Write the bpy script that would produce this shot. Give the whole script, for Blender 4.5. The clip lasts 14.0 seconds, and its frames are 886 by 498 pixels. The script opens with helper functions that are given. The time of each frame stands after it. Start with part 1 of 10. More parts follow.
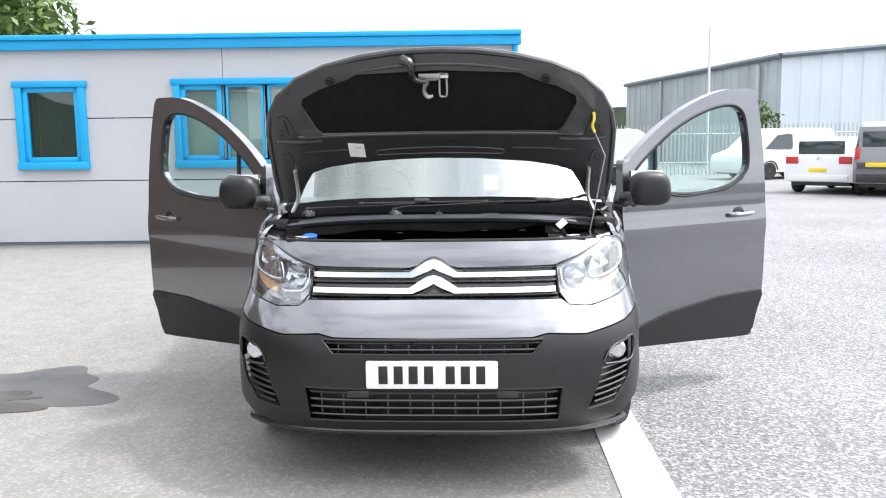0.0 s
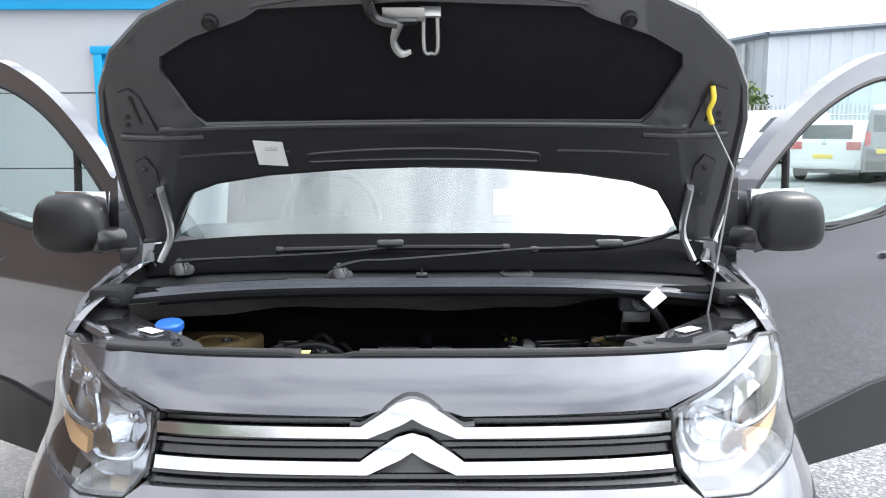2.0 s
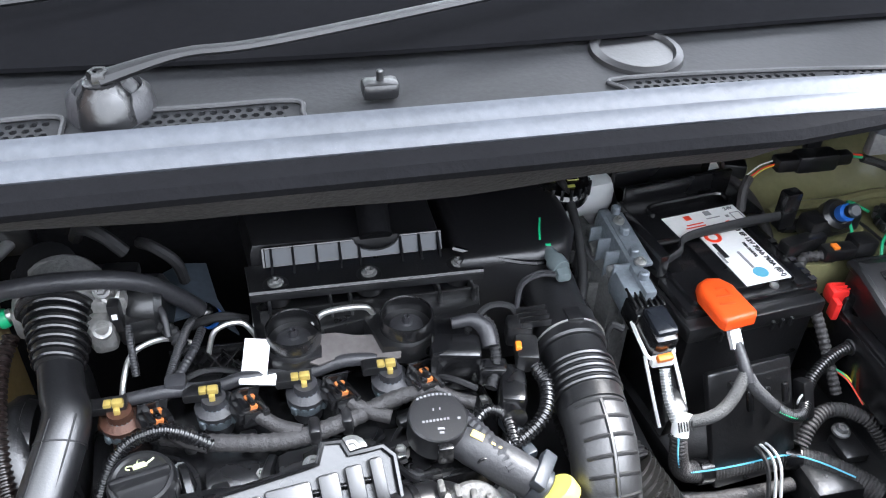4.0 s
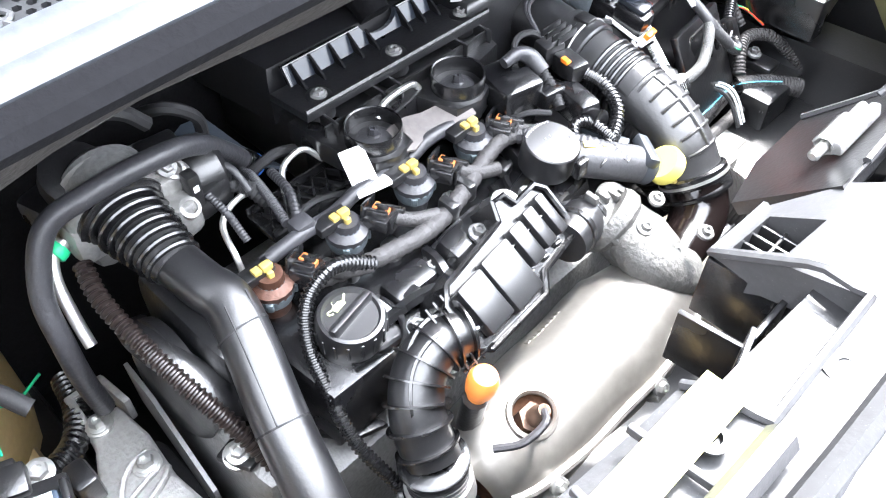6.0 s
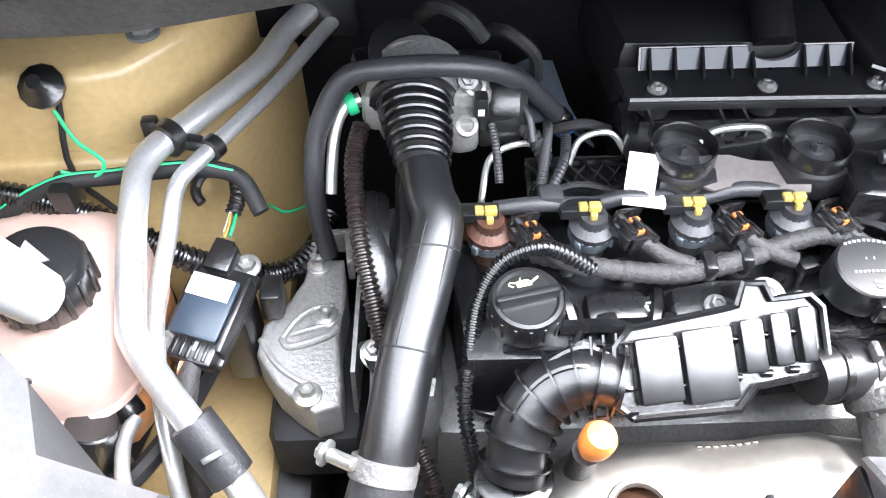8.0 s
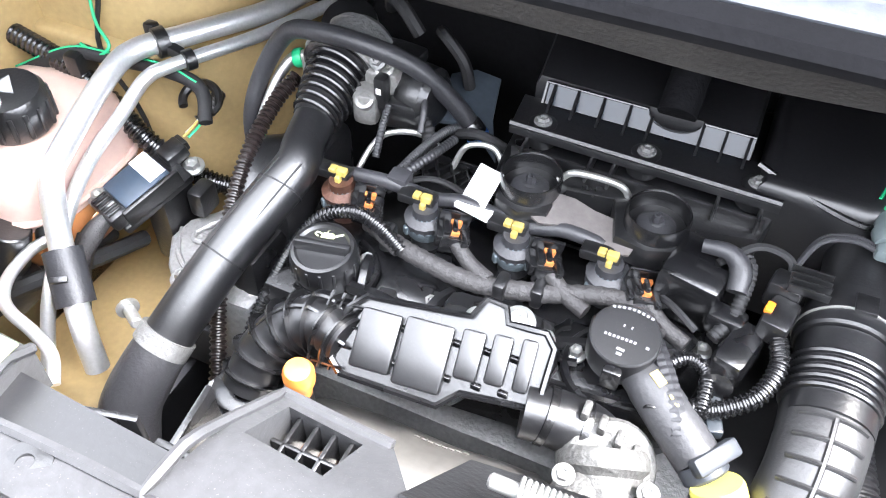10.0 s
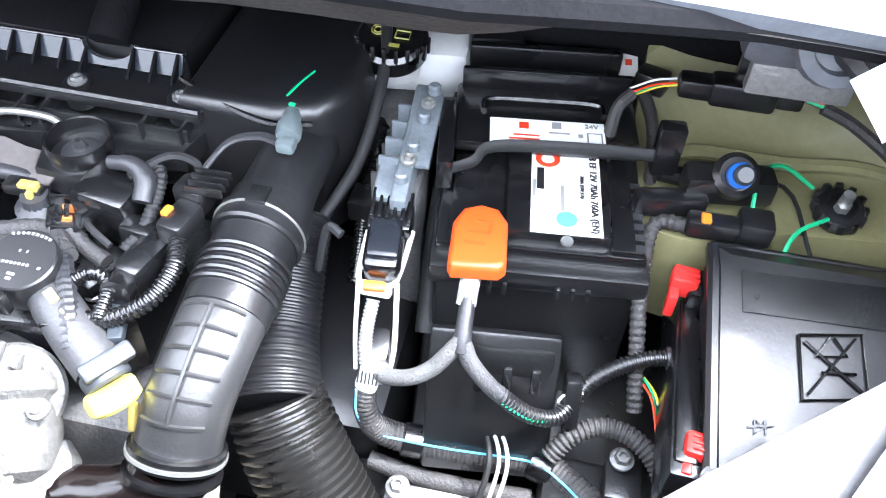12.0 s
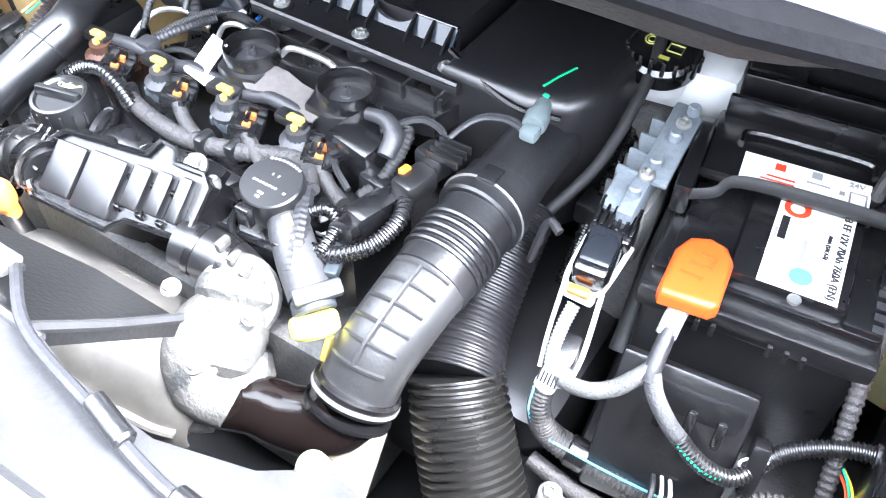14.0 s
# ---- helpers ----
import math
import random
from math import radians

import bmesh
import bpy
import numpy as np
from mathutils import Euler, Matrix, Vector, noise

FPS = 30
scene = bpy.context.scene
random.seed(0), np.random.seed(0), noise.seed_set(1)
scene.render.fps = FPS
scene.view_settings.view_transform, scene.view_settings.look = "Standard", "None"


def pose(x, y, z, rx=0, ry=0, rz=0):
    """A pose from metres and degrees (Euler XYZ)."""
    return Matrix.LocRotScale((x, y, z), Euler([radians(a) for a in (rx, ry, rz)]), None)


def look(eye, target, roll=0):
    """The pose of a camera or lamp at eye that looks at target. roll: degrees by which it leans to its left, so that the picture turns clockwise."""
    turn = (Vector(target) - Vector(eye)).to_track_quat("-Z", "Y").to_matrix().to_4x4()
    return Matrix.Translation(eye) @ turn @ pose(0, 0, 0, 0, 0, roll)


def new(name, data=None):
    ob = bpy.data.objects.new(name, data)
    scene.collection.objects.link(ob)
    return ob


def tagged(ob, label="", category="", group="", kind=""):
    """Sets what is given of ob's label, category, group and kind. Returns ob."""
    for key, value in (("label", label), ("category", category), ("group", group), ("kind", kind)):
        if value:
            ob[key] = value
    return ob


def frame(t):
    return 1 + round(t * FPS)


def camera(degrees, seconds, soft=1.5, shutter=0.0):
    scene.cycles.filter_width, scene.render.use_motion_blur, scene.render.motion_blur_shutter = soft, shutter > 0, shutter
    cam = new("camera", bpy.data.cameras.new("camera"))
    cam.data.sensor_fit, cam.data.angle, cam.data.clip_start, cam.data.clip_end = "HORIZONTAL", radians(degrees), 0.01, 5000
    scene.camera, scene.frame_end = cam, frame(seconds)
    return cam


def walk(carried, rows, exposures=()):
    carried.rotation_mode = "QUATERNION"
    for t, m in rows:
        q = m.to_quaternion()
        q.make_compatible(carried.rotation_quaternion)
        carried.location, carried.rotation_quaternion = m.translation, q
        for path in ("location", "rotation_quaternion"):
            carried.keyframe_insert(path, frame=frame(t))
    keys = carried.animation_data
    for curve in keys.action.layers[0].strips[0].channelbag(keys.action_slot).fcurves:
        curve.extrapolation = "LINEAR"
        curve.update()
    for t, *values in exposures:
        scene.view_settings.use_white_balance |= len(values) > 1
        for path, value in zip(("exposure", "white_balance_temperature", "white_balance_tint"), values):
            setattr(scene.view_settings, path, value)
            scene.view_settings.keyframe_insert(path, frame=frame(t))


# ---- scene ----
cam = camera(56.7, 14.0, 1.1)
PATH = [
    (0, (0.193, -3.154, 1.403), (0.103, -1.172, 1.15), -0.7),
    (0.5, (0.174, -2.823, 1.432), (0.077, -0.848, 1.13), -0.7),
    (1, (0.156, -2.361, 1.426), (0.111, -0.385, 1.122), -0.4),
    (1.5, (0.137, -1.859, 1.439), (0.102, 0.117, 1.137), -0.4),
    (2, (0.081, -1.312, 1.457), (0.055, 0.664, 1.154), -0.3),
    (2.3, (0.057, -1.012, 1.466), (0.034, 0.947, 1.068), -0.2),
    (2.5, (0.055, -0.812, 1.459), (0.030, 1.135, 0.999), -0.1),
    (3, (0.027, -0.336, 1.463), (-0.012, 1.485, 0.637), 0.0),
    (3.2, (0.015, -0.198, 1.448), (0.000, 1.544, 0.466), 0.3),
    (5.3, (-0.368, 0.267, 1.324), (0.667, 1.395, 0.037), 0.8),
    (5.5, (-0.409, 0.275, 1.323), (0.648, 1.338, -0.001), 0.3),
    (6, (-0.457, 0.287, 1.312), (0.505, 1.207, -0.181), 0.6),
    (6.5, (-0.442, 0.280, 1.319), (0.414, 1.277, -0.188), 0.1),
    (7, (-0.392, 0.276, 1.293), (0.159, 1.478, -0.207), -0.9),
    (7.5, (-0.345, 0.257, 1.284), (-0.043, 1.556, -0.207), -0.8),
    (7.7, (-0.331, 0.244, 1.281), (-0.133, 1.546, -0.224), -0.5),
    (9.8, (0.002, 0.226, 1.293), (-0.492, 1.444, -0.214), 1.6),
    (10, (0.050, 0.217, 1.299), (-0.493, 1.474, -0.159), 1.5),
    (10.5, (0.193, 0.227, 1.295), (-0.382, 1.484, -0.15), 1.5),
    (11, (0.309, 0.247, 1.29), (-0.256, 1.499, -0.164), 1.9),
    (11.5, (0.368, 0.262, 1.277), (-0.097, 1.546, -0.185), 2.0),
    (12, (0.394, 0.271, 1.274), (0.187, 1.621, -0.188), 3.4),
    (12.5, (0.397, 0.259, 1.277), (0.287, 1.622, -0.182), 3.2),
    (13, (0.393, 0.273, 1.274), (0.195, 1.633, -0.18), 2.2),
    (13.5, (0.395, 0.279, 1.269), (-0.137, 1.524, -0.203), 1.5),
    (14, (0.406, 0.274, 1.272), (-0.311, 1.417, -0.205), 1.0),
]
EXPOSURES = [(0.0, 0.36, 6450, 10), (2.0, 0.42, 6350, 10), (2.6, 0.72, 6300, 10), (3.2, 0.92, 6200, 10), (5.3, 3.28, 6050, 11), (5.9, 3.13, 6200, 11), (6.6, 2.96, 6250, 12), (7.7, 2.78, 6300, 12), (9.8, 2.70, 6300, 12), (11.2, 2.82, 6050, 12), (12.5, 3.18, 5900, 11), (14.0, 3.42, 5950, 11)]
walk(cam, [(t, look(eye, target, roll)) for t, eye, target, roll in PATH], EXPOSURES)

# ---- world, sun ----
SUN_AZ, SUN_EL = 101.0, 57.0     # degrees to the right of straight ahead of the van's nose, and above the horizon
sun_from = Vector((math.sin(radians(SUN_AZ)) * math.cos(radians(SUN_EL)), -math.cos(radians(SUN_AZ)) * math.cos(radians(SUN_EL)), math.sin(radians(SUN_EL))))


def build_world():
    w = bpy.data.worlds.new("sky")
    scene.world = w
    w.use_nodes = True
    nt = w.node_tree
    nt.nodes.clear()
    out = nt.nodes.new("ShaderNodeOutputWorld")
    bg = nt.nodes.new("ShaderNodeBackground")
    sky = nt.nodes.new("ShaderNodeTexSky")
    sky.sky_type = "NISHITA"
    sky.sun_disc = False
    sky.sun_elevation = radians(SUN_EL)
    sky.sun_rotation = radians(180 - SUN_AZ)
    sky.dust_density = 2.5
    # broken white cloud over the blue
    co = nt.nodes.new("ShaderNodeTexCoord")
    mp = nt.nodes.new("ShaderNodeMapping")
    mp.inputs["Scale"].default_value = (1.6, 1.6, 4.5)
    n = nt.nodes.new("ShaderNodeTexNoise")
    n.inputs["Scale"].default_value = 1.7
    n.inputs["Detail"].default_value = 7
    n.inputs["Roughness"].default_value = 0.58
    ramp = nt.nodes.new("ShaderNodeValToRGB")
    ramp.color_ramp.elements[0].position, ramp.color_ramp.elements[1].position = 0.34, 0.56
    ramp.color_ramp.elements[0].color = (0.34, 0.34, 0.34, 1)
    mix = nt.nodes.new("ShaderNodeMix")
    mix.data_type = "RGBA"
    mix.inputs["B"].default_value = (16.0, 16.4, 17.1, 1)
    nt.links.new(co.outputs["Generated"], mp.inputs["Vector"])
    nt.links.new(mp.outputs["Vector"], n.inputs["Vector"])
    nt.links.new(n.outputs["Fac"], ramp.inputs["Fac"])
    nt.links.new(ramp.outputs["Color"], mix.inputs["Factor"])
    nt.links.new(sky.outputs["Color"], mix.inputs["A"])
    # bright haze round the sun
    dot, wide, gain = nt.nodes.new("ShaderNodeVectorMath"), nt.nodes.new("ShaderNodeMath"), nt.nodes.new("ShaderNodeMapRange")
    dot.operation, wide.operation = "DOT_PRODUCT", "POWER"
    dot.inputs[1].default_value = sun_from
    clamp = nt.nodes.new("ShaderNodeClamp")
    wide.inputs[1].default_value = 5.0
    gain.inputs["To Min"].default_value, gain.inputs["To Max"].default_value = 0.80, 3.4
    nt.links.new(co.outputs["Generated"], dot.inputs[0])
    nt.links.new(dot.outputs["Value"], clamp.inputs["Value"])
    nt.links.new(clamp.outputs["Result"], wide.inputs[0])
    nt.links.new(wide.outputs[0], gain.inputs["Value"])
    haze = nt.nodes.new("ShaderNodeVectorMath")
    haze.operation = "SCALE"
    nt.links.new(mix.outputs["Result"], haze.inputs[0])
    nt.links.new(gain.outputs["Result"], haze.inputs["Scale"])
    nt.links.new(haze.outputs["Vector"], bg.inputs["Color"])
    bg.inputs["Strength"].default_value = 0.12
    nt.links.new(bg.outputs["Background"], out.inputs["Surface"])


build_world()
sun_data = bpy.data.lights.new("sun", "SUN")
sun_data.energy, sun_data.angle, sun_data.color = 2.3, radians(5.0), (1.0, 0.96, 0.9)
sun = new("sun", sun_data)
sun.matrix_world = look(sun_from * 50, (0, 0, 0))

# ---- materials ----
def mat(name, color, rough=0.5, metal=0.0, vary=0.12, scale=8.0, grain=90.0, bump=0.15, coat=0.0, spread=0.1, spec=0.5, emit=0.0, dust=0.00):
    """A surface with colour and gloss that vary at two scales, and a fine relief."""
    m = bpy.data.materials.new(name)
    m.use_nodes = True
    nt = m.node_tree
    p = nt.nodes["Principled BSDF"]
    p.inputs["Metallic"].default_value = metal
    p.inputs["Coat Weight"].default_value = coat
    p.inputs["Coat Roughness"].default_value = 0.03
    p.inputs["Specular IOR Level"].default_value = spec
    co = nt.nodes.new("ShaderNodeTexCoord")
    big, fine = nt.nodes.new("ShaderNodeTexNoise"), nt.nodes.new("ShaderNodeTexNoise")
    for n, s, d in ((big, scale, 4), (fine, grain, 3)):
        n.inputs["Scale"].default_value, n.inputs["Detail"].default_value = s, d
        nt.links.new(co.outputs["Object"], n.inputs["Vector"])
    add = nt.nodes.new("ShaderNodeMath")
    add.operation = "ADD"
    nt.links.new(big.outputs["Fac"], add.inputs[0])
    nt.links.new(fine.outputs["Fac"], add.inputs[1])
    half = nt.nodes.new("ShaderNodeMapRange")
    half.inputs["From Min"].default_value, half.inputs["From Max"].default_value = 0.55, 1.45
    nt.links.new(add.outputs[0], half.inputs["Value"])
    mix = nt.nodes.new("ShaderNodeMix")
    mix.data_type = "RGBA"
    mix.inputs["A"].default_value = (*[c * (1 - vary) for c in color], 1)
    mix.inputs["B"].default_value = (*[min(1, c * (1 + vary)) for c in color], 1)
    nt.links.new(half.outputs["Result"], mix.inputs["Factor"])
    colour = mix.outputs["Result"]
    if dust:
        sp = nt.nodes.new("ShaderNodeTexNoise")
        sp.inputs["Scale"].default_value, sp.inputs["Detail"].default_value = 900.0, 2
        nt.links.new(co.outputs["Object"], sp.inputs["Vector"])
        cut = nt.nodes.new("ShaderNodeMapRange")
        cut.inputs["From Min"].default_value, cut.inputs["From Max"].default_value = 0.66, 0.74
        cut.inputs["To Max"].default_value = dust
        nt.links.new(sp.outputs["Fac"], cut.inputs["Value"])
        film = nt.nodes.new("ShaderNodeMix")
        film.data_type = "RGBA"
        film.inputs["B"].default_value = (0.30, 0.29, 0.27, 1)
        nt.links.new(cut.outputs["Result"], film.inputs["Factor"])
        nt.links.new(colour, film.inputs["A"])
        colour = film.outputs["Result"]
    nt.links.new(colour, p.inputs["Base Color"])
    rr = nt.nodes.new("ShaderNodeMapRange")
    rr.inputs["To Min"].default_value, rr.inputs["To Max"].default_value = max(0.02, rough - spread), min(1, rough + spread)
    nt.links.new(big.outputs["Fac"], rr.inputs["Value"])
    nt.links.new(rr.outputs["Result"], p.inputs["Roughness"])
    if bump:
        b = nt.nodes.new("ShaderNodeBump")
        b.inputs["Strength"].default_value, b.inputs["Distance"].default_value = bump, 0.002
        nt.links.new(fine.outputs["Fac"], b.inputs["Height"])
        nt.links.new(b.outputs["Normal"], p.inputs["Normal"])
    if emit:
        p.inputs["Emission Color"].default_value = (*color, 1)
        p.inputs["Emission Strength"].default_value = emit
    return m


def pane(name, tint=(0.9, 0.95, 0.93), gloss=0.25):
    """Thin glass: it lets the view through, tinted, and mirrors a share of the surroundings, more at a slant."""
    m = bpy.data.materials.new(name)
    m.use_nodes = True
    nt = m.node_tree
    nt.nodes.clear()
    out, mix = nt.nodes.new("ShaderNodeOutputMaterial"), nt.nodes.new("ShaderNodeMixShader")
    tr, gl, fr = nt.nodes.new("ShaderNodeBsdfTransparent"), nt.nodes.new("ShaderNodeBsdfGlossy"), nt.nodes.new("ShaderNodeLayerWeight")
    pw = nt.nodes.new("ShaderNodeMath")
    pw.operation = "POWER"
    pw.inputs[1].default_value = 4.0
    tr.inputs["Color"].default_value = (*tint, 1)
    gl.inputs["Roughness"].default_value = 0.01
    fr.inputs["Blend"].default_value = 0.5
    nt.links.new(fr.outputs["Facing"], pw.inputs[0])
    add = nt.nodes.new("ShaderNodeMath")
    add.operation, add.use_clamp = "ADD", True
    add.inputs[1].default_value = gloss
    nt.links.new(pw.outputs[0], add.inputs[0])
    nt.links.new(add.outputs[0], mix.inputs["Fac"])
    nt.links.new(tr.outputs["BSDF"], mix.inputs[1])
    nt.links.new(gl.outputs["BSDF"], mix.inputs[2])
    nt.links.new(mix.outputs["Shader"], out.inputs["Surface"])
    return m


M = dict(
    dusty=mat("dusty_grey_plastic", (0.044, 0.044, 0.046), 0.42, 0, 0.25, 9, 200, 0.15, dust=0.18),
    paint=mat("grey_metallic_paint", (0.150, 0.152, 0.168), 0.18, 0.85, 0.06, 5, 900, 0.006, coat=1.0, spread=0.03),
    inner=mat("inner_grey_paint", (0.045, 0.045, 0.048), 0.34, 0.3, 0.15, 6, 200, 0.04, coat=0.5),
    plastic=mat("black_plastic", (0.0075, 0.0075, 0.0082), 0.31, 0, 0.4, 14, 300, 0.16, spec=1.0, dust=0.12),
    satin=mat("satin_black_plastic", (0.0055, 0.0055, 0.0062), 0.26, 0, 0.4, 14, 240, 0.10, spec=1.0, dust=0.10),
    sheen=mat("sheen_black_plastic", (0.0075, 0.0075, 0.0085), 0.34, 0, 0.35, 14, 260, 0.10, spec=1.0, dust=0.10),
    matte=mat("matte_black_plastic", (0.007, 0.007, 0.008), 0.38, 0, 0.4, 12, 260, 0.08, spec=0.8, dust=0.10),
    bumperplastic=mat("grained_bumper_plastic", (0.0085, 0.0085, 0.0096), 0.40, 0, 0.18, 7, 500, 0.12, spec=0.45),
    rubber=mat("black_rubber", (0.018, 0.018, 0.019), 0.6, 0, 0.3, 14, 180, 0.2, spec=0.3, dust=0.1),
    greyrubber=mat("grey_rubber_seal", (0.072, 0.078, 0.09), 0.45, 0, 0.3, 9, 120, 0.3, dust=0.09),
    hose=mat("dark_grey_hose", (0.026, 0.026, 0.029), 0.42, 0, 0.3, 20, 260, 0.25, dust=0.12),
    tape=mat("cloth_loom_tape", (0.034, 0.032, 0.032), 0.6, 0, 0.35, 40, 400, 0.6, dust=0.10),
    foam=mat("black_foam_liner", (0.007, 0.007, 0.008), 0.85, 0, 0.3, 14, 160, 0.5, spec=0.08),
    liner=mat("black_felt_bonnet_liner", (0.012, 0.012, 0.0135), 0.85, 0, 0.3, 14, 160, 0.5, spec=0.1),
    frit=mat("black_printed_glass", (0.007, 0.007, 0.008), 0.9, 0, 0.2, 8, 120, 0.02, spec=0.02),
    chrome=mat("chrome", (0.75, 0.75, 0.765), 0.10, 1, 0.04, 20, 300, 0.01, spread=0.05),
    lampbowl=mat("bright_lamp_bowl", (0.50, 0.50, 0.51), 0.22, 0.8, 0.15, 30, 60, 0.05),
    amber=mat("pale_amber_lens", (0.80, 0.48, 0.22), 0.25, 0, 0.1, 20, 200, 0.05),
    bluezinc=mat("pale_blue_grey_casting", (0.20, 0.225, 0.25), 0.40, 0.35, 0.25, 18, 220, 0.4),
    castpale=mat("pale_cast_aluminium", (0.30, 0.295, 0.285), 0.42, 0.6, 0.25, 18, 220, 0.5),
    turboalu=mat("rough_turbo_casting", (0.115, 0.113, 0.108), 0.55, 0.4, 0.35, 26, 200, 0.9),
    alu=mat("cast_aluminium", (0.20, 0.20, 0.198), 0.46, 0.5, 0.3, 14, 240, 0.6),
    field=mat("grained_field_plastic", (0.009, 0.009, 0.010), 0.32, 0, 0.3, 14, 420, 0.03, spec=1.0, dust=0.12),
    mountalu=mat("sand_cast_aluminium", (0.34, 0.335, 0.325), 0.5, 0.5, 0.25, 16, 220, 0.7),
    steel=mat("zinc_steel", (0.46, 0.46, 0.445), 0.36, 0.8, 0.15, 30, 220, 0.1),
    pipe=mat("satin_aluminium_pipe", (0.66, 0.665, 0.67), 0.34, 0.75, 0.14, 12, 300, 0.08),
    shield=mat("pressed_heat_shield", (0.30, 0.285, 0.265), 0.42, 0.85, 0.16, 12, 90, 0.12),
    rust=mat("rusty_iron", (0.2, 0.09, 0.05), 0.75, 0.3, 0.4, 30, 160, 0.6),
    tan=mat("tan_primer_paint", (0.44, 0.325, 0.155), 0.36, 0, 0.14, 5, 140, 0.06, coat=0.25),
    olive=mat("olive_primer_paint", (0.20, 0.19, 0.095), 0.4, 0, 0.14, 5, 140, 0.06, coat=0.2),
    white=mat("white_plastic", (0.78, 0.78, 0.76), 0.45, 0, 0.06, 12, 150, 0.05),
    paper=mat("white_paper_label", (0.8, 0.8, 0.79), 0.55, 0, 0.05, 30, 200, 0.03),
    milky=mat("milky_reservoir_plastic", (0.52, 0.53, 0.53), 0.4, 0, 0.08, 9, 90, 0.05),
    pink=mat("pink_coolant_plastic", (0.54, 0.385, 0.33), 0.35, 0, 0.12, 9, 90, 0.05),
    red=mat("red_plastic", (0.75, 0.045, 0.012), 0.38, 0, 0.08, 20, 200, 0.05),
    orange=mat("orange_plastic", (0.85, 0.22, 0.02), 0.4, 0, 0.1, 20, 200, 0.05),
    lockorange=mat("deep_orange_plastic", (0.46, 0.15, 0.04), 0.42, 0, 0.2, 40, 200, 0.1),
    yellow=mat("yellow_plastic", (0.85, 0.65, 0.05), 0.4, 0, 0.1, 20, 200, 0.05),
    brass=mat("yellow_brass", (0.46, 0.35, 0.10), 0.4, 0.3, 0.12, 30, 200, 0.1),
    blue=mat("blue_plastic", (0.03, 0.16, 0.62), 0.38, 0, 0.1, 20, 200, 0.05),
    green=mat("green_plastic", (0.02, 0.42, 0.18), 0.45, 0, 0.1, 20, 200, 0.05),
    bluegrey=mat("blue_grey_connector", (0.022, 0.027, 0.033), 0.36, 0, 0.15, 20, 200, 0.08),
    text_grey=mat("grey_print", (0.24, 0.24, 0.245), 0.5, 0, 0.05, 20, 100, 0),
    text_black=mat("black_print", (0.012, 0.012, 0.013), 0.5, 0, 0.05, 20, 100, 0),
    skyblue=mat("cyan_blue_trim", (0.005, 0.36, 0.70), 0.4, 0, 0.08, 2, 60, 0.03),
    cladding=mat("pale_grey_wall_panel", (0.50, 0.51, 0.535), 0.5, 0, 0.05, 1.2, 90, 0.05),
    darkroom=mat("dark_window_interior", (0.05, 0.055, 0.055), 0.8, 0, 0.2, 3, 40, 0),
    blind=mat("pale_window_blind", (0.62, 0.66, 0.64), 0.7, 0, 0.08, 4, 60, 0.05),
    tyre=mat("tyre_rubber", (0.02, 0.02, 0.021), 0.75, 0, 0.2, 10, 150, 0.3),
    carwhite=mat("white_car_paint", (0.78, 0.79, 0.8), 0.25, 0, 0.03, 3, 200, 0.0, coat=0.6),
    carglass=mat("dark_car_glass", (0.03, 0.045, 0.05), 0.06, 0, 0.1, 3, 100, 0, spec=0.8),
    tail=mat("red_tail_lamp", (0.5, 0.02, 0.02), 0.2, 0, 0.1, 6, 80, 0, coat=0.5),
    plateyellow=mat("yellow_number_plate", (0.8, 0.6, 0.03), 0.4, 0, 0.04, 10, 80, 0),
    fabric=mat("grey_seat_fabric", (0.10, 0.10, 0.105), 0.9, 0, 0.2, 12, 300, 0.3),
    warehouse=mat("pale_blue_steel_cladding", (0.62, 0.68, 0.74), 0.45, 0, 0.06, 0.4, 30, 0.03),
    greysteel=mat("weathered_grey_cladding", (0.36, 0.40, 0.42), 0.6, 0, 0.25, 0.6, 20, 0.05),
    roofgrey=mat("dark_grey_roof_trim", (0.13, 0.16, 0.19), 0.5, 0, 0.1, 1, 30, 0.03),
    fence=mat("galvanised_steel", (0.45, 0.47, 0.48), 0.5, 0.6, 0.15, 3, 60, 0.05),
    bark=mat("bark", (0.12, 0.09, 0.06), 0.9, 0, 0.3, 6, 60, 0.6),
    leaf=mat("green_leaves", (0.10, 0.17, 0.035), 0.6, 0, 0.5, 0.8, 6, 0),
    linepaint=mat("worn_white_road_paint", (0.62, 0.62, 0.6), 0.75, 0, 0.2, 3, 60, 0.4),
    mud=mat("brown_mud_stain", (0.065, 0.060, 0.054), 0.75, 0, 0.4, 5, 60, 0.4),
    clear=pane("clear_lamp_lens", (0.96, 0.98, 1.0), 0.12),
    windscreen=pane("windscreen_glass", (0.82, 0.9, 0.88), 0.17),
    doorglass=pane("door_glass", (0.86, 0.95, 0.93), 0.03),
    officeglass=pane("office_window_glass", (0.8, 0.88, 0.86), 0.08),
)

# ---- mesh tools ----
def vec(p):
    return Vector(p)


def finish(me, angle=38):
    me.validate()
    for poly in me.polygons:
        poly.use_smooth = True
    me.set_sharp_from_angle(angle=radians(angle))
    return me


def join(*geos):
    vs, fs = [], []
    for v, f in geos:
        k = len(vs)
        vs.extend(v)
        fs.extend([tuple(i + k for i in q) for q in f])
    return vs, fs


def moved(geo, m):
    return [m @ Vector(v) for v in geo[0]], geo[1]


def from_bm(bm):
    bm.verts.index_update()
    g = ([v.co.copy() for v in bm.verts], [tuple(v.index for v in f.verts) for f in bm.faces])
    bm.free()
    return g


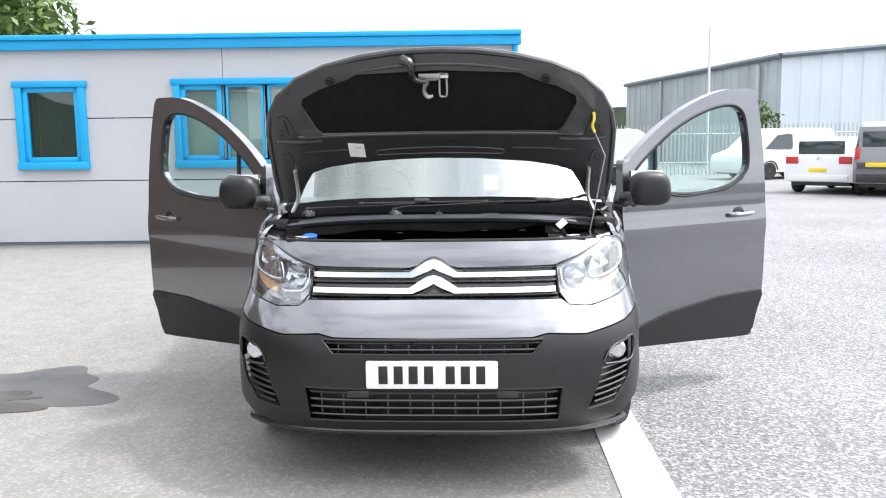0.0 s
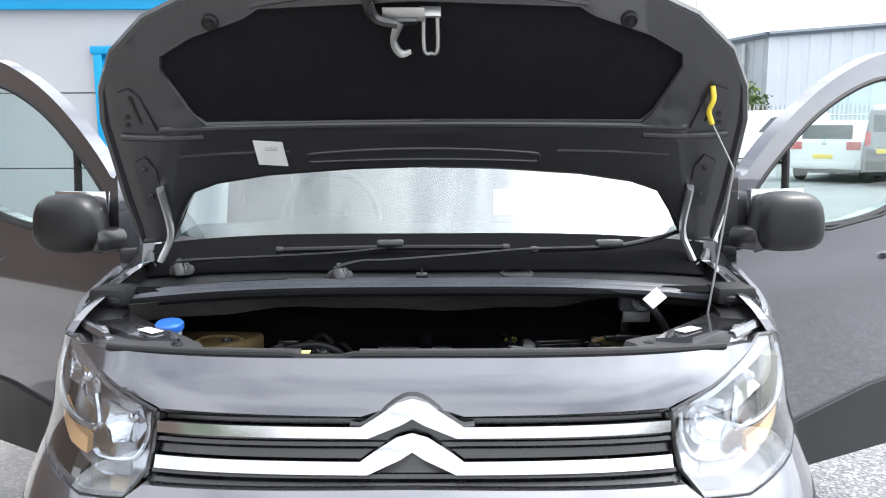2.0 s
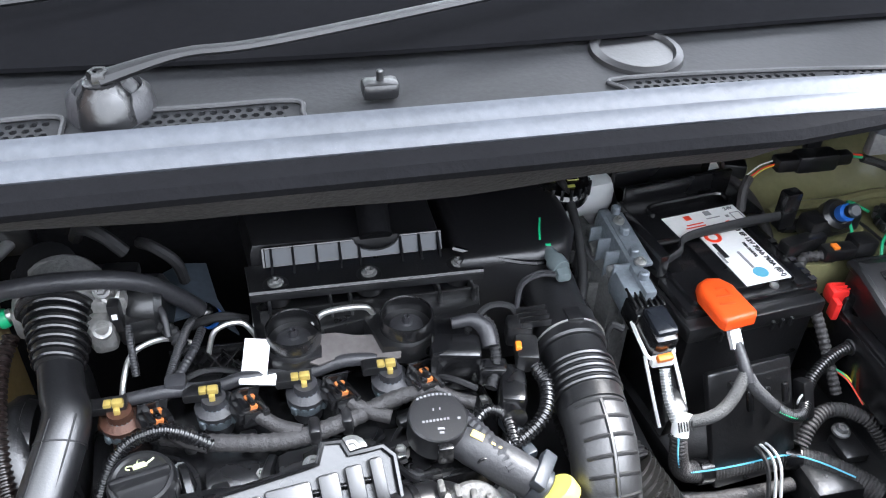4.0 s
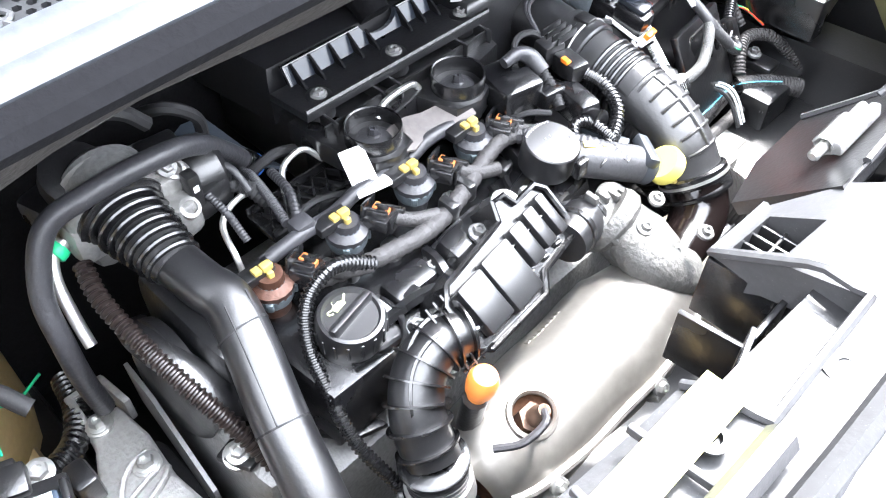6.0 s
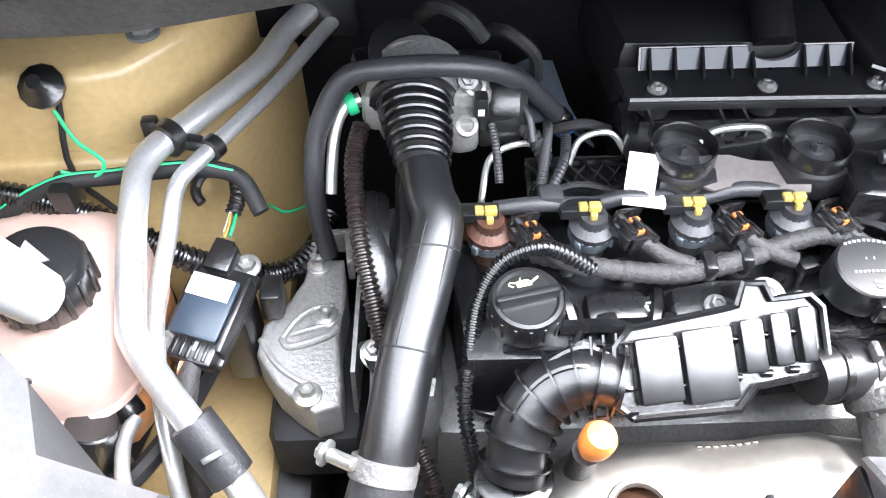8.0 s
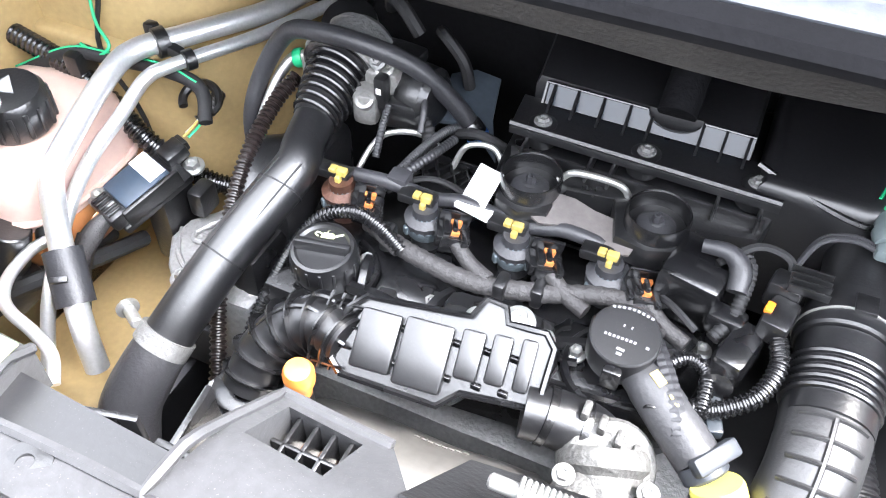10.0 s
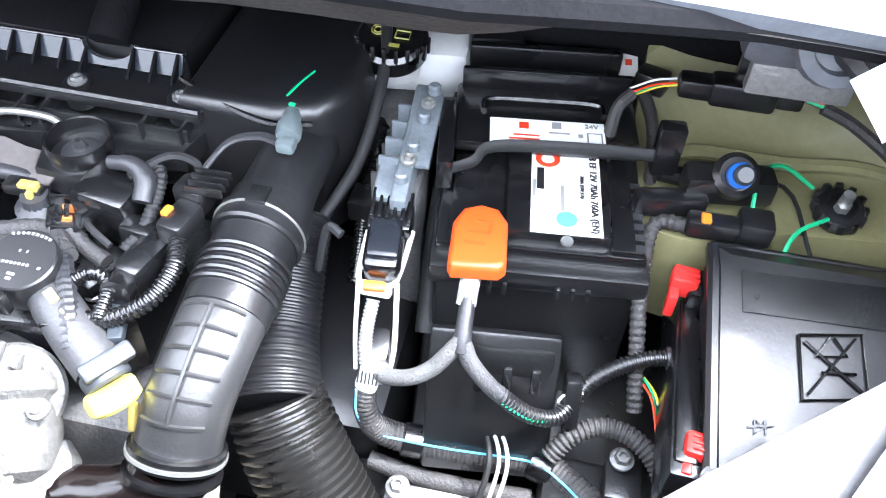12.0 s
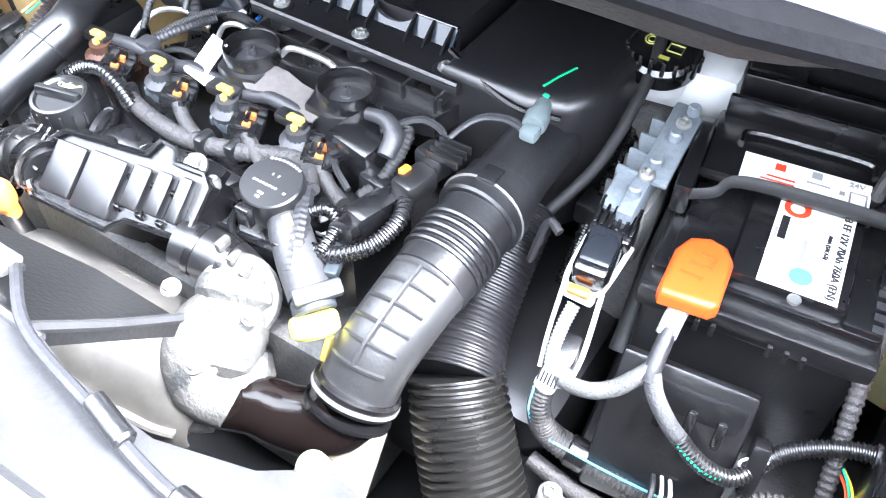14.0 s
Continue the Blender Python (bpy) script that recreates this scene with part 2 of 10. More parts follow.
def box(c, s, r=0.003, rot=(0, 0, 0), seg=2):
    bm = bmesh.new()
    bmesh.ops.create_cube(bm, size=1)
    bmesh.ops.scale(bm, vec=s, verts=bm.verts)
    if r > 0:
        bmesh.ops.bevel(bm, geom=bm.edges, offset=min(r, 0.45 * min(s)), segments=seg, profile=0.5, affect="EDGES")
    return moved(from_bm(bm), pose(*c, *rot))


def prism(poly, h, r=0.002, m=None, seg=2):
    """A polygon in the plane, drawn h upwards, with rounded top and bottom edges."""
    bm = bmesh.new()
    f = bm.faces.new([bm.verts.new((x, y, 0)) for x, y in poly])
    up = bmesh.ops.extrude_face_region(bm, geom=[f])
    bmesh.ops.translate(bm, vec=(0, 0, h), verts=[v for v in up["geom"] if isinstance(v, bmesh.types.BMVert)])
    bmesh.ops.recalc_face_normals(bm, faces=bm.faces)
    if r > 0:
        edges = [e for e in bm.edges if abs(e.verts[0].co.z - e.verts[1].co.z) < 1e-6 and e.verts[0].co.z > h / 2]
        bmesh.ops.bevel(bm, geom=edges, offset=min(r, 0.4 * abs(h)), segments=seg, profile=0.5, affect="EDGES")
    g = from_bm(bm)
    return moved(g, m) if m is not None else g


def rounded(w, d, r, n=4):
    pts = []
    for cx, cy, a in ((w / 2 - r, d / 2 - r, 0), (-w / 2 + r, d / 2 - r, 90), (-w / 2 + r, -d / 2 + r, 180), (w / 2 - r, -d / 2 + r, 270)):
        for k in range(n + 1):
            t = radians(a + 90 * k / n)
            pts.append((cx + r * math.cos(t), cy + r * math.sin(t)))
    return pts


def aim(p, axis):
    """A pose at p whose z runs along axis."""
    return Matrix.Translation(p) @ Vector(axis).to_track_quat("Z", "Y").to_matrix().to_4x4()


def lathe(profile, p=(0, 0, 0), axis=(0, 0, 1), n=20):
    """A turned body: rows of (radius, height) along the axis."""
    vs, fs = [], []
    m = aim(p, axis)
    for r, h in profile:
        for k in range(n):
            a = 2 * math.pi * k / n
            vs.append(m @ Vector((max(r, 1e-5) * math.cos(a), max(r, 1e-5) * math.sin(a), h)))
    for i in range(len(profile) - 1):
        for k in range(n):
            k2 = (k + 1) % n
            fs.append((i * n + k, i * n + k2, (i + 1) * n + k2, (i + 1) * n + k))
    fs.append(tuple(range(n - 1, -1, -1)))
    fs.append(tuple((len(profile) - 1) * n + k for k in range(n)))
    return vs, fs


def cyl(p0, p1, r, r1=None, n=18, b=0.0015):
    p0, p1 = Vector(p0), Vector(p1)
    h, r1 = (p1 - p0).length, r if r1 is None else r1
    b = min(b, 0.4 * h, 0.4 * min(r, r1))
    return lathe([(r - b, 0), (r, b), (r1, h - b), (r1 - b, h)], p0, p1 - p0, n)


def bolt(p, axis=(0, 0, 1), r=0.008, h=0.008, washer=True):
    a = Vector(axis).normalized()
    p = Vector(p)
    parts = [lathe([(r, 0), (r, h * 0.7), (r * 0.85, h), (r * 0.5, h), (r * 0.45, h * 0.6)], p, a, 6)]
    if washer:
        parts.append(lathe([(r * 1.45, -0.002), (r * 1.45, 0.0012), (r * 1.2, 0.002)], p, a, 18))
    return join(*parts)


def curve(pts, sub=6):
    """Points on a smooth curve through pts."""
    p = [Vector(q) for q in pts]
    p = [2 * p[0] - p[1], *p, 2 * p[-1] - p[-2]]
    out = []
    for i in range(1, len(p) - 2):
        for k in range(sub):
            t = k / sub
            a, b, c, d = p[i - 1], p[i], p[i + 1], p[i + 2]
            out.append(0.5 * (2 * b + (c - a) * t + (2 * a - 5 * b + 4 * c - d) * t * t + (3 * b - a - 3 * c + d) * t ** 3))
    return out + [p[-2]]


def tube(pts, r, n=12, sub=6, ribs=None, flat=1.0, up=None):
    """A round (or flattened) bar along a smooth curve. r: a radius, or one per point of pts. ribs: (pitch, depth) of a corrugated hose."""
    line = curve(pts, sub) if len(pts) > 2 and sub > 1 else [Vector(q) for q in pts]
    rs = [r] * len(pts) if not hasattr(r, "__len__") else list(r)
    at = np.linspace(0, len(pts) - 1, len(line))
    radius = np.interp(at, range(len(pts)), rs)
    if ribs:
        pitch, depth = ribs
        seg = [0.0]
        for a, b in zip(line, line[1:]):
            seg.append(seg[-1] + (b - a).length)
        steps = max(4, int(seg[-1] / pitch) * 4)
        s = np.linspace(0, seg[-1], steps + 1)
        arr = np.array([tuple(q) for q in line])
        line = [Vector([np.interp(v, seg, arr[:, k]) for k in range(3)]) for v in s]
        radius = np.interp(s, seg, radius) + depth * np.array([(0, 0, -1, -1)[k % 4] for k in range(len(s))])
    vs, fs = [], []
    t0 = (line[1] - line[0]).normalized()
    side = t0.cross(Vector(up) if up else (Vector((0, 0, 1)) if abs(t0.z) < 0.9 else Vector((1, 0, 0)))).normalized()
    for i, p in enumerate(line):
        t = (line[min(i + 1, len(line) - 1)] - line[max(i - 1, 0)]).normalized()
        side = (side - t * side.dot(t)).normalized()
        nrm = side.cross(t)
        for k in range(n):
            a = 2 * math.pi * k / n
            vs.append(p + float(radius[i]) * (math.cos(a) * side + flat * math.sin(a) * nrm))
    for i in range(len(line) - 1):
        for k in range(n):
            k2 = (k + 1) % n
            fs.append((i * n + k2, i * n + k, (i + 1) * n + k, (i + 1) * n + k2))
    fs.append(tuple(range(n)))
    fs.append(tuple((len(line) - 1) * n + k for k in range(n - 1, -1, -1)))
    return vs, fs


def dense(loop, step):
    out = []
    for (x0, y0), (x1, y1) in zip(loop, loop[1:] + loop[:1]):
        k = max(1, int(math.hypot(x1 - x0, y1 - y0) / step))
        out += [(x0 + (x1 - x0) * i / k, y0 + (y1 - y0) * i / k) for i in range(k)]
    return out


def within(x, y, loop):
    hit = False
    for (x0, y0), (x1, y1) in zip(loop, loop[1:] + loop[:1]):
        if (y0 > y) != (y1 > y) and x < (x1 - x0) * (y - y0) / (y1 - y0) + x0:
            hit = not hit
    return hit


def sheet(outer, face, back, holes=(), step=0.04):
    """A bent panel with thickness: a plane outline with holes, laid on face(u, v), and closed behind on back(u, v)."""
    from mathutils.geometry import delaunay_2d_cdt
    loops = [dense(list(q), step) for q in (outer, *holes)]
    pts, edges = [], []
    for loop in loops:
        k = len(pts)
        pts += [Vector(q) for q in loop]
        edges += [(k + i, k + (i + 1) % len(loop)) for i in range(len(loop))]
    xs, ys = [q[0] for q in loops[0]], [q[1] for q in loops[0]]
    x = min(xs) + step / 2
    while x < max(xs):
        y = min(ys) + step / 2
        while y < max(ys):
            if within(x, y, loops[0]) and not any(within(x, y, h) for h in loops[1:]):
                if min((x - q[0]) ** 2 + (y - q[1]) ** 2 for q in pts[:sum(map(len, loops))]) > (0.45 * step) ** 2:
                    pts.append(Vector((x, y)))
            y += step
        x += step
    v2, e2, f2, *_ = delaunay_2d_cdt(pts, edges, [], 0, 1e-6)
    tris = []
    for f in f2:
        cx, cy = sum(v2[i][0] for i in f) / len(f), sum(v2[i][1] for i in f) / len(f)
        if within(cx, cy, loops[0]) and not any(within(cx, cy, h) for h in loops[1:]):
            tris.append(tuple(f))
    n = len(v2)
    vs = [Vector(face(*q)) for q in v2] + [Vector(back(*q)) for q in v2]
    count = {}
    for f in tris:
        for a, b in zip(f, f[1:] + f[:1]):
            count[(a, b)] = 1
    fs = tris + [tuple(i + n for i in reversed(f)) for f in tris]
    fs += [(b, a, a + n, b + n) for a, b in count if (b, a) not in count]
    return vs, fs


def thing(name, label, category, group="", at=(0, 0, 0), kind=""):
    ob = new(name)
    ob.location = at
    ob.empty_display_size = 0.05
    return tagged(ob, label, category, group, kind)




def part(name, geo, material, parent=None, label="", smooth=38):
    """One mesh object out of geo, in world coordinates, under a thing or a part."""
    me = bpy.data.meshes.new(name)
    base = Vector((0, 0, 0))
    up = parent
    while up is not None:
        base += Vector(up.location)
        up = up.parent
    me.from_pydata([Vector(v) - base for v in geo[0]], [], geo[1])
    bm = bmesh.new()
    bm.from_mesh(me)
    bmesh.ops.recalc_face_normals(bm, faces=bm.faces)
    bm.to_mesh(me)
    bm.free()
    finish(me, smooth)
    me.materials.append(M[material] if isinstance(material, str) else material)
    ob = new(name, me)
    if parent is not None:
        ob.parent = parent
    if label:
        ob["label"] = label
    return ob


def solo(name, geo, material, label, category, group="", kind="", smooth=38):
    return tagged(part(name, geo, material, None, "", smooth), label, category, group, kind)


def letters(text, size, m, material, name, parent, label="", depth=0.0006):
    """Writing as a mesh, lying in the plane of m, its middle at m's origin."""
    cu = bpy.data.curves.new(name, "FONT")
    cu.body, cu.size, cu.align_x, cu.align_y, cu.extrude = text, size, "CENTER", "CENTER", depth
    tmp = new(name, cu)
    me = bpy.data.meshes.new_from_object(tmp.evaluated_get(bpy.context.evaluated_depsgraph_get()))
    bpy.data.objects.remove(tmp)
    g = ([m @ v.co for v in me.vertices], [tuple(q.vertices) for q in me.polygons])
    return part(name, g, material, parent, label)


def lerp(x, xs, ys):
    return float(np.interp(x, xs, ys))


def parts(name, geos, material, parent, label=""):
    """The same kind of part several times, each a mesh of its own."""
    return [part(name, g, material, parent, label) for g in geos]

# ---- ground ----
def ground_material():
    m = bpy.data.materials.new("worn_asphalt")
    m.use_nodes = True
    nt = m.node_tree
    p = nt.nodes["Principled BSDF"]
    p.inputs["Roughness"].default_value = 0.85
    co = nt.nodes.new("ShaderNodeTexCoord")
    L = nt.links.new

    def noise_tex(scale, detail=4):
        n = nt.nodes.new("ShaderNodeTexNoise")
        n.inputs["Scale"].default_value, n.inputs["Detail"].default_value = scale, detail
        L(co.outputs["Object"], n.inputs["Vector"])
        return n

    def ramp(src, stops):
        r = nt.nodes.new("ShaderNodeValToRGB")
        el = r.color_ramp.elements
        while len(el) < len(stops):
            el.new(0.5)
        for e, (pos, c) in zip(el, stops):
            e.position, e.color = pos, (*c, 1)
        L(src, r.inputs["Fac"])
        return r.outputs["Color"]

    def blend(fac, a, b, kind="MIX"):
        x = nt.nodes.new("ShaderNodeMix")
        x.data_type, x.blend_type = "RGBA", kind
        if hasattr(fac, "links"):
            L(fac, x.inputs["Factor"])
        else:
            x.inputs["Factor"].default_value = fac
        for s, key in ((a, "A"), (b, "B")):
            if hasattr(s, "links"):
                L(s, x.inputs[key])
            else:
                x.inputs[key].default_value = (*s, 1)
        return x.outputs["Result"]

    broad, mid = noise_tex(0.5, 5), noise_tex(6, 5)
    chips = nt.nodes.new("ShaderNodeTexVoronoi")
    chips.inputs["Scale"].default_value = 75
    L(co.outputs["Object"], chips.inputs["Vector"])
    sep = nt.nodes.new("ShaderNodeSeparateColor")
    L(chips.outputs["Color"], sep.inputs["Color"])
    smooth_col = blend(0.5, ramp(broad.outputs["Fac"], [(0.3, (0.165, 0.158, 0.148)), (0.7, (0.25, 0.238, 0.222))]),
                       ramp(mid.outputs["Fac"], [(0.3, (0.165, 0.158, 0.15)), (0.7, (0.25, 0.242, 0.23))]))
    stone_col = blend(0.4, ramp(sep.outputs["Red"], [(0.0, (0.06, 0.062, 0.066)), (0.6, (0.19, 0.19, 0.195)), (1.0, (0.44, 0.44, 0.45))]),
                      ramp(broad.outputs["Fac"], [(0.3, (0.14, 0.14, 0.145)), (0.7, (0.25, 0.25, 0.255))]))
    # the stony surface begins along the white line
    sx = nt.nodes.new("ShaderNodeSeparateXYZ")
    L(co.outputs["Object"], sx.inputs["Vector"])
    lim = nt.nodes.new("ShaderNodeMapRange")
    lim.inputs["From Min"].default_value, lim.inputs["From Max"].default_value = 0.55, 0.95
    L(sx.outputs["X"], lim.inputs["Value"])
    fine = blend(0.2, smooth_col, ramp(sep.outputs["Green"], [(0, (0.10, 0.10, 0.10)), (0.75, (0.24, 0.235, 0.225)), (1, (0.55, 0.54, 0.52))]))
    L(blend(lim.outputs["Result"], fine, stone_col), p.inputs["Base Color"])
    b = nt.nodes.new("ShaderNodeBump")
    b.inputs["Strength"].default_value, b.inputs["Distance"].default_value = 0.8, 0.006
    hm = nt.nodes.new("ShaderNodeMath")
    hm.operation = "MULTIPLY"
    L(chips.outputs["Distance"], hm.inputs[0])
    h2 = nt.nodes.new("ShaderNodeMapRange")
    h2.inputs["To Min"].default_value, h2.inputs["To Max"].default_value = 0.45, 1.0
    L(lim.outputs["Result"], h2.inputs["Value"])
    L(h2.outputs["Result"], hm.inputs[1])
    L(hm.outputs[0], b.inputs["Height"])
    L(b.outputs["Normal"], p.inputs["Normal"])
    return m


M["asphalt"] = ground_material()
M["paint"].node_tree.nodes["Principled BSDF"].inputs["Coat IOR"].default_value = 1.8


def build_ground():
    xs = [-3000, -400, -60, -20, -8, -4, -2, 0, 2, 4, 8, 20, 60, 400, 3000]
    vs = [(x, y, 0.0) for x in xs for y in xs]
    n = len(xs)
    fs = [(i * n + j, (i + 1) * n + j, (i + 1) * n + j + 1, i * n + j + 1) for i in range(n - 1) for j in range(n - 1)]
    solo("ground", (vs, fs), "asphalt", "sunlit worn grey asphalt yard, stony on one side", "ground", kind="structure")
    line = [(0.76, -3.6), (0.985, -3.6), (0.985, 0.0), (0.976, 1.2), (0.93, 5.2), (0.72, 5.2), (0.75, 0.6)]
    solo("parking_line", prism(line, 0.005, 0.001), "linepaint", "worn white painted parking line on asphalt", "road marking", kind="structure")

    def blot(cx, cy, rx, ry, seed, n=96):
        rnd = random.Random(seed)
        ph = [rnd.uniform(0, 6.28) for _ in range(5)]
        out = []
        for k in range(n):
            a = 2 * math.pi * k / n
            q = 1 + sum(0.24 / (i + 1) ** 0.8 * math.sin((2 * i + 2) * a + ph[i]) for i in range(5))
            out.append((cx + rx * q * math.cos(a), cy + ry * q * math.sin(a)))
        return out

    wet = mat("damp_asphalt", (0.085, 0.083, 0.081), 0.55, 0, 0.45, 3, 75, 0.6, spread=0.3)
    solo("puddle", prism(blot(-2.75, 1.40, 0.62, 0.55, 3), 0.003, 0.001), wet, "dark damp patch drying on the asphalt", "puddle", kind="structure")
    solo("mud_patch", prism(blot(-2.72, 1.2, 0.5, 0.2, 5), 0.006, 0.001), "mud", "brown silt left in the drying puddle", "mud", kind="structure")


build_ground()

# ---- office building ----
FACADE = pose(0.012 - 8.84 * math.sin(radians(2.4)), 8.84 * math.cos(radians(2.4)), 0, 0, 0, 2.4)


def on_facade(geo):
    return moved(geo, FACADE)


def build_office():
    b = thing("office_building", "single-storey grey panelled office with cyan-blue fascia and windows", "building", at=tuple(FACADE.translation))
    rows = [(0.05, 0.93), (0.945, 1.83), (1.845, 2.80)]
    wins = [(-6.12, -5.11, 1.105, 2.37), (-3.84, -1.75, 1.105, 2.38)]
    cols = [-14.0, -8.0, -3.125, 1.09]
    for z0, z1 in rows:
        for x0, x1 in zip(cols, cols[1:]):
            x0 += 0.004
            x1 -= 0.004
            cut = [(x0, x1, z0, z1)]
            for a, c, lo, hi in wins:
                nxt = []
                for p, q, r, s in cut:
                    if c <= p or a >= q or hi <= r or lo >= s:
                        nxt.append((p, q, r, s))
                        continue
                    if a > p:
                        nxt.append((p, a, r, s))
                    if c < q:
                        nxt.append((c, q, r, s))
                    p2, q2 = max(a, p), min(c, q)
                    if lo > r:
                        nxt.append((p2, q2, r, lo))
                    if hi < s:
                        nxt.append((p2, q2, hi, s))
                cut = nxt
            for p, q, r, s in cut:
                part("wall_panel", on_facade(box(((p + q) / 2, 0.05, (r + s) / 2), (q - p, 0.10, s - r), 0)), "cladding", b)
    part("wall_core", on_facade(join(box((-10.1, 3.1, 1.4), (7.8, 5.8, 2.76), 0), box((-4.0, 3.4, 1.4), (2.0, 5.4, 2.76), 0), box((-0.2, 3.1, 1.4), (2.5, 5.8, 2.76), 0))), "cladding", b)
    part("plinth", on_facade(box((-6.4, 0.06, 0.025), (15.0, 0.09, 0.05), 0)), "roofgrey", b)
    f = part("fascia", on_facade(join(box((-6.45, -0.02, 2.865), (15.2, 0.16, 0.13), 0.006), box((-6.45, -0.045, 2.965), (15.2, 0.22, 0.07), 0.01))), "skyblue", b, "cyan-blue fascia board")
    part("roof", on_facade(box((-6.45, 3.2, 2.94), (15.2, 6.2, 0.06), 0.01)), "roofgrey", b)
    part("downpipe", on_facade(cyl((1.07, -0.03, 0.05), (1.07, -0.03, 2.8), 0.045)), "skyblue", b)
    for k, (a, c, lo, hi) in enumerate(wins):
        w = part("window", on_facade(join(box(((a + c) / 2, -0.012, hi - 0.045), (c - a + 0.06, 0.12, 0.09), 0.008), box(((a + c) / 2, -0.02, lo + 0.055), (c - a + 0.02, 0.13, 0.11), 0.008),
                                          box((a + 0.05, -0.012, (lo + hi) / 2), (0.10, 0.10, hi - lo), 0.006), box((c - 0.05, -0.012, (lo + hi) / 2), (0.10, 0.10, hi - lo), 0.006))), "skyblue", b, "cyan-blue window frame")
        lights = [(a + 0.10, c - 0.10)] if k == 0 else [(a + 0.10, -3.15), (-3.09, -2.55), (-2.49, c - 0.10)]
        for i, (p, q) in enumerate(lights):
            t = 0.07 if (k == 0 or i == 0) else 0.035
            part("casement", on_facade(join(box((p + t / 2, 0.0, (lo + hi) / 2), (t, 0.06, hi - lo - 0.18), 0.006), box((q - t / 2, 0.0, (lo + hi) / 2), (t, 0.06, hi - lo - 0.18), 0.006),
                                            box(((p + q) / 2, 0.0, hi - 0.09 - t / 2), (q - p, 0.06, t), 0.006), box(((p + q) / 2, 0.0, lo + 0.11 + t / 2), (q - p, 0.06, t), 0.006))), "skyblue", w)
            gp = part("pane", on_facade(box(((p + q) / 2, 0.01, (lo + hi) / 2 + 0.01), (q - p - 2 * t, 0.008, hi - lo - 0.20 - 2 * t), 0)), "officeglass", w, "reflective window pane")
            gp.visible_shadow = False
            if k == 1:
                part("blind", on_facade(box(((p + q) / 2, 0.16, (lo + hi) / 2 + 0.02), (q - p - 0.02, 0.01, hi - lo - 0.22), 0)), "blind", w, "drawn pale roller blind")
            else:
                slats = [box((p + 0.09 + j * 0.085, 0.16, (lo + hi) / 2), (0.075, 0.004, hi - lo - 0.26), 0, (0, 0, 28)) for j in range(9)]
                part("vertical_blind", on_facade(join(*slats)), "darkroom", w, "grey vertical slat blind")
            if k == 1:
                part("blind_rail", on_facade(box(((p + q) / 2, 0.12, hi - 0.17), (q - p - 0.1, 0.05, 0.04), 0.004)), "white", w)
        # near-black sheet stands in for the shaded room behind the panes
        part("room_shade_panel", on_facade(join(box(((a + c) / 2, 0.9, (lo + hi) / 2), (c - a + 0.1, 0.02, hi - lo + 0.1), 0))), "darkroom", w)


build_office()

# ---- warehouse, fence, lamp post, far trees ----
def build_warehouse():
    w = thing("warehouse", "long pale steel-clad warehouse with a dark roof edge", "building", at=(20, 45, 0))
    a, c, d = Vector((11.6, 62.0, 0)), Vector((16.6, 43.0, 0)), Vector((34.0, 38.0, 0))

    def wall(name, p, q, z_p, z_q, material, pitch, label):
        n = int((q - p).length / pitch)
        t = (q - p).normalized()
        nrm = Vector((t.y, -t.x, 0))
        vs, fs = [], []
        for k in range(n):
            for u, off in ((k / n, 0.0), ((k + 0.55) / n, 0.0), ((k + 0.62) / n, -0.06), ((k + 0.93) / n, -0.06)):
                b0 = p.lerp(q, u) + nrm * off
                vs += [b0, b0 + Vector((0, 0, z_p + (z_q - z_p) * u))]
        fs = [(2 * k, 2 * k + 2, 2 * k + 3, 2 * k + 1) for k in range(len(vs) // 2 - 1)]
        part(name, (vs, fs), material, w, label)
        top0, top1 = p + Vector((0, 0, z_p)), q + Vector((0, 0, z_q))
        part("roof_edge", tube([top0 + nrm * 0.1, top1 + nrm * 0.1], 0.2, 6, 1, flat=0.8), "roofgrey", w)

    wall("side_wall", a, c, 5.75, 5.95, "greysteel", 0.9, "weathered grey ribbed cladding")
    wall("gable_wall", c, d, 5.95, 6.8, "warehouse", 1.0, "pale blue ribbed cladding")
    part("downpipe", cyl(a.lerp(c, 0.9) + Vector((-0.15, -0.1, 0)), a.lerp(c, 0.9) + Vector((-0.15, -0.1, 5.6)), 0.12), "fence", w)
    part("downpipe", cyl(a.lerp(c, 0.3) + Vector((-0.15, -0.1, 0)), a.lerp(c, 0.3) + Vector((-0.15, -0.1, 5.6)), 0.12), "fence", w)
    part("roof", ([a + Vector((0, 0, 5.7)), c + Vector((0, 0, 5.9)), d + Vector((0, 0, 6.75)), d + Vector((6, 30, 8.0)), a + Vector((8, 20, 7.5))], [(0, 1, 2, 3, 4)]), "roofgrey", w)


build_warehouse()


def build_fence():
    f = thing("palisade_fence", "galvanised steel palisade fence with pointed pales", "fence", at=(10, 31, 0))
    p, q = Vector((3.0, 33.5, 0)), Vector((30.0, 28.0, 0))
    t = (q - p).normalized()
    ang = math.degrees(math.atan2(t.y, t.x))
    pale = prism([(-0.03, 0), (0.03, 0), (0.03, 2.0), (0, 2.15), (-0.03, 2.0)], 0.012, 0.0)
    n = int((q - p).length / 0.16)
    for k in range(n):
        c = p.lerp(q, k / n)
        part("pale", moved(pale, pose(c.x, c.y, 0.0, 90, 0, ang)), "fence", f)
    for z in (0.5, 1.7):
        part("rail", tube([p + Vector((0, 0.05, z)), q + Vector((0, 0.05, z))], 0.03, 4, 1), "fence", f)


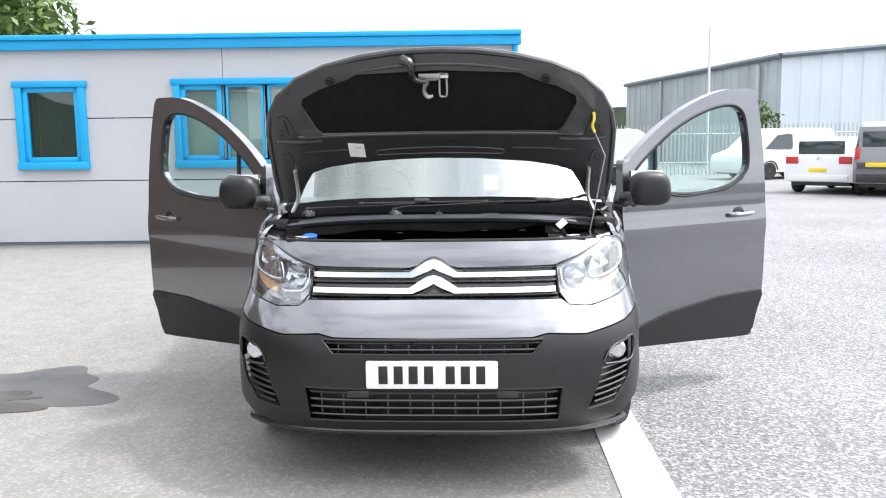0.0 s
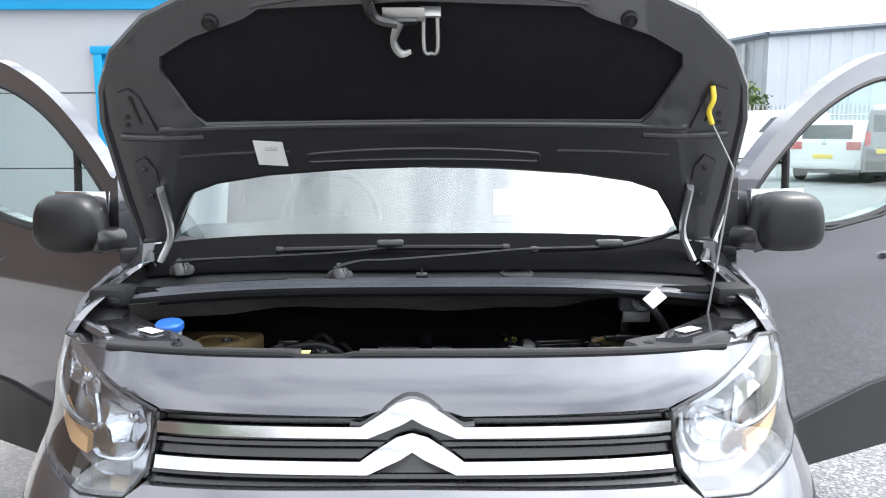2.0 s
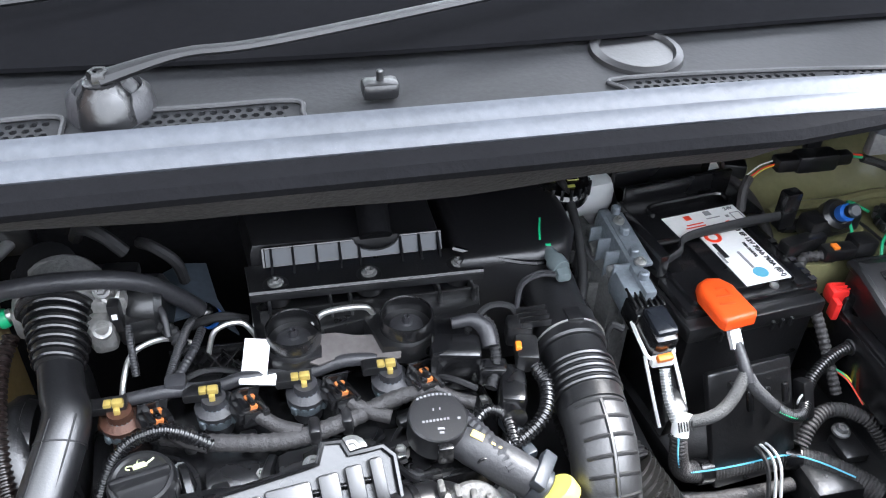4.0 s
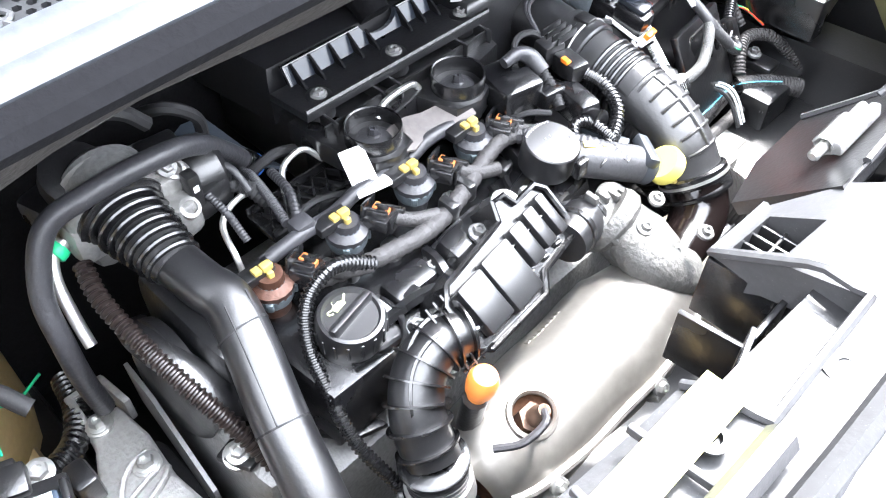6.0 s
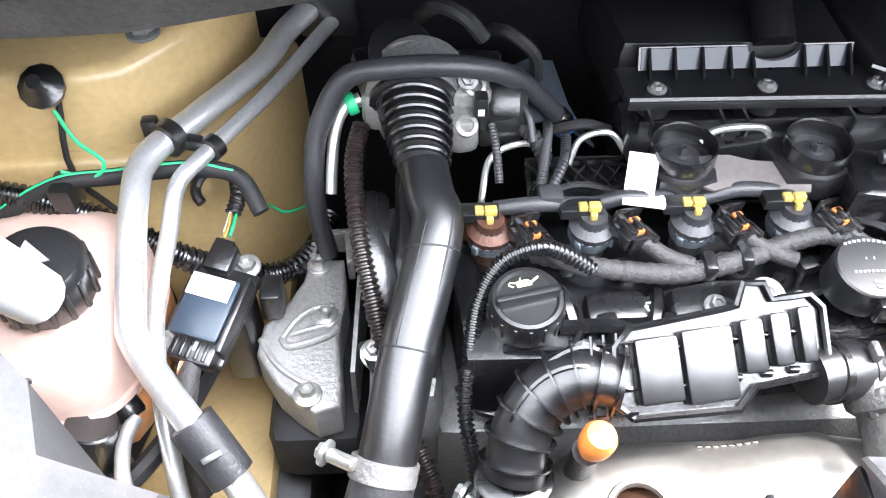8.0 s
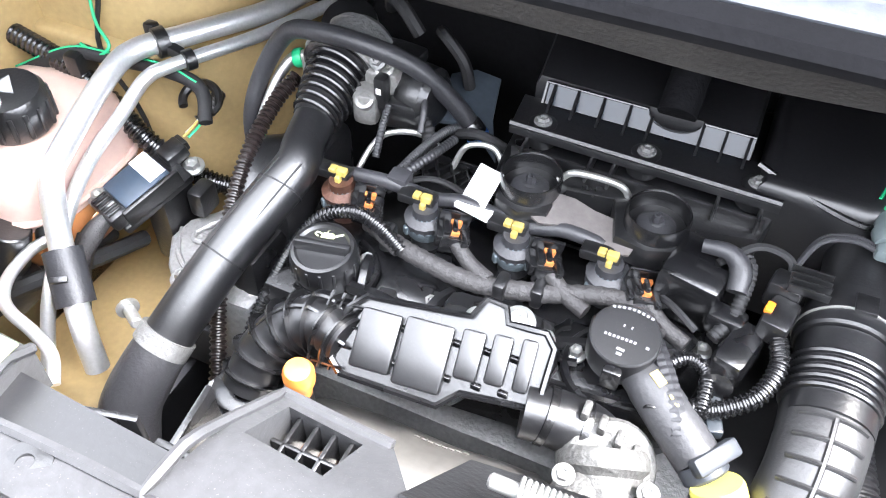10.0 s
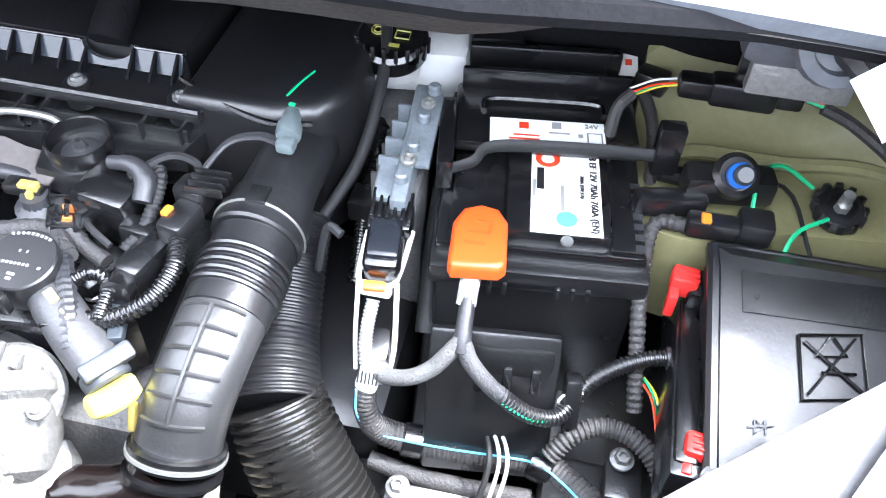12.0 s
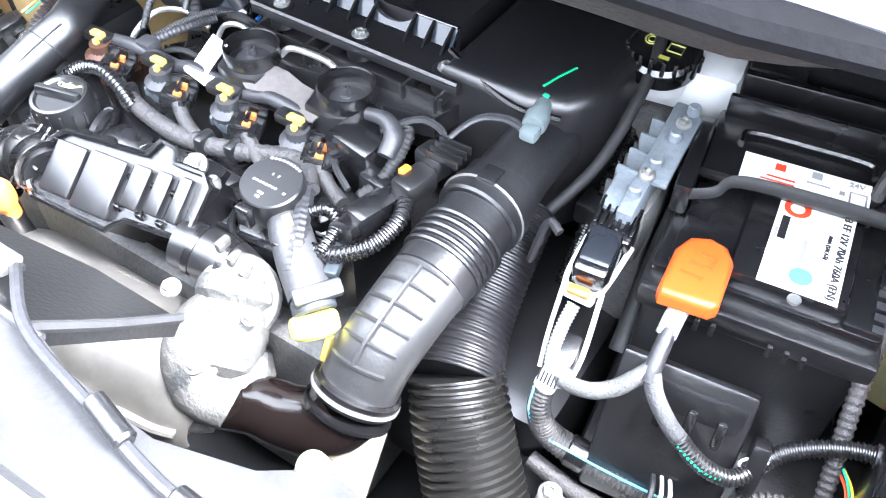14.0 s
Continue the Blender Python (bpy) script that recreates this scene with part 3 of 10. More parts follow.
build_fence()
post = thing("lamp_post", "tall thin pale steel lamp post", "lamp post", at=(11.9, 40, 0))
part("pole", lathe([(0.09, 0), (0.08, 0.02), (0.055, 7.2), (0.03, 7.25)], (11.9, 40, 0)), "fence", post)
part("base_plate", box((11.9, 40, 0.02), (0.4, 0.4, 0.04), 0.005), "fence", post)


def build_tree(name, x, y, h, r, seed, leaves, label, low=0.35, size=0.16):
    rnd = random.Random(seed)
    t = thing(name, label, "tree" if h > 3 else "bush", at=(x, y, 0))
    g = [tube([(x, y, 0), (x + 0.1, y, h * 0.35), (x - 0.05, y + 0.1, h * 0.75)], [0.05 * h * 0.6, 0.03 * h * 0.6, 0.01 * h], 8)]
    tips = []
    for k in range(16):
        a, z = rnd.uniform(0, 6.28), h * rnd.uniform(low * 0.8, 0.7)
        e = Vector((x + r * 0.85 * math.cos(a), y + r * 0.85 * math.sin(a), z + h * rnd.uniform(0.08, 0.3)))
        g.append(tube([(x, y, z * 0.9), (x + r * 0.4 * math.cos(a + 0.2), y + r * 0.4 * math.sin(a + 0.2), z + 0.05 * h), e], [0.012 * h, 0.008 * h, 0.003 * h], 5, 4))
        tips.append(e)
    part("trunk", join(*g), "bark", t)
    centres = tips + [Vector((x + rnd.gauss(0, r * 0.4), y + rnd.gauss(0, r * 0.4), h * rnd.uniform(low, 1.0))) for _ in range(26)]
    vs, fs = [], []
    for _ in range(leaves):
        c = rnd.choice(centres) + Vector((rnd.gauss(0, r * 0.16), rnd.gauss(0, r * 0.16), rnd.gauss(0, r * 0.13)))
        m = pose(*c, rnd.uniform(-60, 60), rnd.uniform(-60, 60), rnd.uniform(0, 360))
        s = size * rnd.uniform(0.6, 1.3)
        k = len(vs)
        vs += [m @ Vector(q) for q in ((-s, 0, 0), (0, -s * 0.45, 0.02), (s, 0, 0), (0, s * 0.45, 0.02))]
        fs.append((k, k + 1, k + 2, k + 3))
    part("crown", (vs, fs), "leaf", t)["kind"] = "stuff"


build_tree("tree", -12.2, 17.5, 7.4, 2.6, 4, 5200, "leafy green tree behind the office", 0.45, 0.17)
build_tree("bush", 13.6, 36.5, 3.2, 0.65, 8, 800, "thin green shrub by the fence", 0.15, 0.12)
build_tree("tree", 6.2, 58, 4.6, 2.6, 11, 2200, "distant green tree beyond the yard", 0.2, 0.25)


def build_skyline():
    n = 150
    vs = []
    for k in range(n + 1):
        a = radians(-180 + 360 * k / n)
        d = 300 - 255 * max(0, math.cos(a - radians(-118))) ** 2
        h = 7 + 5 * math.sin(3 * a + 0.7) + 2.2 * math.sin(9 * a) + 8 * max(0, math.cos(a - radians(-118))) ** 2 * (1 + 0.15 * math.sin(31 * a))
        vs += [(d * math.sin(a), d * math.cos(a), -1), (d * math.sin(a), d * math.cos(a), h)]
    fs = [(2 * k, 2 * k + 2, 2 * k + 3, 2 * k + 1) for k in range(n)]
    solo("backdrop", (vs, fs), mat("distant_woods", (0.07, 0.09, 0.06), 0.9, 0, 0.4, 0.08, 0.6, 0), "dark wooded skyline round the yard", "backdrop", kind="structure")


build_skyline()


# ---- parked vehicles ----
def parked(name, x, y, yaw, side, width, paint, windows, label, category, rear=None, tall=1.5, wheels=(0.75, 3.2), r=0.31):
    """A vehicle from its side outline (length from the tail, height); windows: side outlines; rear: tail window and lamps."""
    m = pose(x, y, 0, 0, 0, yaw)
    t = thing(name, label, category, "parked vehicles", at=(x, y, 0))
    hw = width / 2
    o = dense(side, 0.25)
    n = len(o)
    rows = [(-hw, 0.86), (-hw * 0.985, 0.96), (-hw * 0.90, 1.0), (hw * 0.90, 1.0), (hw * 0.985, 0.96), (hw, 0.86)]
    cx, cz = sum(q[0] for q in o) / n, 0.55
    vs = [m @ Vector((w * (1 - 0.10 * max(0, (z - 0.95) / 0.8)), cx + (l - cx) * (0.97 + 0.03 * f), cz + (z - cz) * (0.96 + 0.04 * f))) for w, f in rows for l, z in o]
    fs = [(i * n + k, i * n + (k + 1) % n, (i + 1) * n + (k + 1) % n, (i + 1) * n + k) for i in range(len(rows) - 1) for k in range(n)]
    fs += [tuple(range(n)), tuple((len(rows) - 1) * n + k for k in range(n))]
    part("body", (vs, fs), paint, t, smooth=50)
    for s in (-1, 1):
        for q in windows:
            part("side_window", moved(sheet(q, lambda l, z: Vector((s * (hw * (1 - 0.10 * max(0, (z - 0.95) / 0.8)) + 0.012), l, z)), lambda l, z: Vector((s * (hw * (1 - 0.10 * max(0, (z - 0.95) / 0.8)) - 0.02), l, z)), (), 0.3), m), "carglass", t)
        for l in wheels:
            w = part("wheel", moved(lathe([(0.19, -0.09), (r - 0.02, -0.09), (r, -0.06), (r, 0.06), (r - 0.02, 0.09), (0.19, 0.09)], (s * (hw - 0.09), l, r), (1, 0, 0), 24), m), "tyre", t)
            part("rim", moved(lathe([(0.19, 0.06), (0.2, 0.085), (0.16, 0.075), (0.05, 0.09)], (s * (hw - 0.09), l, r), (s, 0, 0), 18), m), "alu", w)
            part("wheel_arch", moved(tube([(s * (hw + 0.002), l + (r + 0.05) * math.cos(a), r + (r + 0.05) * math.sin(a)) for a in np.linspace(0.1, math.pi - 0.1, 12)], 0.03, 6, 1), m), "plastic", t)
    for kind, cx, z, sx, sz, material, l in rear or ():
        part(kind, moved(box((cx, l, z), (sx, 0.03, sz), 0.01), m), material, t)
    part("underside", moved(box((0, (side[0][0] + max(q[0] for q in side)) / 2, 0.27), (width * 0.86, max(q[0] for q in side) * 0.9, 0.12), 0.02), m), "matte", t)
    return t


HATCH = [(0.0, 0.32), (3.9, 0.25), (3.98, 0.55), (3.85, 0.75), (3.0, 0.95), (2.35, 1.40), (1.6, 1.48), (0.7, 1.45), (0.25, 1.08), (0.02, 0.95), (-0.04, 0.6)]
VANSIDE = [(0.0, 0.32), (4.3, 0.25), (4.4, 0.55), (4.3, 0.88), (3.6, 1.10), (2.85, 1.72), (2.4, 1.84), (0.3, 1.83), (0.08, 1.70), (0.0, 1.1), (-0.04, 0.6)]
CAB = [[(2.15, 1.08), (3.45, 1.10), (2.85, 1.58), (2.3, 1.64), (2.15, 1.6)]]
parked("hatchback_car", 8.95, 18.6, -42, HATCH, 1.72, "carwhite", [[(1.0, 1.0), (2.7, 1.0), (2.2, 1.33), (1.2, 1.37)]], "white three-door hatchback with red tail lamps", "car",
       [("rear_window", 0, 1.20, 1.16, 0.34, "carglass", 0.17), ("tail_lamp", -0.67, 0.88, 0.32, 0.19, "tail", -0.012), ("tail_lamp", 0.67, 0.88, 0.32, 0.19, "tail", -0.012), ("number_plate", 0, 0.62, 0.46, 0.11, "plateyellow", -0.03), ("bumper", 0, 0.42, 1.5, 0.16, "carwhite", -0.04), ("badge", 0, 0.93, 0.10, 0.10, "chrome", 0.02)])
parked("panel_van", 10.19, 17.13, -31, VANSIDE, 1.84, "paint", [], "dark grey panel van with a solid rear door window", "van",
       [("rear_window", -0.42, 1.36, 0.66, 0.46, "carglass", 0.03), ("rear_window", 0.42, 1.36, 0.66, 0.46, "carglass", 0.03), ("tail_lamp", -0.84, 0.95, 0.12, 0.5, "tail", 0.0), ("tail_lamp", 0.84, 0.95, 0.12, 0.5, "tail", 0.0), ("number_plate", -0.4, 0.78, 0.5, 0.11, "plateyellow", -0.05), ("bumper", 0, 0.45, 1.7, 0.2, "matte", -0.06), ("door_gap", 0, 1.1, 0.02, 1.3, "matte", 0.0), ("high_lamp", 0, 1.79, 0.3, 0.05, "tail", 0.1), ("handle", 0.12, 1.05, 0.16, 0.05, "matte", -0.03)])
parked("panel_van", 13.1, 29.0, 115, VANSIDE, 1.80, "carwhite", CAB, "white panel van parked side-on by the fence", "van",
       [("side_moulding", 0, 0.55, 0.1, 0.1, "matte", 0.0)])
parked("panel_van", 5.6, 24.6, 68, VANSIDE, 1.80, "carwhite", CAB, "white panel van parked by the fence", "van",
       [("number_plate", 0, 0.6, 0.5, 0.11, "paper", 4.42)])
parked("estate_car", 6.6, 28.2, 95, HATCH, 1.78, mat("dark_blue_car_paint", (0.05, 0.10, 0.14), 0.25, 0.3, 0.05, 4, 200, 0, coat=0.8), [[(0.9, 1.0), (2.7, 1.0), (2.2, 1.33), (1.1, 1.37)]], "dark blue car parked along the fence", "car")


# Added out of view so that the left door mirrors something dark.
def build_unseen_wall():
    brick = mat("dark_brown_brick", (0.075, 0.055, 0.045), 0.85, 0, 0.35, 3, 40, 0.5)
    solo("unseen_wall", join(box((-6.4, -1.6, 1.7), (0.25, 12.0, 3.4), 0.01), box((-6.4, -1.6, 3.44), (0.33, 12.05, 0.07), 0.01)), brick, "unseen dark brick wall, added for the left door to reflect", "wall", kind="structure")


build_unseen_wall()

# ---- the van ----
HALF = 0.918            # half the body's width


def corner(x):
    u = min(abs(x) / HALF, 0.9995)
    return 0.85 * (1 - (1 - u ** 3.5) ** (1 / 3.5))


def nose(z):
    return lerp(z, [0.20, 0.25, 0.30, 0.44, 0.56, 0.62, 0.68, 0.73, 0.775, 0.83, 0.90, 0.94, 1.0, 1.02, 1.05], [0.10, 0.055, 0.015, -0.005, 0.006, 0.02, 0.055, 0.105, 0.155, 0.19, 0.205, 0.222, 0.262, 0.285, 0.34])


def front(x, z, off=0.0):
    """A place on the van's front, off metres behind its skin."""
    s = 1 - 0.045 * max(0, (z - 0.62)) / 0.4 * (abs(x) / HALF) ** 4
    return Vector((x * s * (1 - off * 0.25), nose(z) + corner(x) + off, z))


def fskin(outer, holes=(), off=0.0, thick=0.02, step=0.035):
    return sheet(outer, lambda x, z: front(x, z, off), lambda x, z: front(x, z, off + thick), holes, step)


def sym(pts):
    """A closed outline from its right half, listed from the lower middle outwards and up to the upper middle."""
    return list(pts) + [(-x, z) for x, z in reversed(pts) if abs(x) > 1e-6]


def flip(pts):
    return [(-x, z) for x, z in pts]


van = thing("van", "dark grey metallic panel van with open bonnet and front doors", "van")


def build_front():
    # lower bumper, with its openings
    outer = sym([(0, 0.245), (0.55, 0.245), (0.75, 0.27), (0.86, 0.33), (0.905, 0.42), (0.909, 0.62), (0.905, 0.70), (0.80, 0.665), (0.62, 0.638), (0.46, 0.648), (0.40, 0.635), (0, 0.632)])
    low = [(-0.505, 0.300), (0.505, 0.300), (0.52, 0.440), (-0.52, 0.440)]
    up = [(-0.40, 0.575), (0.40, 0.575), (0.445, 0.63), (-0.445, 0.63)]
    fog = [(0.62, 0.335), (0.74, 0.35), (0.80, 0.42), (0.835, 0.52), (0.835, 0.60), (0.72, 0.575), (0.685, 0.52), (0.665, 0.44)]
    bumper = part("lower_bumper", fskin(outer, [low, up, fog, flip(fog)]), "bumperplastic", van, "matt dark grey lower bumper")
    rim = []
    for h in (low, up, fog, flip(fog)):
        h2 = dense(h, 0.03)
        rim.append(tube([front(x, z, 0.004) for x, z in h2 + h2[:1]], 0.006, 6, 1))
    part("opening_edge", join(*rim), "bumperplastic", bumper)
    part("lip", tube([front(x, 0.245, 0.01) for x in np.linspace(-0.8, 0.8, 40)], 0.018, 8, 1), "satin", bumper)
    # grilles behind the openings
    for x0, x1, z0, z1, n, cols in ((-0.50, 0.50, 0.305, 0.435, 4, 11), (-0.43, 0.43, 0.578, 0.628, 2, 9)):
        for k in range(n):
            z = z0 + (z1 - z0) * (k + 0.5) / n
            part("grille_bar", tube([front(x, z, 0.02) for x in np.linspace(x0, x1, 24)], 0.0055, 6, 1), "plastic", bumper)
        for k in range(cols):
            x = x0 + (x1 - x0) * (k + 0.5) / cols
            part("grille_post", tube([front(x, z0, 0.024), front(x, z1, 0.024)], 0.004, 6, 1), "plastic", bumper)
    for x in (-0.30, 0.30):
        part("grille_block", box(front(x, 0.415, 0.015), (0.09, 0.01, 0.03), 0.004), "matte", bumper)
    part("radiator", join(box((0, 0.16, 0.42), (1.1, 0.03, 0.40), 0.004)), "matte", van, "dark finned radiator behind the grille")
    part("intercooler", box((0.05, 0.12, 0.60), (0.62, 0.02, 0.03), 0.004), "alu", van)
    # fog lamps and slats
    for s in (1, -1):
        f = part("fog_lamp", lathe([(0.038, 0), (0.042, 0.01), (0.04, 0.03), (0.01, 0.05)], front(s * 0.755, 0.556, 0.028), (0.2 * s, 1, 0)), "chrome", van, "round chrome fog lamp")
        part("lens", lathe([(0.02, -0.004), (0.034, 0.0), (0.038, 0.006)], front(s * 0.755, 0.556, 0.022), (0.2 * s, 1, 0)), "clear", f)
        part("fog_recess", fskin([(s * x, z) for x, z in ((0.60, 0.32), (0.75, 0.33), (0.845, 0.42), (0.85, 0.61), (0.70, 0.60), (0.64, 0.44))], (), 0.075, 0.01), "plastic", van)
        for k in range(6):
            z = 0.36 + 0.026 * k
            part("vent_slat", tube([front(s * x, z + 0.02 * (x - 0.66) / 0.15, 0.012) for x in np.linspace(0.655, 0.80, 8)], 0.005, 6, 1), "plastic", van)
        part("fog_bezel", tube([front(s * x, z, -0.002) for x, z in ((0.69, 0.525), (0.725, 0.575), (0.83, 0.60), (0.832, 0.52), (0.79, 0.505), (0.695, 0.515))], 0.0045, 6, 3), "satin", van)
    # painted upper bumper
    outer = sym([(0, 0.638), (0.40, 0.641), (0.46, 0.654), (0.62, 0.644), (0.80, 0.671), (0.905, 0.706), (0.905, 0.80), (0.80, 0.762), (0.66, 0.738), (0.56, 0.745), (0.525, 0.768), (0, 0.772)])
    part("upper_bumper", fskin(outer), "paint", van)
    # front panel under the bonnet's edge
    outer = sym([(0, 0.918), (0.055, 0.910), (0.10, 0.897), (0.50, 0.903), (0.60, 0.935), (0.735, 0.992), (0.70, 0.997), (0, 0.997)])
    part("front_panel", sheet(outer, lambda x, z: front(x, z), lambda x, z: front(x, z, 0.02), (), 0.03), "paint", van)
    # grille and chrome chevron strips
    g = part("grille", fskin([(-0.53, 0.76), (0.53, 0.76), (0.51, 0.915), (-0.51, 0.915)], (), 0.03, 0.02), "satin", van, "gloss black upper grille")
    for z in (0.785, 0.838, 0.895):
        part("grille_bar", tube([front(x, z, 0.02) for x in np.linspace(-0.515, 0.515, 24)], 0.008, 6, 1), "satin", g)

    def strip(zb, rise, name, label):
        h = 0.0105
        half = [(0.0, zb + rise - 0.030), (0.022, zb + rise - 0.042), (0.085, zb - h), (0.505, zb - h + 0.002)]
        upper = [(0.505, zb + h + 0.002), (0.10, zb + h), (0.03, zb + rise - 0.002), (0.0, zb + rise + 0.006)]
        pts = half + upper
        part(name, sheet(sym(pts), lambda x, z: front(x, z, -0.004), lambda x, z: front(x, z, 0.014), (), 0.02), "chrome", g, label)

    strip(0.868, 0.056, "chrome_strip", "chrome strip rising to a double chevron badge")
    strip(0.806, 0.056, "chrome_strip", "chrome strip rising to a double chevron badge")
    part("badge_surround", tube([front(x, z, 0.004) for x, z in ((-0.12, 0.884), (-0.09, 0.885), (-0.03, 0.927), (0, 0.936), (0.03, 0.927), (0.09, 0.885), (0.12, 0.884))], 0.006, 6, 3), "satin", g)
    # number plate with its characters as bars
    y = nose(0.5) - 0.014
    p = part("number_plate", prism(rounded(0.52, 0.111, 0.008), 0.006, 0.001, pose(0, y, 0.503, 90, 0, 0)), "paper", van, "white number plate with black characters")
    for x in (-0.192, -0.132, -0.073, -0.012, 0.073, 0.133, 0.193):
        part("character_bar", box((x, y - 0.0075, 0.503), (0.036, 0.002, 0.072), 0.0008), "text_black", p)
    # head lamps
    for s in (1, -1):
        o = [(0.512, 0.893), (0.525, 0.79), (0.56, 0.748), (0.66, 0.742), (0.80, 0.766), (0.892, 0.80), (0.885, 0.90), (0.83, 0.985), (0.755, 1.0), (0.61, 0.93)]
        o = [(s * x, z) for x, z in o]
        h = part("head_lamp", fskin(o, (), 0.085, 0.02, 0.03), "lampbowl", van, "clear head lamp with chrome reflectors")
        part("lamp_surround", tube([front(x, z, 0.012) for x, z in dense(o, 0.03) + o[:1]], 0.006, 6, 1), "satin", h)
        lens = part("lens", sheet(o, lambda x, z: front(x, z, 0.0), lambda x, z: front(x, z, 0.005), (), 0.03), "clear", h, "clear polycarbonate lens")
        lens.visible_shadow = False
        def dish(o, depth, name, material="chrome"):
            o = [(s * x, z) for x, z in o]
            cx, cz = sum(q[0] for q in o) / len(o), sum(q[1] for q in o) / len(o)
            rad = max(math.hypot(q[0] - cx, q[1] - cz) for q in o)
            def deep(x, z, k=0.0):
                d = math.hypot(x - cx, z - cz) / rad
                facet = 0.004 * math.sin(95 * x) * math.sin(80 * z)
                return front(x, z, 0.028 + depth * (1 - d ** 1.5) + facet + k)
            part(name, sheet(o, lambda x, z: deep(x, z), lambda x, z: deep(x, z, 0.004), (), 0.014), material, h)
            part("bulb", lathe([(0.011, 0.0), (0.011, -0.012), (0.006, -0.018)], front(cx, cz, 0.020 + depth), (0.2 * s, 1, 0.1), 14), "chrome", h)
        out = [(0.668, 0.865), (0.735, 0.868), (0.812, 0.892), (0.822, 0.95), (0.76, 0.962), (0.70, 0.935)]
        inn = [(0.552, 0.845), (0.575, 0.815), (0.63, 0.812), (0.652, 0.845), (0.642, 0.895), (0.60, 0.898), (0.56, 0.875)]
        dish(out, 0.05, "reflector")
        dish(inn, 0.05, "reflector")
        strip_pts = [(0.84, 0.955), (0.838, 0.905), (0.80, 0.865), (0.735, 0.843), (0.672, 0.838), (0.660, 0.855), (0.672, 0.905)]
        part("daylight_strip", tube([front(s * x, z, 0.020) for x, z in strip_pts], 0.0075, 8, 4), "chrome", h, "chrome daytime light strip")
        part("daylight_strip", tube([front(s * x, z, 0.020) for x, z in ((0.535, 0.885), (0.538, 0.835), (0.565, 0.798), (0.635, 0.792), (0.66, 0.80))], 0.006, 8, 4), "chrome", h, "chrome daytime light strip")
        part("indicator", fskin([(s * x, z) for x, z in ((0.690, 0.785), (0.745, 0.793), (0.800, 0.822), (0.822, 0.850), (0.80, 0.845), (0.74, 0.822), (0.695, 0.812))], (), 0.03, 0.02, 0.02), "amber", h, "pale amber indicator")
        part("chrome_panel", fskin([(s * x, z) for x, z in ((0.575, 0.765), (0.66, 0.762), (0.66, 0.785), (0.58, 0.782))], (), 0.04, 0.01, 0.02), "alu", h)
        part("upper_trim", fskin([(s * x, z) for x, z in ((0.545, 0.897), (0.60, 0.902), (0.68, 0.935), (0.79, 0.968), (0.825, 0.962), (0.80, 0.982), (0.755, 0.99), (0.69, 0.965), (0.61, 0.925))], (), 0.022, 0.01, 0.02), "lampbowl", h)
    # bonnet-side ends of the wings
    for s in (1, -1):
        def wing(y, z, s=s, off=0.0):
            c = min(1.0, max(0.0, (y - nose(z)) / 0.85))
            u = (1 - (1 - c) ** 3.5) ** (1 / 3.5)
            x = HALF * u * (1 - 0.045 * max(0, z - 0.62) / 0.4 * u ** 4) - max(0, z - 1.0) * 1.0
            return Vector((s * (x - off), y, z))
        arch = [(0.905 + 0.365 * math.cos(a), 0.31 + 0.365 * math.sin(a)) for a in np.linspace(-0.3, math.pi + 0.3, 22)]
        o = [(1.19, 1.05), (0.95, 1.075), (0.66, 1.045), (0.53, 1.01), (0.515, 0.985), (0.545, 0.955), (0.592, 0.90), (0.588, 0.805), (0.535, 0.765), (0.505, 0.70), (0.50, 0.55), (0.515, 0.45)]
        o += list(reversed([q for q in arch if q[1] > 0.46 or q[0] > 0.9])) + [(1.19, 0.24)]
        part("wing", sheet(o, lambda y, z: wing(y, z), lambda y, z: wing(y, z, off=0.02), (), 0.035), "paint", van)
        w = part("wheel", lathe([(0.20, -0.10), (0.305, -0.10), (0.318, -0.08), (0.32, 0.0), (0.318, 0.08), (0.305, 0.10), (0.20, 0.10)], (s * 0.80, 0.905, 0.32), (1, 0, 0), 36), "tyre", van, "black tyre on a steel wheel")
        part("rim", lathe([(0.20, -0.07), (0.205, 0.07), (0.18, 0.08), (0.06, 0.05), (0.03, 0.06)], (s * 0.80, 0.905, 0.32), (s, 0, 0), 28), "alu", w)
        part("arch_liner", tube([(s * 0.72, 0.905 + 0.36 * math.cos(a), 0.31 + 0.36 * math.sin(a)) for a in np.linspace(0, math.pi, 16)], 0.14, 6, 1, flat=0.12), "matte", van)
    part("floor_pan", box((0, 2.6, 0.30), (1.5, 3.6, 0.05), 0.01), "matte", van)
    part("underbody", box((0, 0.62, 0.24), (1.2, 1.0, 0.03), 0.01), "matte", van)


build_front()


# ---- bonnet ----



def bon(x, s, d=0.0):
    """A place on the open bonnet: s metres from the hinge, d metres up from its inner face towards the outer skin."""
    a = radians(57)
    base = Vector((x, 1.08 - s * math.cos(a), 1.12 + s * math.sin(a)))
    return base + float(d) * Vector((0, math.sin(a), math.cos(a)))


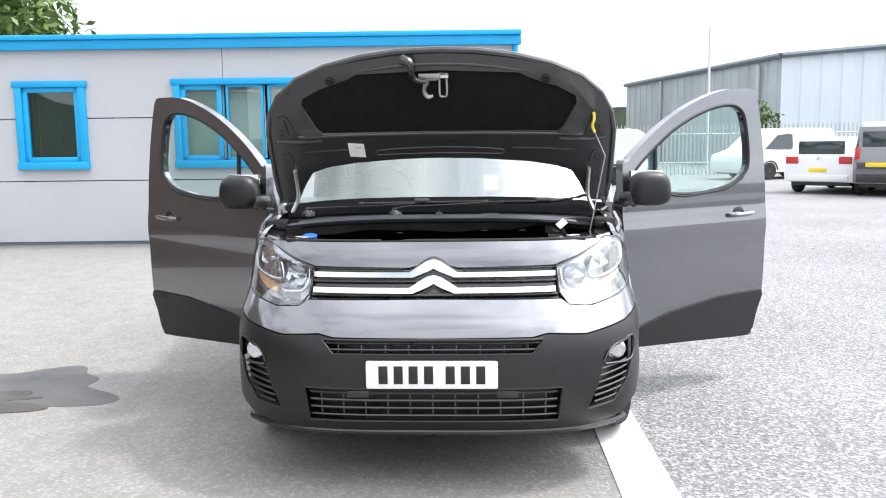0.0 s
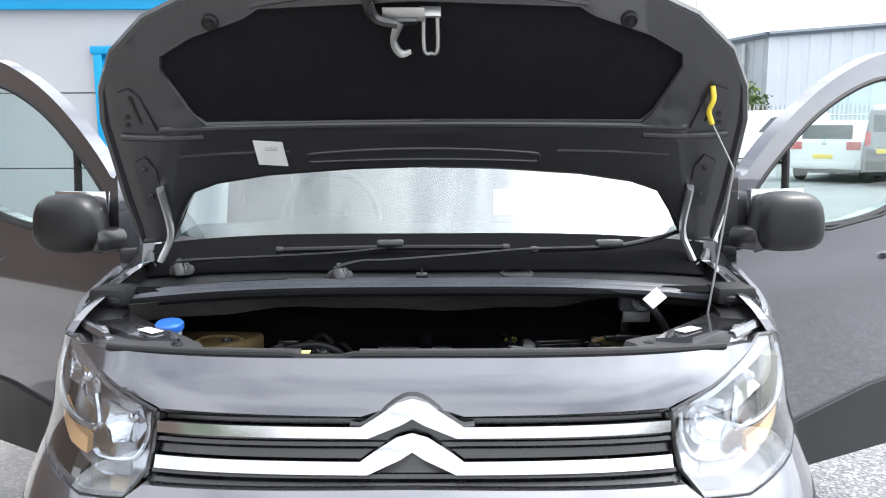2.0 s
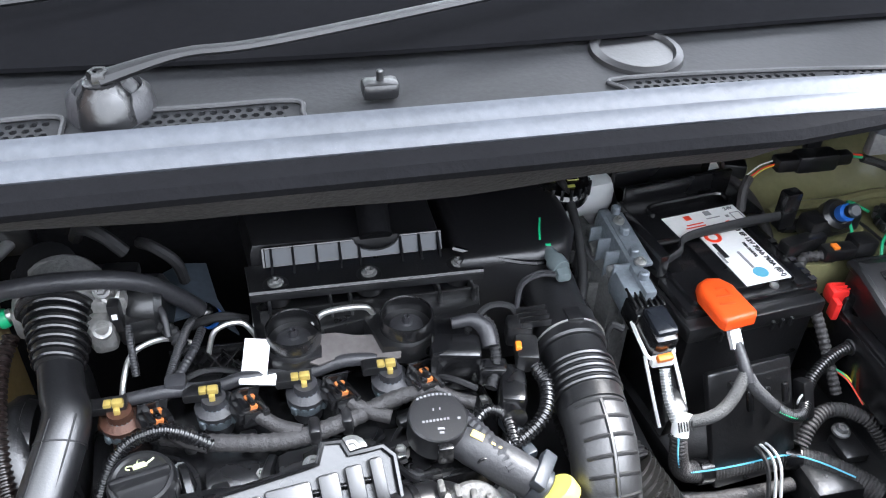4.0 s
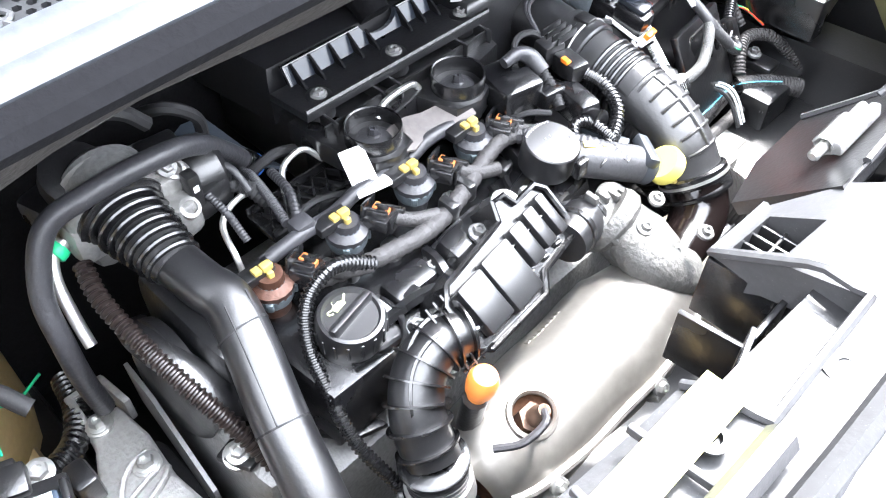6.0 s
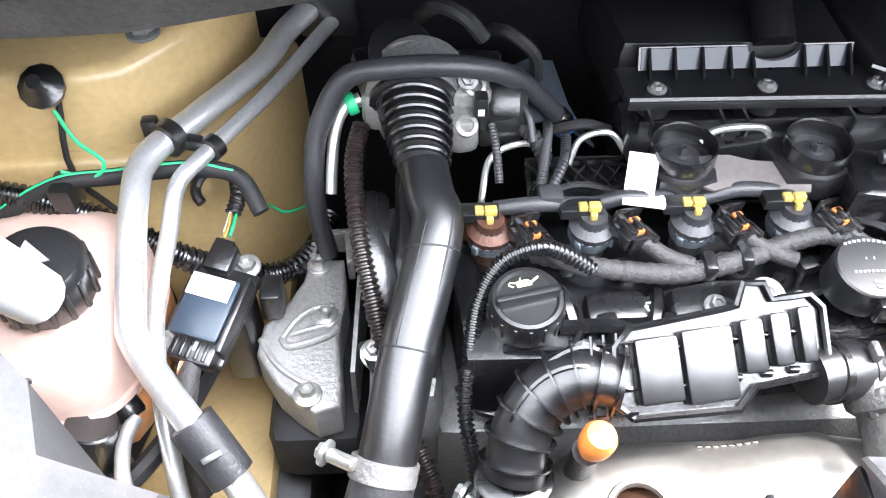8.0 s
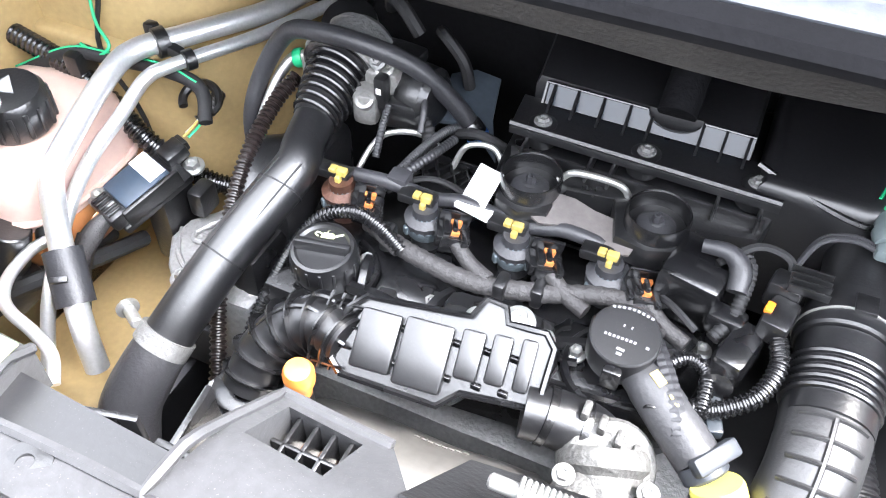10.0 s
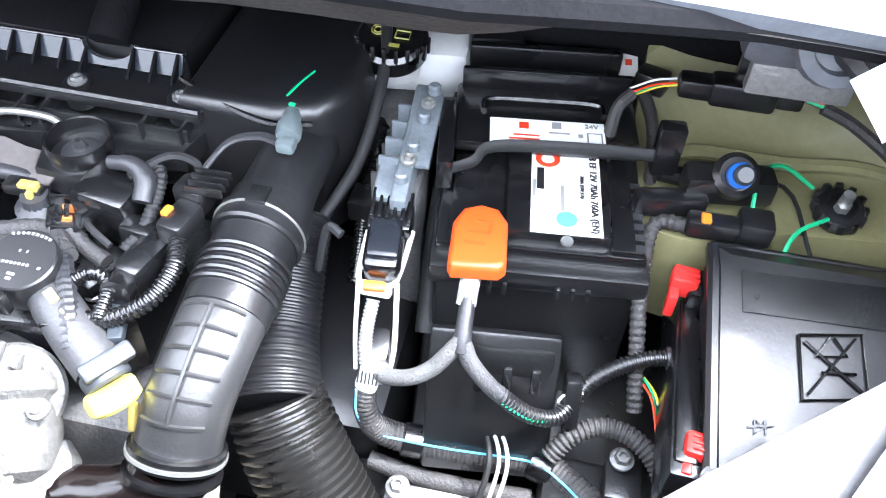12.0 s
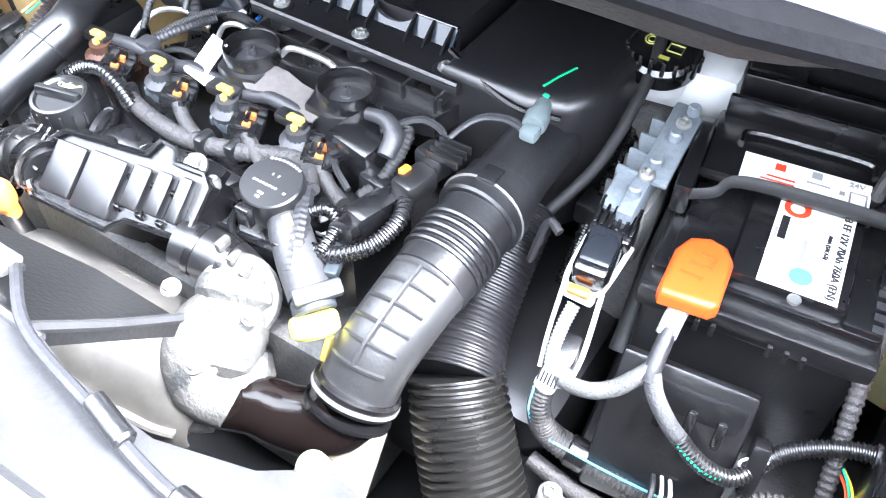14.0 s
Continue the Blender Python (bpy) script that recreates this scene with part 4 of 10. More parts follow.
def build_bonnet():
    o = sym([(0, 0.266), (0.2, 0.260), (0.43, 0.240), (0.58, 0.212), (0.66, 0.178), (0.71, 0.10), (0.76, 0.0), (0.84, -0.01), (0.845, 0.15), (0.838, 0.40), (0.815, 0.50), (0.76, 0.60), (0.66, 0.69), (0.52, 0.755), (0.35, 0.80), (0.18, 0.825), (0, 0.832)])

    def dome(x, s):
        return 0.05 + 0.055 * (1 - (x / 0.86) ** 2) * min(1, (0.85 - s) / 0.3 + 0.25) - 0.05 * max(0, (s - 0.62) / 0.22) ** 2

    b = part("bonnet", sheet(o, lambda x, s: bon(x, s, dome(x, s)), lambda x, s: bon(x, s, dome(x, s) - 0.006), (), 0.05), "paint", van, "open bonnet in grey metallic paint")
    lin = sym([(0, 0.405), (0.57, 0.40), (0.60, 0.43), (0.655, 0.56), (0.645, 0.60), (0.56, 0.65), (0.42, 0.70), (0.38, 0.725), (0, 0.742)])

    def inner(x, s):
        edge = max(0.0, (abs(x) - 0.79) / 0.05)
        lift = 0.02 * max(0, (s - 0.74) / 0.09)
        ridge = 0.012 * math.exp(-((s - 0.385) / 0.02) ** 2) * (abs(x) < 0.68)
        return bon(x, s, 0.0 + 0.012 * edge + lift * 0.6 - ridge)

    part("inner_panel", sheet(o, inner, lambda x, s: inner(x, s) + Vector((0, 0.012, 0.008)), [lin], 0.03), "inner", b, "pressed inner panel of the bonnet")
    ol = dense(o, 0.05)
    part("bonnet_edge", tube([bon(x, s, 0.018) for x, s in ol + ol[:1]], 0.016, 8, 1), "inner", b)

    def pad(x, s):
        return bon(x, s, 0.014 - 0.006 * math.sin(7 * x + 2) * math.sin(9 * s) - 0.008 * max(0, 1 - abs(s - 0.69) / 0.04) * max(0, math.cos(x * 14)))

    part("sound_liner", sheet(lin, pad, lambda x, s: bon(x, s, 0.035), (), 0.025), "liner", b, "black padded sound liner")
    ll = dense(lin, 0.04)
    part("liner_edge", tube([bon(x, s, 0.006) for x, s in ll + ll[:1]], 0.007, 6, 1), "inner", b)
    for s in (-1, 1):
        c = bon(s * 0.50, 0.69, -0.002)
        part("rubber_buffer", lathe([(0.020, 0.006), (0.020, -0.006), (0.016, -0.010), (0.013, -0.006), (0.006, -0.006), (0.005, -0.016)], c, bon(0, 0, 1) - bon(0, 0, 0), 20), "rubber", b)
        # triangular stiffener and hinge plates
        tri = [(s * x, y) for x, y in ((0.70, 0.385), (0.79, 0.385), (0.80, 0.43), (0.775, 0.50), (0.745, 0.51), (0.725, 0.49))]
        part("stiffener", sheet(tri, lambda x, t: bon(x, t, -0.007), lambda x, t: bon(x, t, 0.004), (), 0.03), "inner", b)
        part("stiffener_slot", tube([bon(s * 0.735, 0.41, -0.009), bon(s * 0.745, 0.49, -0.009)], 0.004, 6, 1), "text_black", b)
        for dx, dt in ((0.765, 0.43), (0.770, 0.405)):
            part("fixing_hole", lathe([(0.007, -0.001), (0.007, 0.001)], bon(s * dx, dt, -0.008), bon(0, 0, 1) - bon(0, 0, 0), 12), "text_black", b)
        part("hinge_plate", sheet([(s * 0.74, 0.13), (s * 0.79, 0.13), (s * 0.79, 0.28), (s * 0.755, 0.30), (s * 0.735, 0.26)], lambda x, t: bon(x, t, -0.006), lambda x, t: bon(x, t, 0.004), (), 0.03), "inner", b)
        part("hinge_bolt", bolt(bon(s * 0.765, 0.26, -0.008), bon(0, 0, -1) - bon(0, 0, 0), 0.006, 0.006), "inner", b)
        part("hinge_bolt", bolt(bon(s * 0.765, 0.17, -0.008), bon(0, 0, -1) - bon(0, 0, 0), 0.006, 0.006), "inner", b)
        part("pressed_rib", tube([bon(s * 0.36, 0.312, 0.0), bon(s * 0.50, 0.308, 0.0), bon(s * 0.66, 0.296, 0.0)], 0.006, 6, 4), "inner", b)
        part("pressed_rib", tube([bon(s * 0.58, 0.365, 0.0), bon(s * 0.70, 0.360, 0.0), bon(s * 0.80, 0.365, 0.0)], 0.010, 8, 4), "inner", b)
        part("hinge_arm", tube([bon(s * 0.735, 0.20, -0.012), bon(s * 0.742, 0.04, -0.012), (s * 0.772, 1.03, 1.06)], 0.010, 8, 5, flat=2.0), "pipe", b, "bright pressed steel hinge arm")
    part("cross_ridge", tube([bon(x, 0.388 + 0.012 * (1 - (x / 0.7) ** 2), -0.002) for x in np.linspace(-0.69, 0.69, 24)], 0.009, 8, 1), "inner", b)
    loop = [(0.295 * math.copysign(1, math.cos(a)) * min(1, abs(math.cos(a)) * 1.6) + 0.018 * math.cos(a), 0.305 + 0.017 * math.sin(a)) for a in np.linspace(0, 2 * math.pi, 41)]
    part("recess_bead", tube([bon(x, t - 0.012 * (x / 0.3) ** 2, -0.001) for x, t in loop], 0.0045, 8, 1), "inner", b)
    part("front_rail", tube([bon(x, 0.768 - 0.045 * (x / 0.42) ** 2, 0.006) for x in np.linspace(-0.4, 0.4, 20)], 0.008, 8, 1), "inner", b)
    # catch, hook and striker
    k = part("bonnet_catch", join(tube([bon(-0.155, 0.80, -0.004), bon(-0.12, 0.79, -0.03), bon(-0.115, 0.75, -0.035), bon(-0.10, 0.71, -0.03), bon(-0.05, 0.695, -0.03)], [0.026, 0.02, 0.014, 0.014, 0.012], 8, 5),
                                   box(bon(-0.045, 0.70, -0.02), (0.085, 0.02, 0.018), 0.004, (57, 0, 0))), "plastic", b, "black secondary catch lever")
    part("catch_plate", join(box(bon(-0.035, 0.715, -0.018), (0.10, 0.006, 0.035), 0.002, (33, 0, 0)), tube([bon(-0.045, 0.70, -0.03), bon(-0.06, 0.655, -0.035), bon(-0.045, 0.62, -0.03), bon(-0.02, 0.625, -0.03)], [0.016, 0.01, 0.010, 0.006], 6, 4, flat=0.4)), "steel", k, "zinc-plated hook")
    part("striker", join(tube([bon(0.012, 0.715, -0.01), bon(0.012, 0.63, -0.03), bon(0.028, 0.62, -0.03), bon(0.044, 0.63, -0.03), bon(0.044, 0.715, -0.01)], 0.005, 8, 4), box(bon(0.028, 0.715, -0.006), (0.05, 0.008, 0.03), 0.002, (57 - 90, 0, 0))), "steel", b, "bright steel striker loop")
    # sticker and prop rod
    st = part("paper_label", sheet([(-0.446, 0.280), (-0.367, 0.274), (-0.373, 0.352), (-0.451, 0.358)], lambda x, s: bon(x, s, -0.012), lambda x, s: bon(x, s, -0.0105), (), 0.05), "paper", b, "white paper label hanging from the inner panel")
    part("label_print", join(*[box(bon(-0.405, 0.335 - 0.004 * q, -0.0127), (0.035, 0.0004, 0.001), 0) for q in range(3)]), "text_grey", st)
    rod = thing("bonnet_prop", "thin steel bonnet prop with a yellow grip", "prop rod", at=(0.70, 0.62, 1.0))
    pts = [(0.700, 0.655, 0.985), (0.742, 0.71, 1.16), (0.785, 0.768, 1.340), (0.740, 0.815, 1.455)]
    part("rod", tube(pts[:3], 0.003, 8, 1), "alu", rod)
    part("rod", tube([pts[2], pts[3]], 0.003, 8, 1), "alu", rod)
    part("grip", tube([(0.741, 0.814, 1.452), (0.728, 0.802, 1.482), (0.735, 0.790, 1.512), (0.733, 0.795, 1.545)], 0.0068, 8, 4), "yellow", rod, "yellow plastic grip")
    part("foot", box((0.700, 0.655, 0.98), (0.03, 0.03, 0.02), 0.004), "plastic", rod)


build_bonnet()


# ---- doors, screen and cab ----
def build_door(s, angle):
    a = radians(angle)
    hx, hy = s * 0.915, 1.19
    u = Vector((s * math.cos(a), math.sin(a), 0))
    n = Vector((s * math.sin(a), -math.cos(a), 0))

    def at(x, z, d=0.0):
        bulge = 0.05 * (1 - ((z - 0.75) / 0.9) ** 2) + 0.012 * math.exp(-((z - 0.93) / 0.05) ** 2)
        return Vector((hx, hy, 0)) + float(x) * u + Vector((0, 0, float(z))) + float(bulge + d) * n

    o = [(0.0, 0.31), (0.55, 0.28), (1.00, 0.255), (1.035, 0.30), (1.06, 0.40), (1.105, 0.50), (1.115, 0.75), (1.115, 1.05), (1.10, 1.35), (1.075, 1.60), (1.055, 1.685), (1.00, 1.70), (0.80, 1.69), (0.60, 1.635), (0.40, 1.55), (0.20, 1.43), (0.04, 1.30), (0.0, 1.22)]
    hole = [(0.07, 1.165), (0.10, 1.165), (0.45, 1.115), (0.78, 1.145), (0.93, 1.21), (0.975, 1.29), (0.965, 1.48), (0.93, 1.575), (0.82, 1.605), (0.62, 1.565), (0.40, 1.475), (0.20, 1.345), (0.08, 1.24)]
    o, hole = ([tuple(q)[:2] for q in curve([(x, z, 0) for x, z in loop + loop[:1]], 4)[:-1]] for loop in (o, hole))
    d = part("front_door", sheet(o, lambda x, z: at(x, z), lambda x, z: at(x, z, -0.07 if z < 1.15 else -0.05), [hole], 0.045), "paint", van, "open front door in grey metallic paint")
    g = part("door_glass", sheet(hole, lambda x, z: at(x, z, -0.018), lambda x, z: at(x, z, -0.022), (), 0.08), "doorglass", d, "clear greenish side window")
    g.visible_shadow = False
    hh = dense(hole, 0.04)
    part("window_seal", tube([at(x, z, -0.006) for x, z in hh + hh[:1]], 0.011, 6, 1), "rubber", d)
    part("belt_strip", tube([at(x, lerp(x, [0.07, 0.45, 0.78, 0.93], [1.155, 1.103, 1.133, 1.20]), 0.004) for x in np.linspace(0.05, 0.92, 18)], 0.007, 6, 1), "rubber", d)
    part("quarter_bar", tube([at(0.235, 1.14, -0.008), at(0.245, 1.38, -0.008)], 0.012, 6, 1), "rubber", d)
    tr = [(0.0, 0.312), (0.12, 0.306), (0.35, 0.294), (0.75, 0.272), (1.00, 0.259), (1.035, 0.302), (1.06, 0.402), (1.10, 0.495), (1.09, 0.525), (0.75, 0.52), (0.35, 0.47), (0.12, 0.41), (0.0, 0.38)]
    part("lower_trim", sheet(tr, lambda x, z: at(x, z, 0.014), lambda x, z: at(x, z, 0.001), (), 0.05), "bumperplastic", d, "black plastic lower door cladding")
    h = part("handle", tube([at(0.8, 0.985, 0.012), at(0.825, 0.985, 0.034), at(0.895, 0.987, 0.04), at(0.955, 0.992, 0.036), at(0.98, 0.994, 0.012)], [0.012, 0.014, 0.014, 0.013, 0.012], 8, 5), "paint", d, "body-coloured pull handle")
    part("handle_recess", lathe([(0.045, -0.008), (0.044, 0.003), (0.03, 0.001), (0.01, -0.004)], at(0.88, 0.985, 0.0), n, 24), "plastic", h)
    part("mirror_foot", box(at(0.03, 1.115, 0.035), (0.12, 0.11, 0.07), 0.025, (0, 0, s * (angle - 0))), "plastic", d)
    mc = at(0.09, 1.165, 0.10)
    bm = bmesh.new()
    bmesh.ops.create_uvsphere(bm, u_segments=24, v_segments=16, radius=1)
    for v in bm.verts:
        c = v.co
        k = (abs(c.x) ** 3.2 + abs(c.y) ** 3.2 + abs(c.z) ** 3.2) ** (1 / 3.2)
        c /= k
        c.x *= 0.105 * (1 + 0.10 * c.z * -1)
        c.z *= 0.088
        c.y *= 0.075
    shell = moved(from_bm(bm), pose(*mc, 0, 0, s * 8))
    mr = part("mirror", shell, "bumperplastic", d, "black plastic door mirror")
    part("mirror_arm", tube([at(0.03, 1.10, 0.03), at(0.05, 1.11, 0.06), at(0.07, 1.12, 0.09)], [0.05, 0.045, 0.05], 10, 4, flat=0.7), "bumperplastic", mr)
    part("mirror_glass", box(mc + Vector((0, 0.074, 0)), (0.17, 0.006, 0.18), 0.002, (0, 0, s * 8)), "chrome", mr)
    part("door_card", sheet([(0.03, 0.34), (1.0, 0.32), (1.07, 0.6), (1.07, 1.1), (0.6, 1.09), (0.1, 1.13)], lambda x, z: at(x, z, -0.075), lambda x, z: at(x, z, -0.11), (), 0.1), "matte", d)
    part("hinge_strap", join(box((s * 0.89, 1.18, 0.55), (0.06, 0.05, 0.06), 0.006), box((s * 0.89, 1.18, 0.95), (0.06, 0.05, 0.06), 0.006)), "inner", d)


build_door(1, 33)
build_door(-1, 36)


def screen(x, v, d=0.0):
    """A place on the windscreen: v from 0 at its foot to 1 at the roof."""
    y = 1.17 - 0.0 + 0.66 * v - 0.03 * v * v + 0.20 * (x / 0.8) ** 2 * (1 - 0.3 * v) - 0.10
    z = 1.035 + 0.66 * v - 0.02 * (x / 0.8) ** 2
    return Vector((x * (1 - 0.12 * v), y + 0.7 * d, z - 0.7 * d))


def build_cab():
    o = [(-0.885, 0.0), (0, 0.0), (0.885, 0.0), (0.885, 1.0), (-0.885, 1.0)]
    g = part("windscreen", sheet(o, lambda x, v: screen(x, v), lambda x, v: screen(x, v, 0.005), (), 0.1), "windscreen", van, "curved windscreen reflecting the sky")
    g.visible_shadow = False
    inner = [(0.80, 0.085), (0.845, 0.16), (0.83, 0.93), (0.7, 0.96), (-0.7, 0.96), (-0.83, 0.93), (-0.845, 0.16), (-0.80, 0.085), (-0.5, 0.095), (-0.25, 0.12), (0, 0.135), (0.25, 0.12), (0.5, 0.095)]
    part("black_border", sheet(o, lambda x, v: screen(x, v, -0.003), lambda x, v: screen(x, v, -0.001), [inner], 0.06), "satin", g, "glossy black printed border")
    def band(x, y):
        return Vector((x, y + 0.10 * (x / 0.8) ** 2, 1.080 + 0.115 * (y - 0.80) - 0.03 * (abs(x) / 0.74) ** 3 + 0.25 * max(0, y - 1.06)))
    part("lower_band", sheet([(-0.76, 0.80), (0.76, 0.80), (0.86, 1.12), (-0.86, 1.12)], band, lambda x, y: band(x, y) - Vector((0, 0, 0.004)), (), 0.06), "frit", g, "black printed foot of the windscreen")
    for s in (1, -1):
        part("windscreen_pillar", tube([screen(s * 0.915, v, 0.02) for v in (-0.02, 0.3, 0.65, 1.0)], 0.045, 10, 4), "paint", van)
        part("pillar_seal", tube([screen(s * 0.882, v, -0.004) for v in (0.0, 0.3, 0.65, 1.0)], 0.010, 6, 4), "rubber", van)
        part("side_panel", sheet([(2.25, 0.28), (4.3, 0.28), (4.38, 1.0), (4.3, 1.75), (2.25, 1.78)], lambda y, z: Vector((s * (0.92 - 0.12 * max(0, z - 1.0)), y, z)), lambda y, z: Vector((s * (0.90 - 0.12 * max(0, z - 1.0)), y, z)), (), 0.2), "paint", van)
        part("sill", tube([(s * 0.86, 1.2, 0.30), (s * 0.86, 2.3, 0.30)], 0.06, 8, 1), "paint", van)
        part("door_pillar", tube([(s * 0.89, 1.22, 0.3), (s * 0.88, 1.2, 1.0), screen(s * 0.90, 0.02, 0.05)], 0.045, 8, 3), "inner", van)
    part("roof", sheet([(-0.80, 1.68), (0.80, 1.68), (0.82, 4.3), (-0.82, 4.3)], lambda x, y: Vector((x, y, 1.75 + 0.05 * (1 - (x / 0.82) ** 2) + 0.02 * math.sin((y - 1.7) / 2.6 * 3.14))), lambda x, y: Vector((x, y, 1.73 + 0.05 * (1 - (x / 0.82) ** 2))), (), 0.2), "paint", van)
    part("rear_end", box((0, 4.3, 1.0), (1.8, 0.06, 1.45), 0.03), "paint", van)
    part("bulkhead", box((0, 2.45, 1.05), (1.76, 0.03, 1.4), 0.01), "matte", van, "dark load-space bulkhead")
    dash = part("dashboard", sheet([(-0.82, 1.22), (0.82, 1.22), (0.82, 1.62), (0.3, 1.70), (-0.82, 1.66)], lambda x, y: Vector((x, y, 1.06 + 0.05 * math.sin((y - 1.2) * 5) + 0.03 * math.exp(-((x + 0.38) / 0.2) ** 2))), lambda x, y: Vector((x, y, 0.75)), (), 0.08), "matte", van, "dark grey dashboard")
    ring = [(-0.38 + 0.185 * math.cos(a), 1.74 + 0.05 * math.sin(a), 1.10 + 0.175 * math.sin(a)) for a in np.linspace(0, 2 * math.pi, 33)]
    sw = part("steering_wheel", tube(ring, 0.015, 8, 1), "plastic", van, "black steering wheel")
    part("wheel_hub", lathe([(0.07, 0), (0.075, 0.03), (0.05, 0.05)], (-0.38, 1.76, 1.09), (0, -1, 0.3)), "plastic", sw)
    part("wheel_spoke", join(tube([(-0.55, 1.75, 1.10), (-0.38, 1.76, 1.09), (-0.21, 1.75, 1.10)], 0.016, 6, 3), tube([(-0.38, 1.76, 1.09), (-0.38, 1.71, 0.94)], 0.016, 6, 1)), "plastic", sw)
    for x, w in ((-0.40, 0.48), (0.40, 0.62)):
        st = part("seat", join(box((x, 2.1, 0.78), (w, 0.5, 0.16), 0.05), box((x, 2.32, 1.12), (w, 0.14, 0.62), 0.06, (-12, 0, 0))), "fabric", van, "grey fabric cab seat")
        part("headrest", box((x, 2.37, 1.52), (0.26, 0.10, 0.2), 0.04, (-12, 0, 0)), "fabric", st)
    part("dashboard_paper", box((0.26, 1.55, 1.185), (0.08, 0.002, 0.09), 0.0, (-18, 0, 0)), "paper", dash, "sheet of white paper standing on the dashboard")
    part("rear_view_mirror", box((0.0, 1.62, 1.60), (0.22, 0.03, 0.07), 0.012), "plastic", van)


build_cab()

# ---- engine bay: crossmember, seal, scuttle, side walls ----
def slab(outer, z, h=0.02, material="plastic", name="cover", parent=None, label="", holes=(), step=0.05, tilt=None):
    zf = tilt or (lambda x, y: z)
    return part(name, sheet(outer, lambda x, y: Vector((x, y, zf(x, y))), lambda x, y: Vector((x, y, zf(x, y) - h)), holes, step), material, parent or van, label)


def build_crossmember():
    half = [(0.0, 0.262), (0.40, 0.272), (0.56, 0.315), (0.66, 0.40), (0.715, 0.50)]
    inner = [(0.60, 0.545), (0.50, 0.462), (0.43, 0.405), (0.35, 0.378), (0.28, 0.388), (0.262, 0.366), (0.222, 0.352), (0.19, 0.354), (0.158, 0.358), (0.135, 0.364), (0.0, 0.362)]
    right = half + inner
    left = [(-x, y) for x, y in reversed(half)]
    inner_l = [(-0.028, 0.366), (-0.05, 0.394), (-0.112, 0.396), (-0.116, 0.36), (-0.12, 0.31), (-0.218, 0.31), (-0.222, 0.352), (-0.36, 0.365), (-0.45, 0.41), (-0.52, 0.475), (-0.60, 0.545)]
    o = right + inner_l + list(left[:-1])
    holes = [[(-0.106, 0.358), (-0.064, 0.355), (-0.062, 0.386), (-0.104, 0.388)], [(-0.022, 0.338), (0.022, 0.338), (0.026, 0.358), (-0.022, 0.360)]]
    top = lambda x, y: 0.985 + 0.018 * max(0, (0.30 - y) / 0.05) - 0.68 * max(0, y - 0.338) * (abs(x) < 0.45) + 0.004 * math.sin(30 * x) * (y > 0.3)
    c = slab(o, 0, 0.03, "dusty", "crossmember", van, "black plastic front crossmember under the bonnet edge", holes, 0.03, top)
    part("rubber_strip", tube([(x, 0.276 + 0.12 * abs(x) ** 3 * 2, 1.000 - 0.006 * (-0.23 < x < -0.12)) for x in np.linspace(-0.64, 0.64, 50)], 0.008, 8, 1), "rubber", c, "black rubber strip along the edge")
    part("raised_edge", tube([(x, 0.300 + 0.16 * abs(x) ** 3, 0.998) for x in np.linspace(-0.11, 0.56, 26)], 0.008, 6, 1), "dusty", c)
    part("raised_edge", tube([(x, 0.300 + 0.16 * abs(x) ** 3, 0.998) for x in np.linspace(-0.56, -0.23, 14)], 0.008, 6, 1), "dusty", c)
    def edge_bead(name, path):
        out = []
        for (x0, y0), (x1, y1) in zip(path, path[1:]):
            out += [(x0 + (x1 - x0) * k / 6, y0 + (y1 - y0) * k / 6) for k in range(6)]
        part(name, tube([(x, y, top(x, y) + 0.001) for x, y in out + [path[-1]]], 0.003, 6, 1), "dusty", c)
    edge_bead("recess_rim", [(-0.222, 0.352), (-0.218, 0.31), (-0.12, 0.31), (-0.116, 0.36), (-0.112, 0.396), (-0.05, 0.394)])
    edge_bead("rear_rim", [(0.135, 0.363), (0.0, 0.361)])
    parts("stiffener", [box((x, 0.332, 0.9875), (0.004, 0.045, 0.006), 0.001, (0, 0, r)) for x, r in ((0.06, 4), (0.115, -6), (0.30, 8), (0.38, -10), (-0.265, 3), (-0.31, -8), (-0.40, 12))], "dusty", c)
    parts("clip_hole", [lathe([(0.008, 0), (0.0085, 0.003), (0.005, 0.0035), (0.004, -0.002), (0.001, -0.002)], (x, y, 0.9855)) for x, y in ((0.09, 0.322), (0.16, 0.318), (0.345, 0.335), (-0.345, 0.345), (-0.245, 0.325))], "plastic", c)
    part("yellow_label", box((-0.275, 0.335, 0.9895), (0.115, 0.022, 0.001), 0, (0, 0, -1)), mat("pale_yellow_label", (0.72, 0.74, 0.2), 0.5, 0, 0.06, 30, 100, 0), c, "pale yellow sticker with small print")
    # stiffening boxes and lugs along the rear edge
    parts("latch_wall", [box((-0.113, 0.374, 0.920), (0.004, 0.045, 0.05), 0.001), box((-0.152, 0.366, 0.915), (0.004, 0.045, 0.045), 0.001, (0, 0, 6)), box((-0.133, 0.346, 0.925), (0.038, 0.004, 0.05), 0.001), box((-0.182, 0.340, 0.945), (0.05, 0.004, 0.04), 0.001, (0, 0, 14))], "satin", c)
    # rear apron, sloping down behind the latch, and the torn foot of the panel
    part("apron", sheet([(-0.03, 0), (0.128, 0), (0.122, 1), (0.05, 1), (-0.02, 0.8)], lambda u, v: Vector((u, 0.362 + 0.078 * v, 0.969 - 0.082 * v)), lambda u, v: Vector((u, 0.356 + 0.076 * v, 0.962 - 0.082 * v)), (), 0.03), "plastic", c, "sloping rear apron of the panel")
    part("apron_edge", tube([(0.128, 0.363, 0.970), (0.126, 0.40, 0.93), (0.122, 0.440, 0.889)], 0.003, 6, 3), "dusty", c)
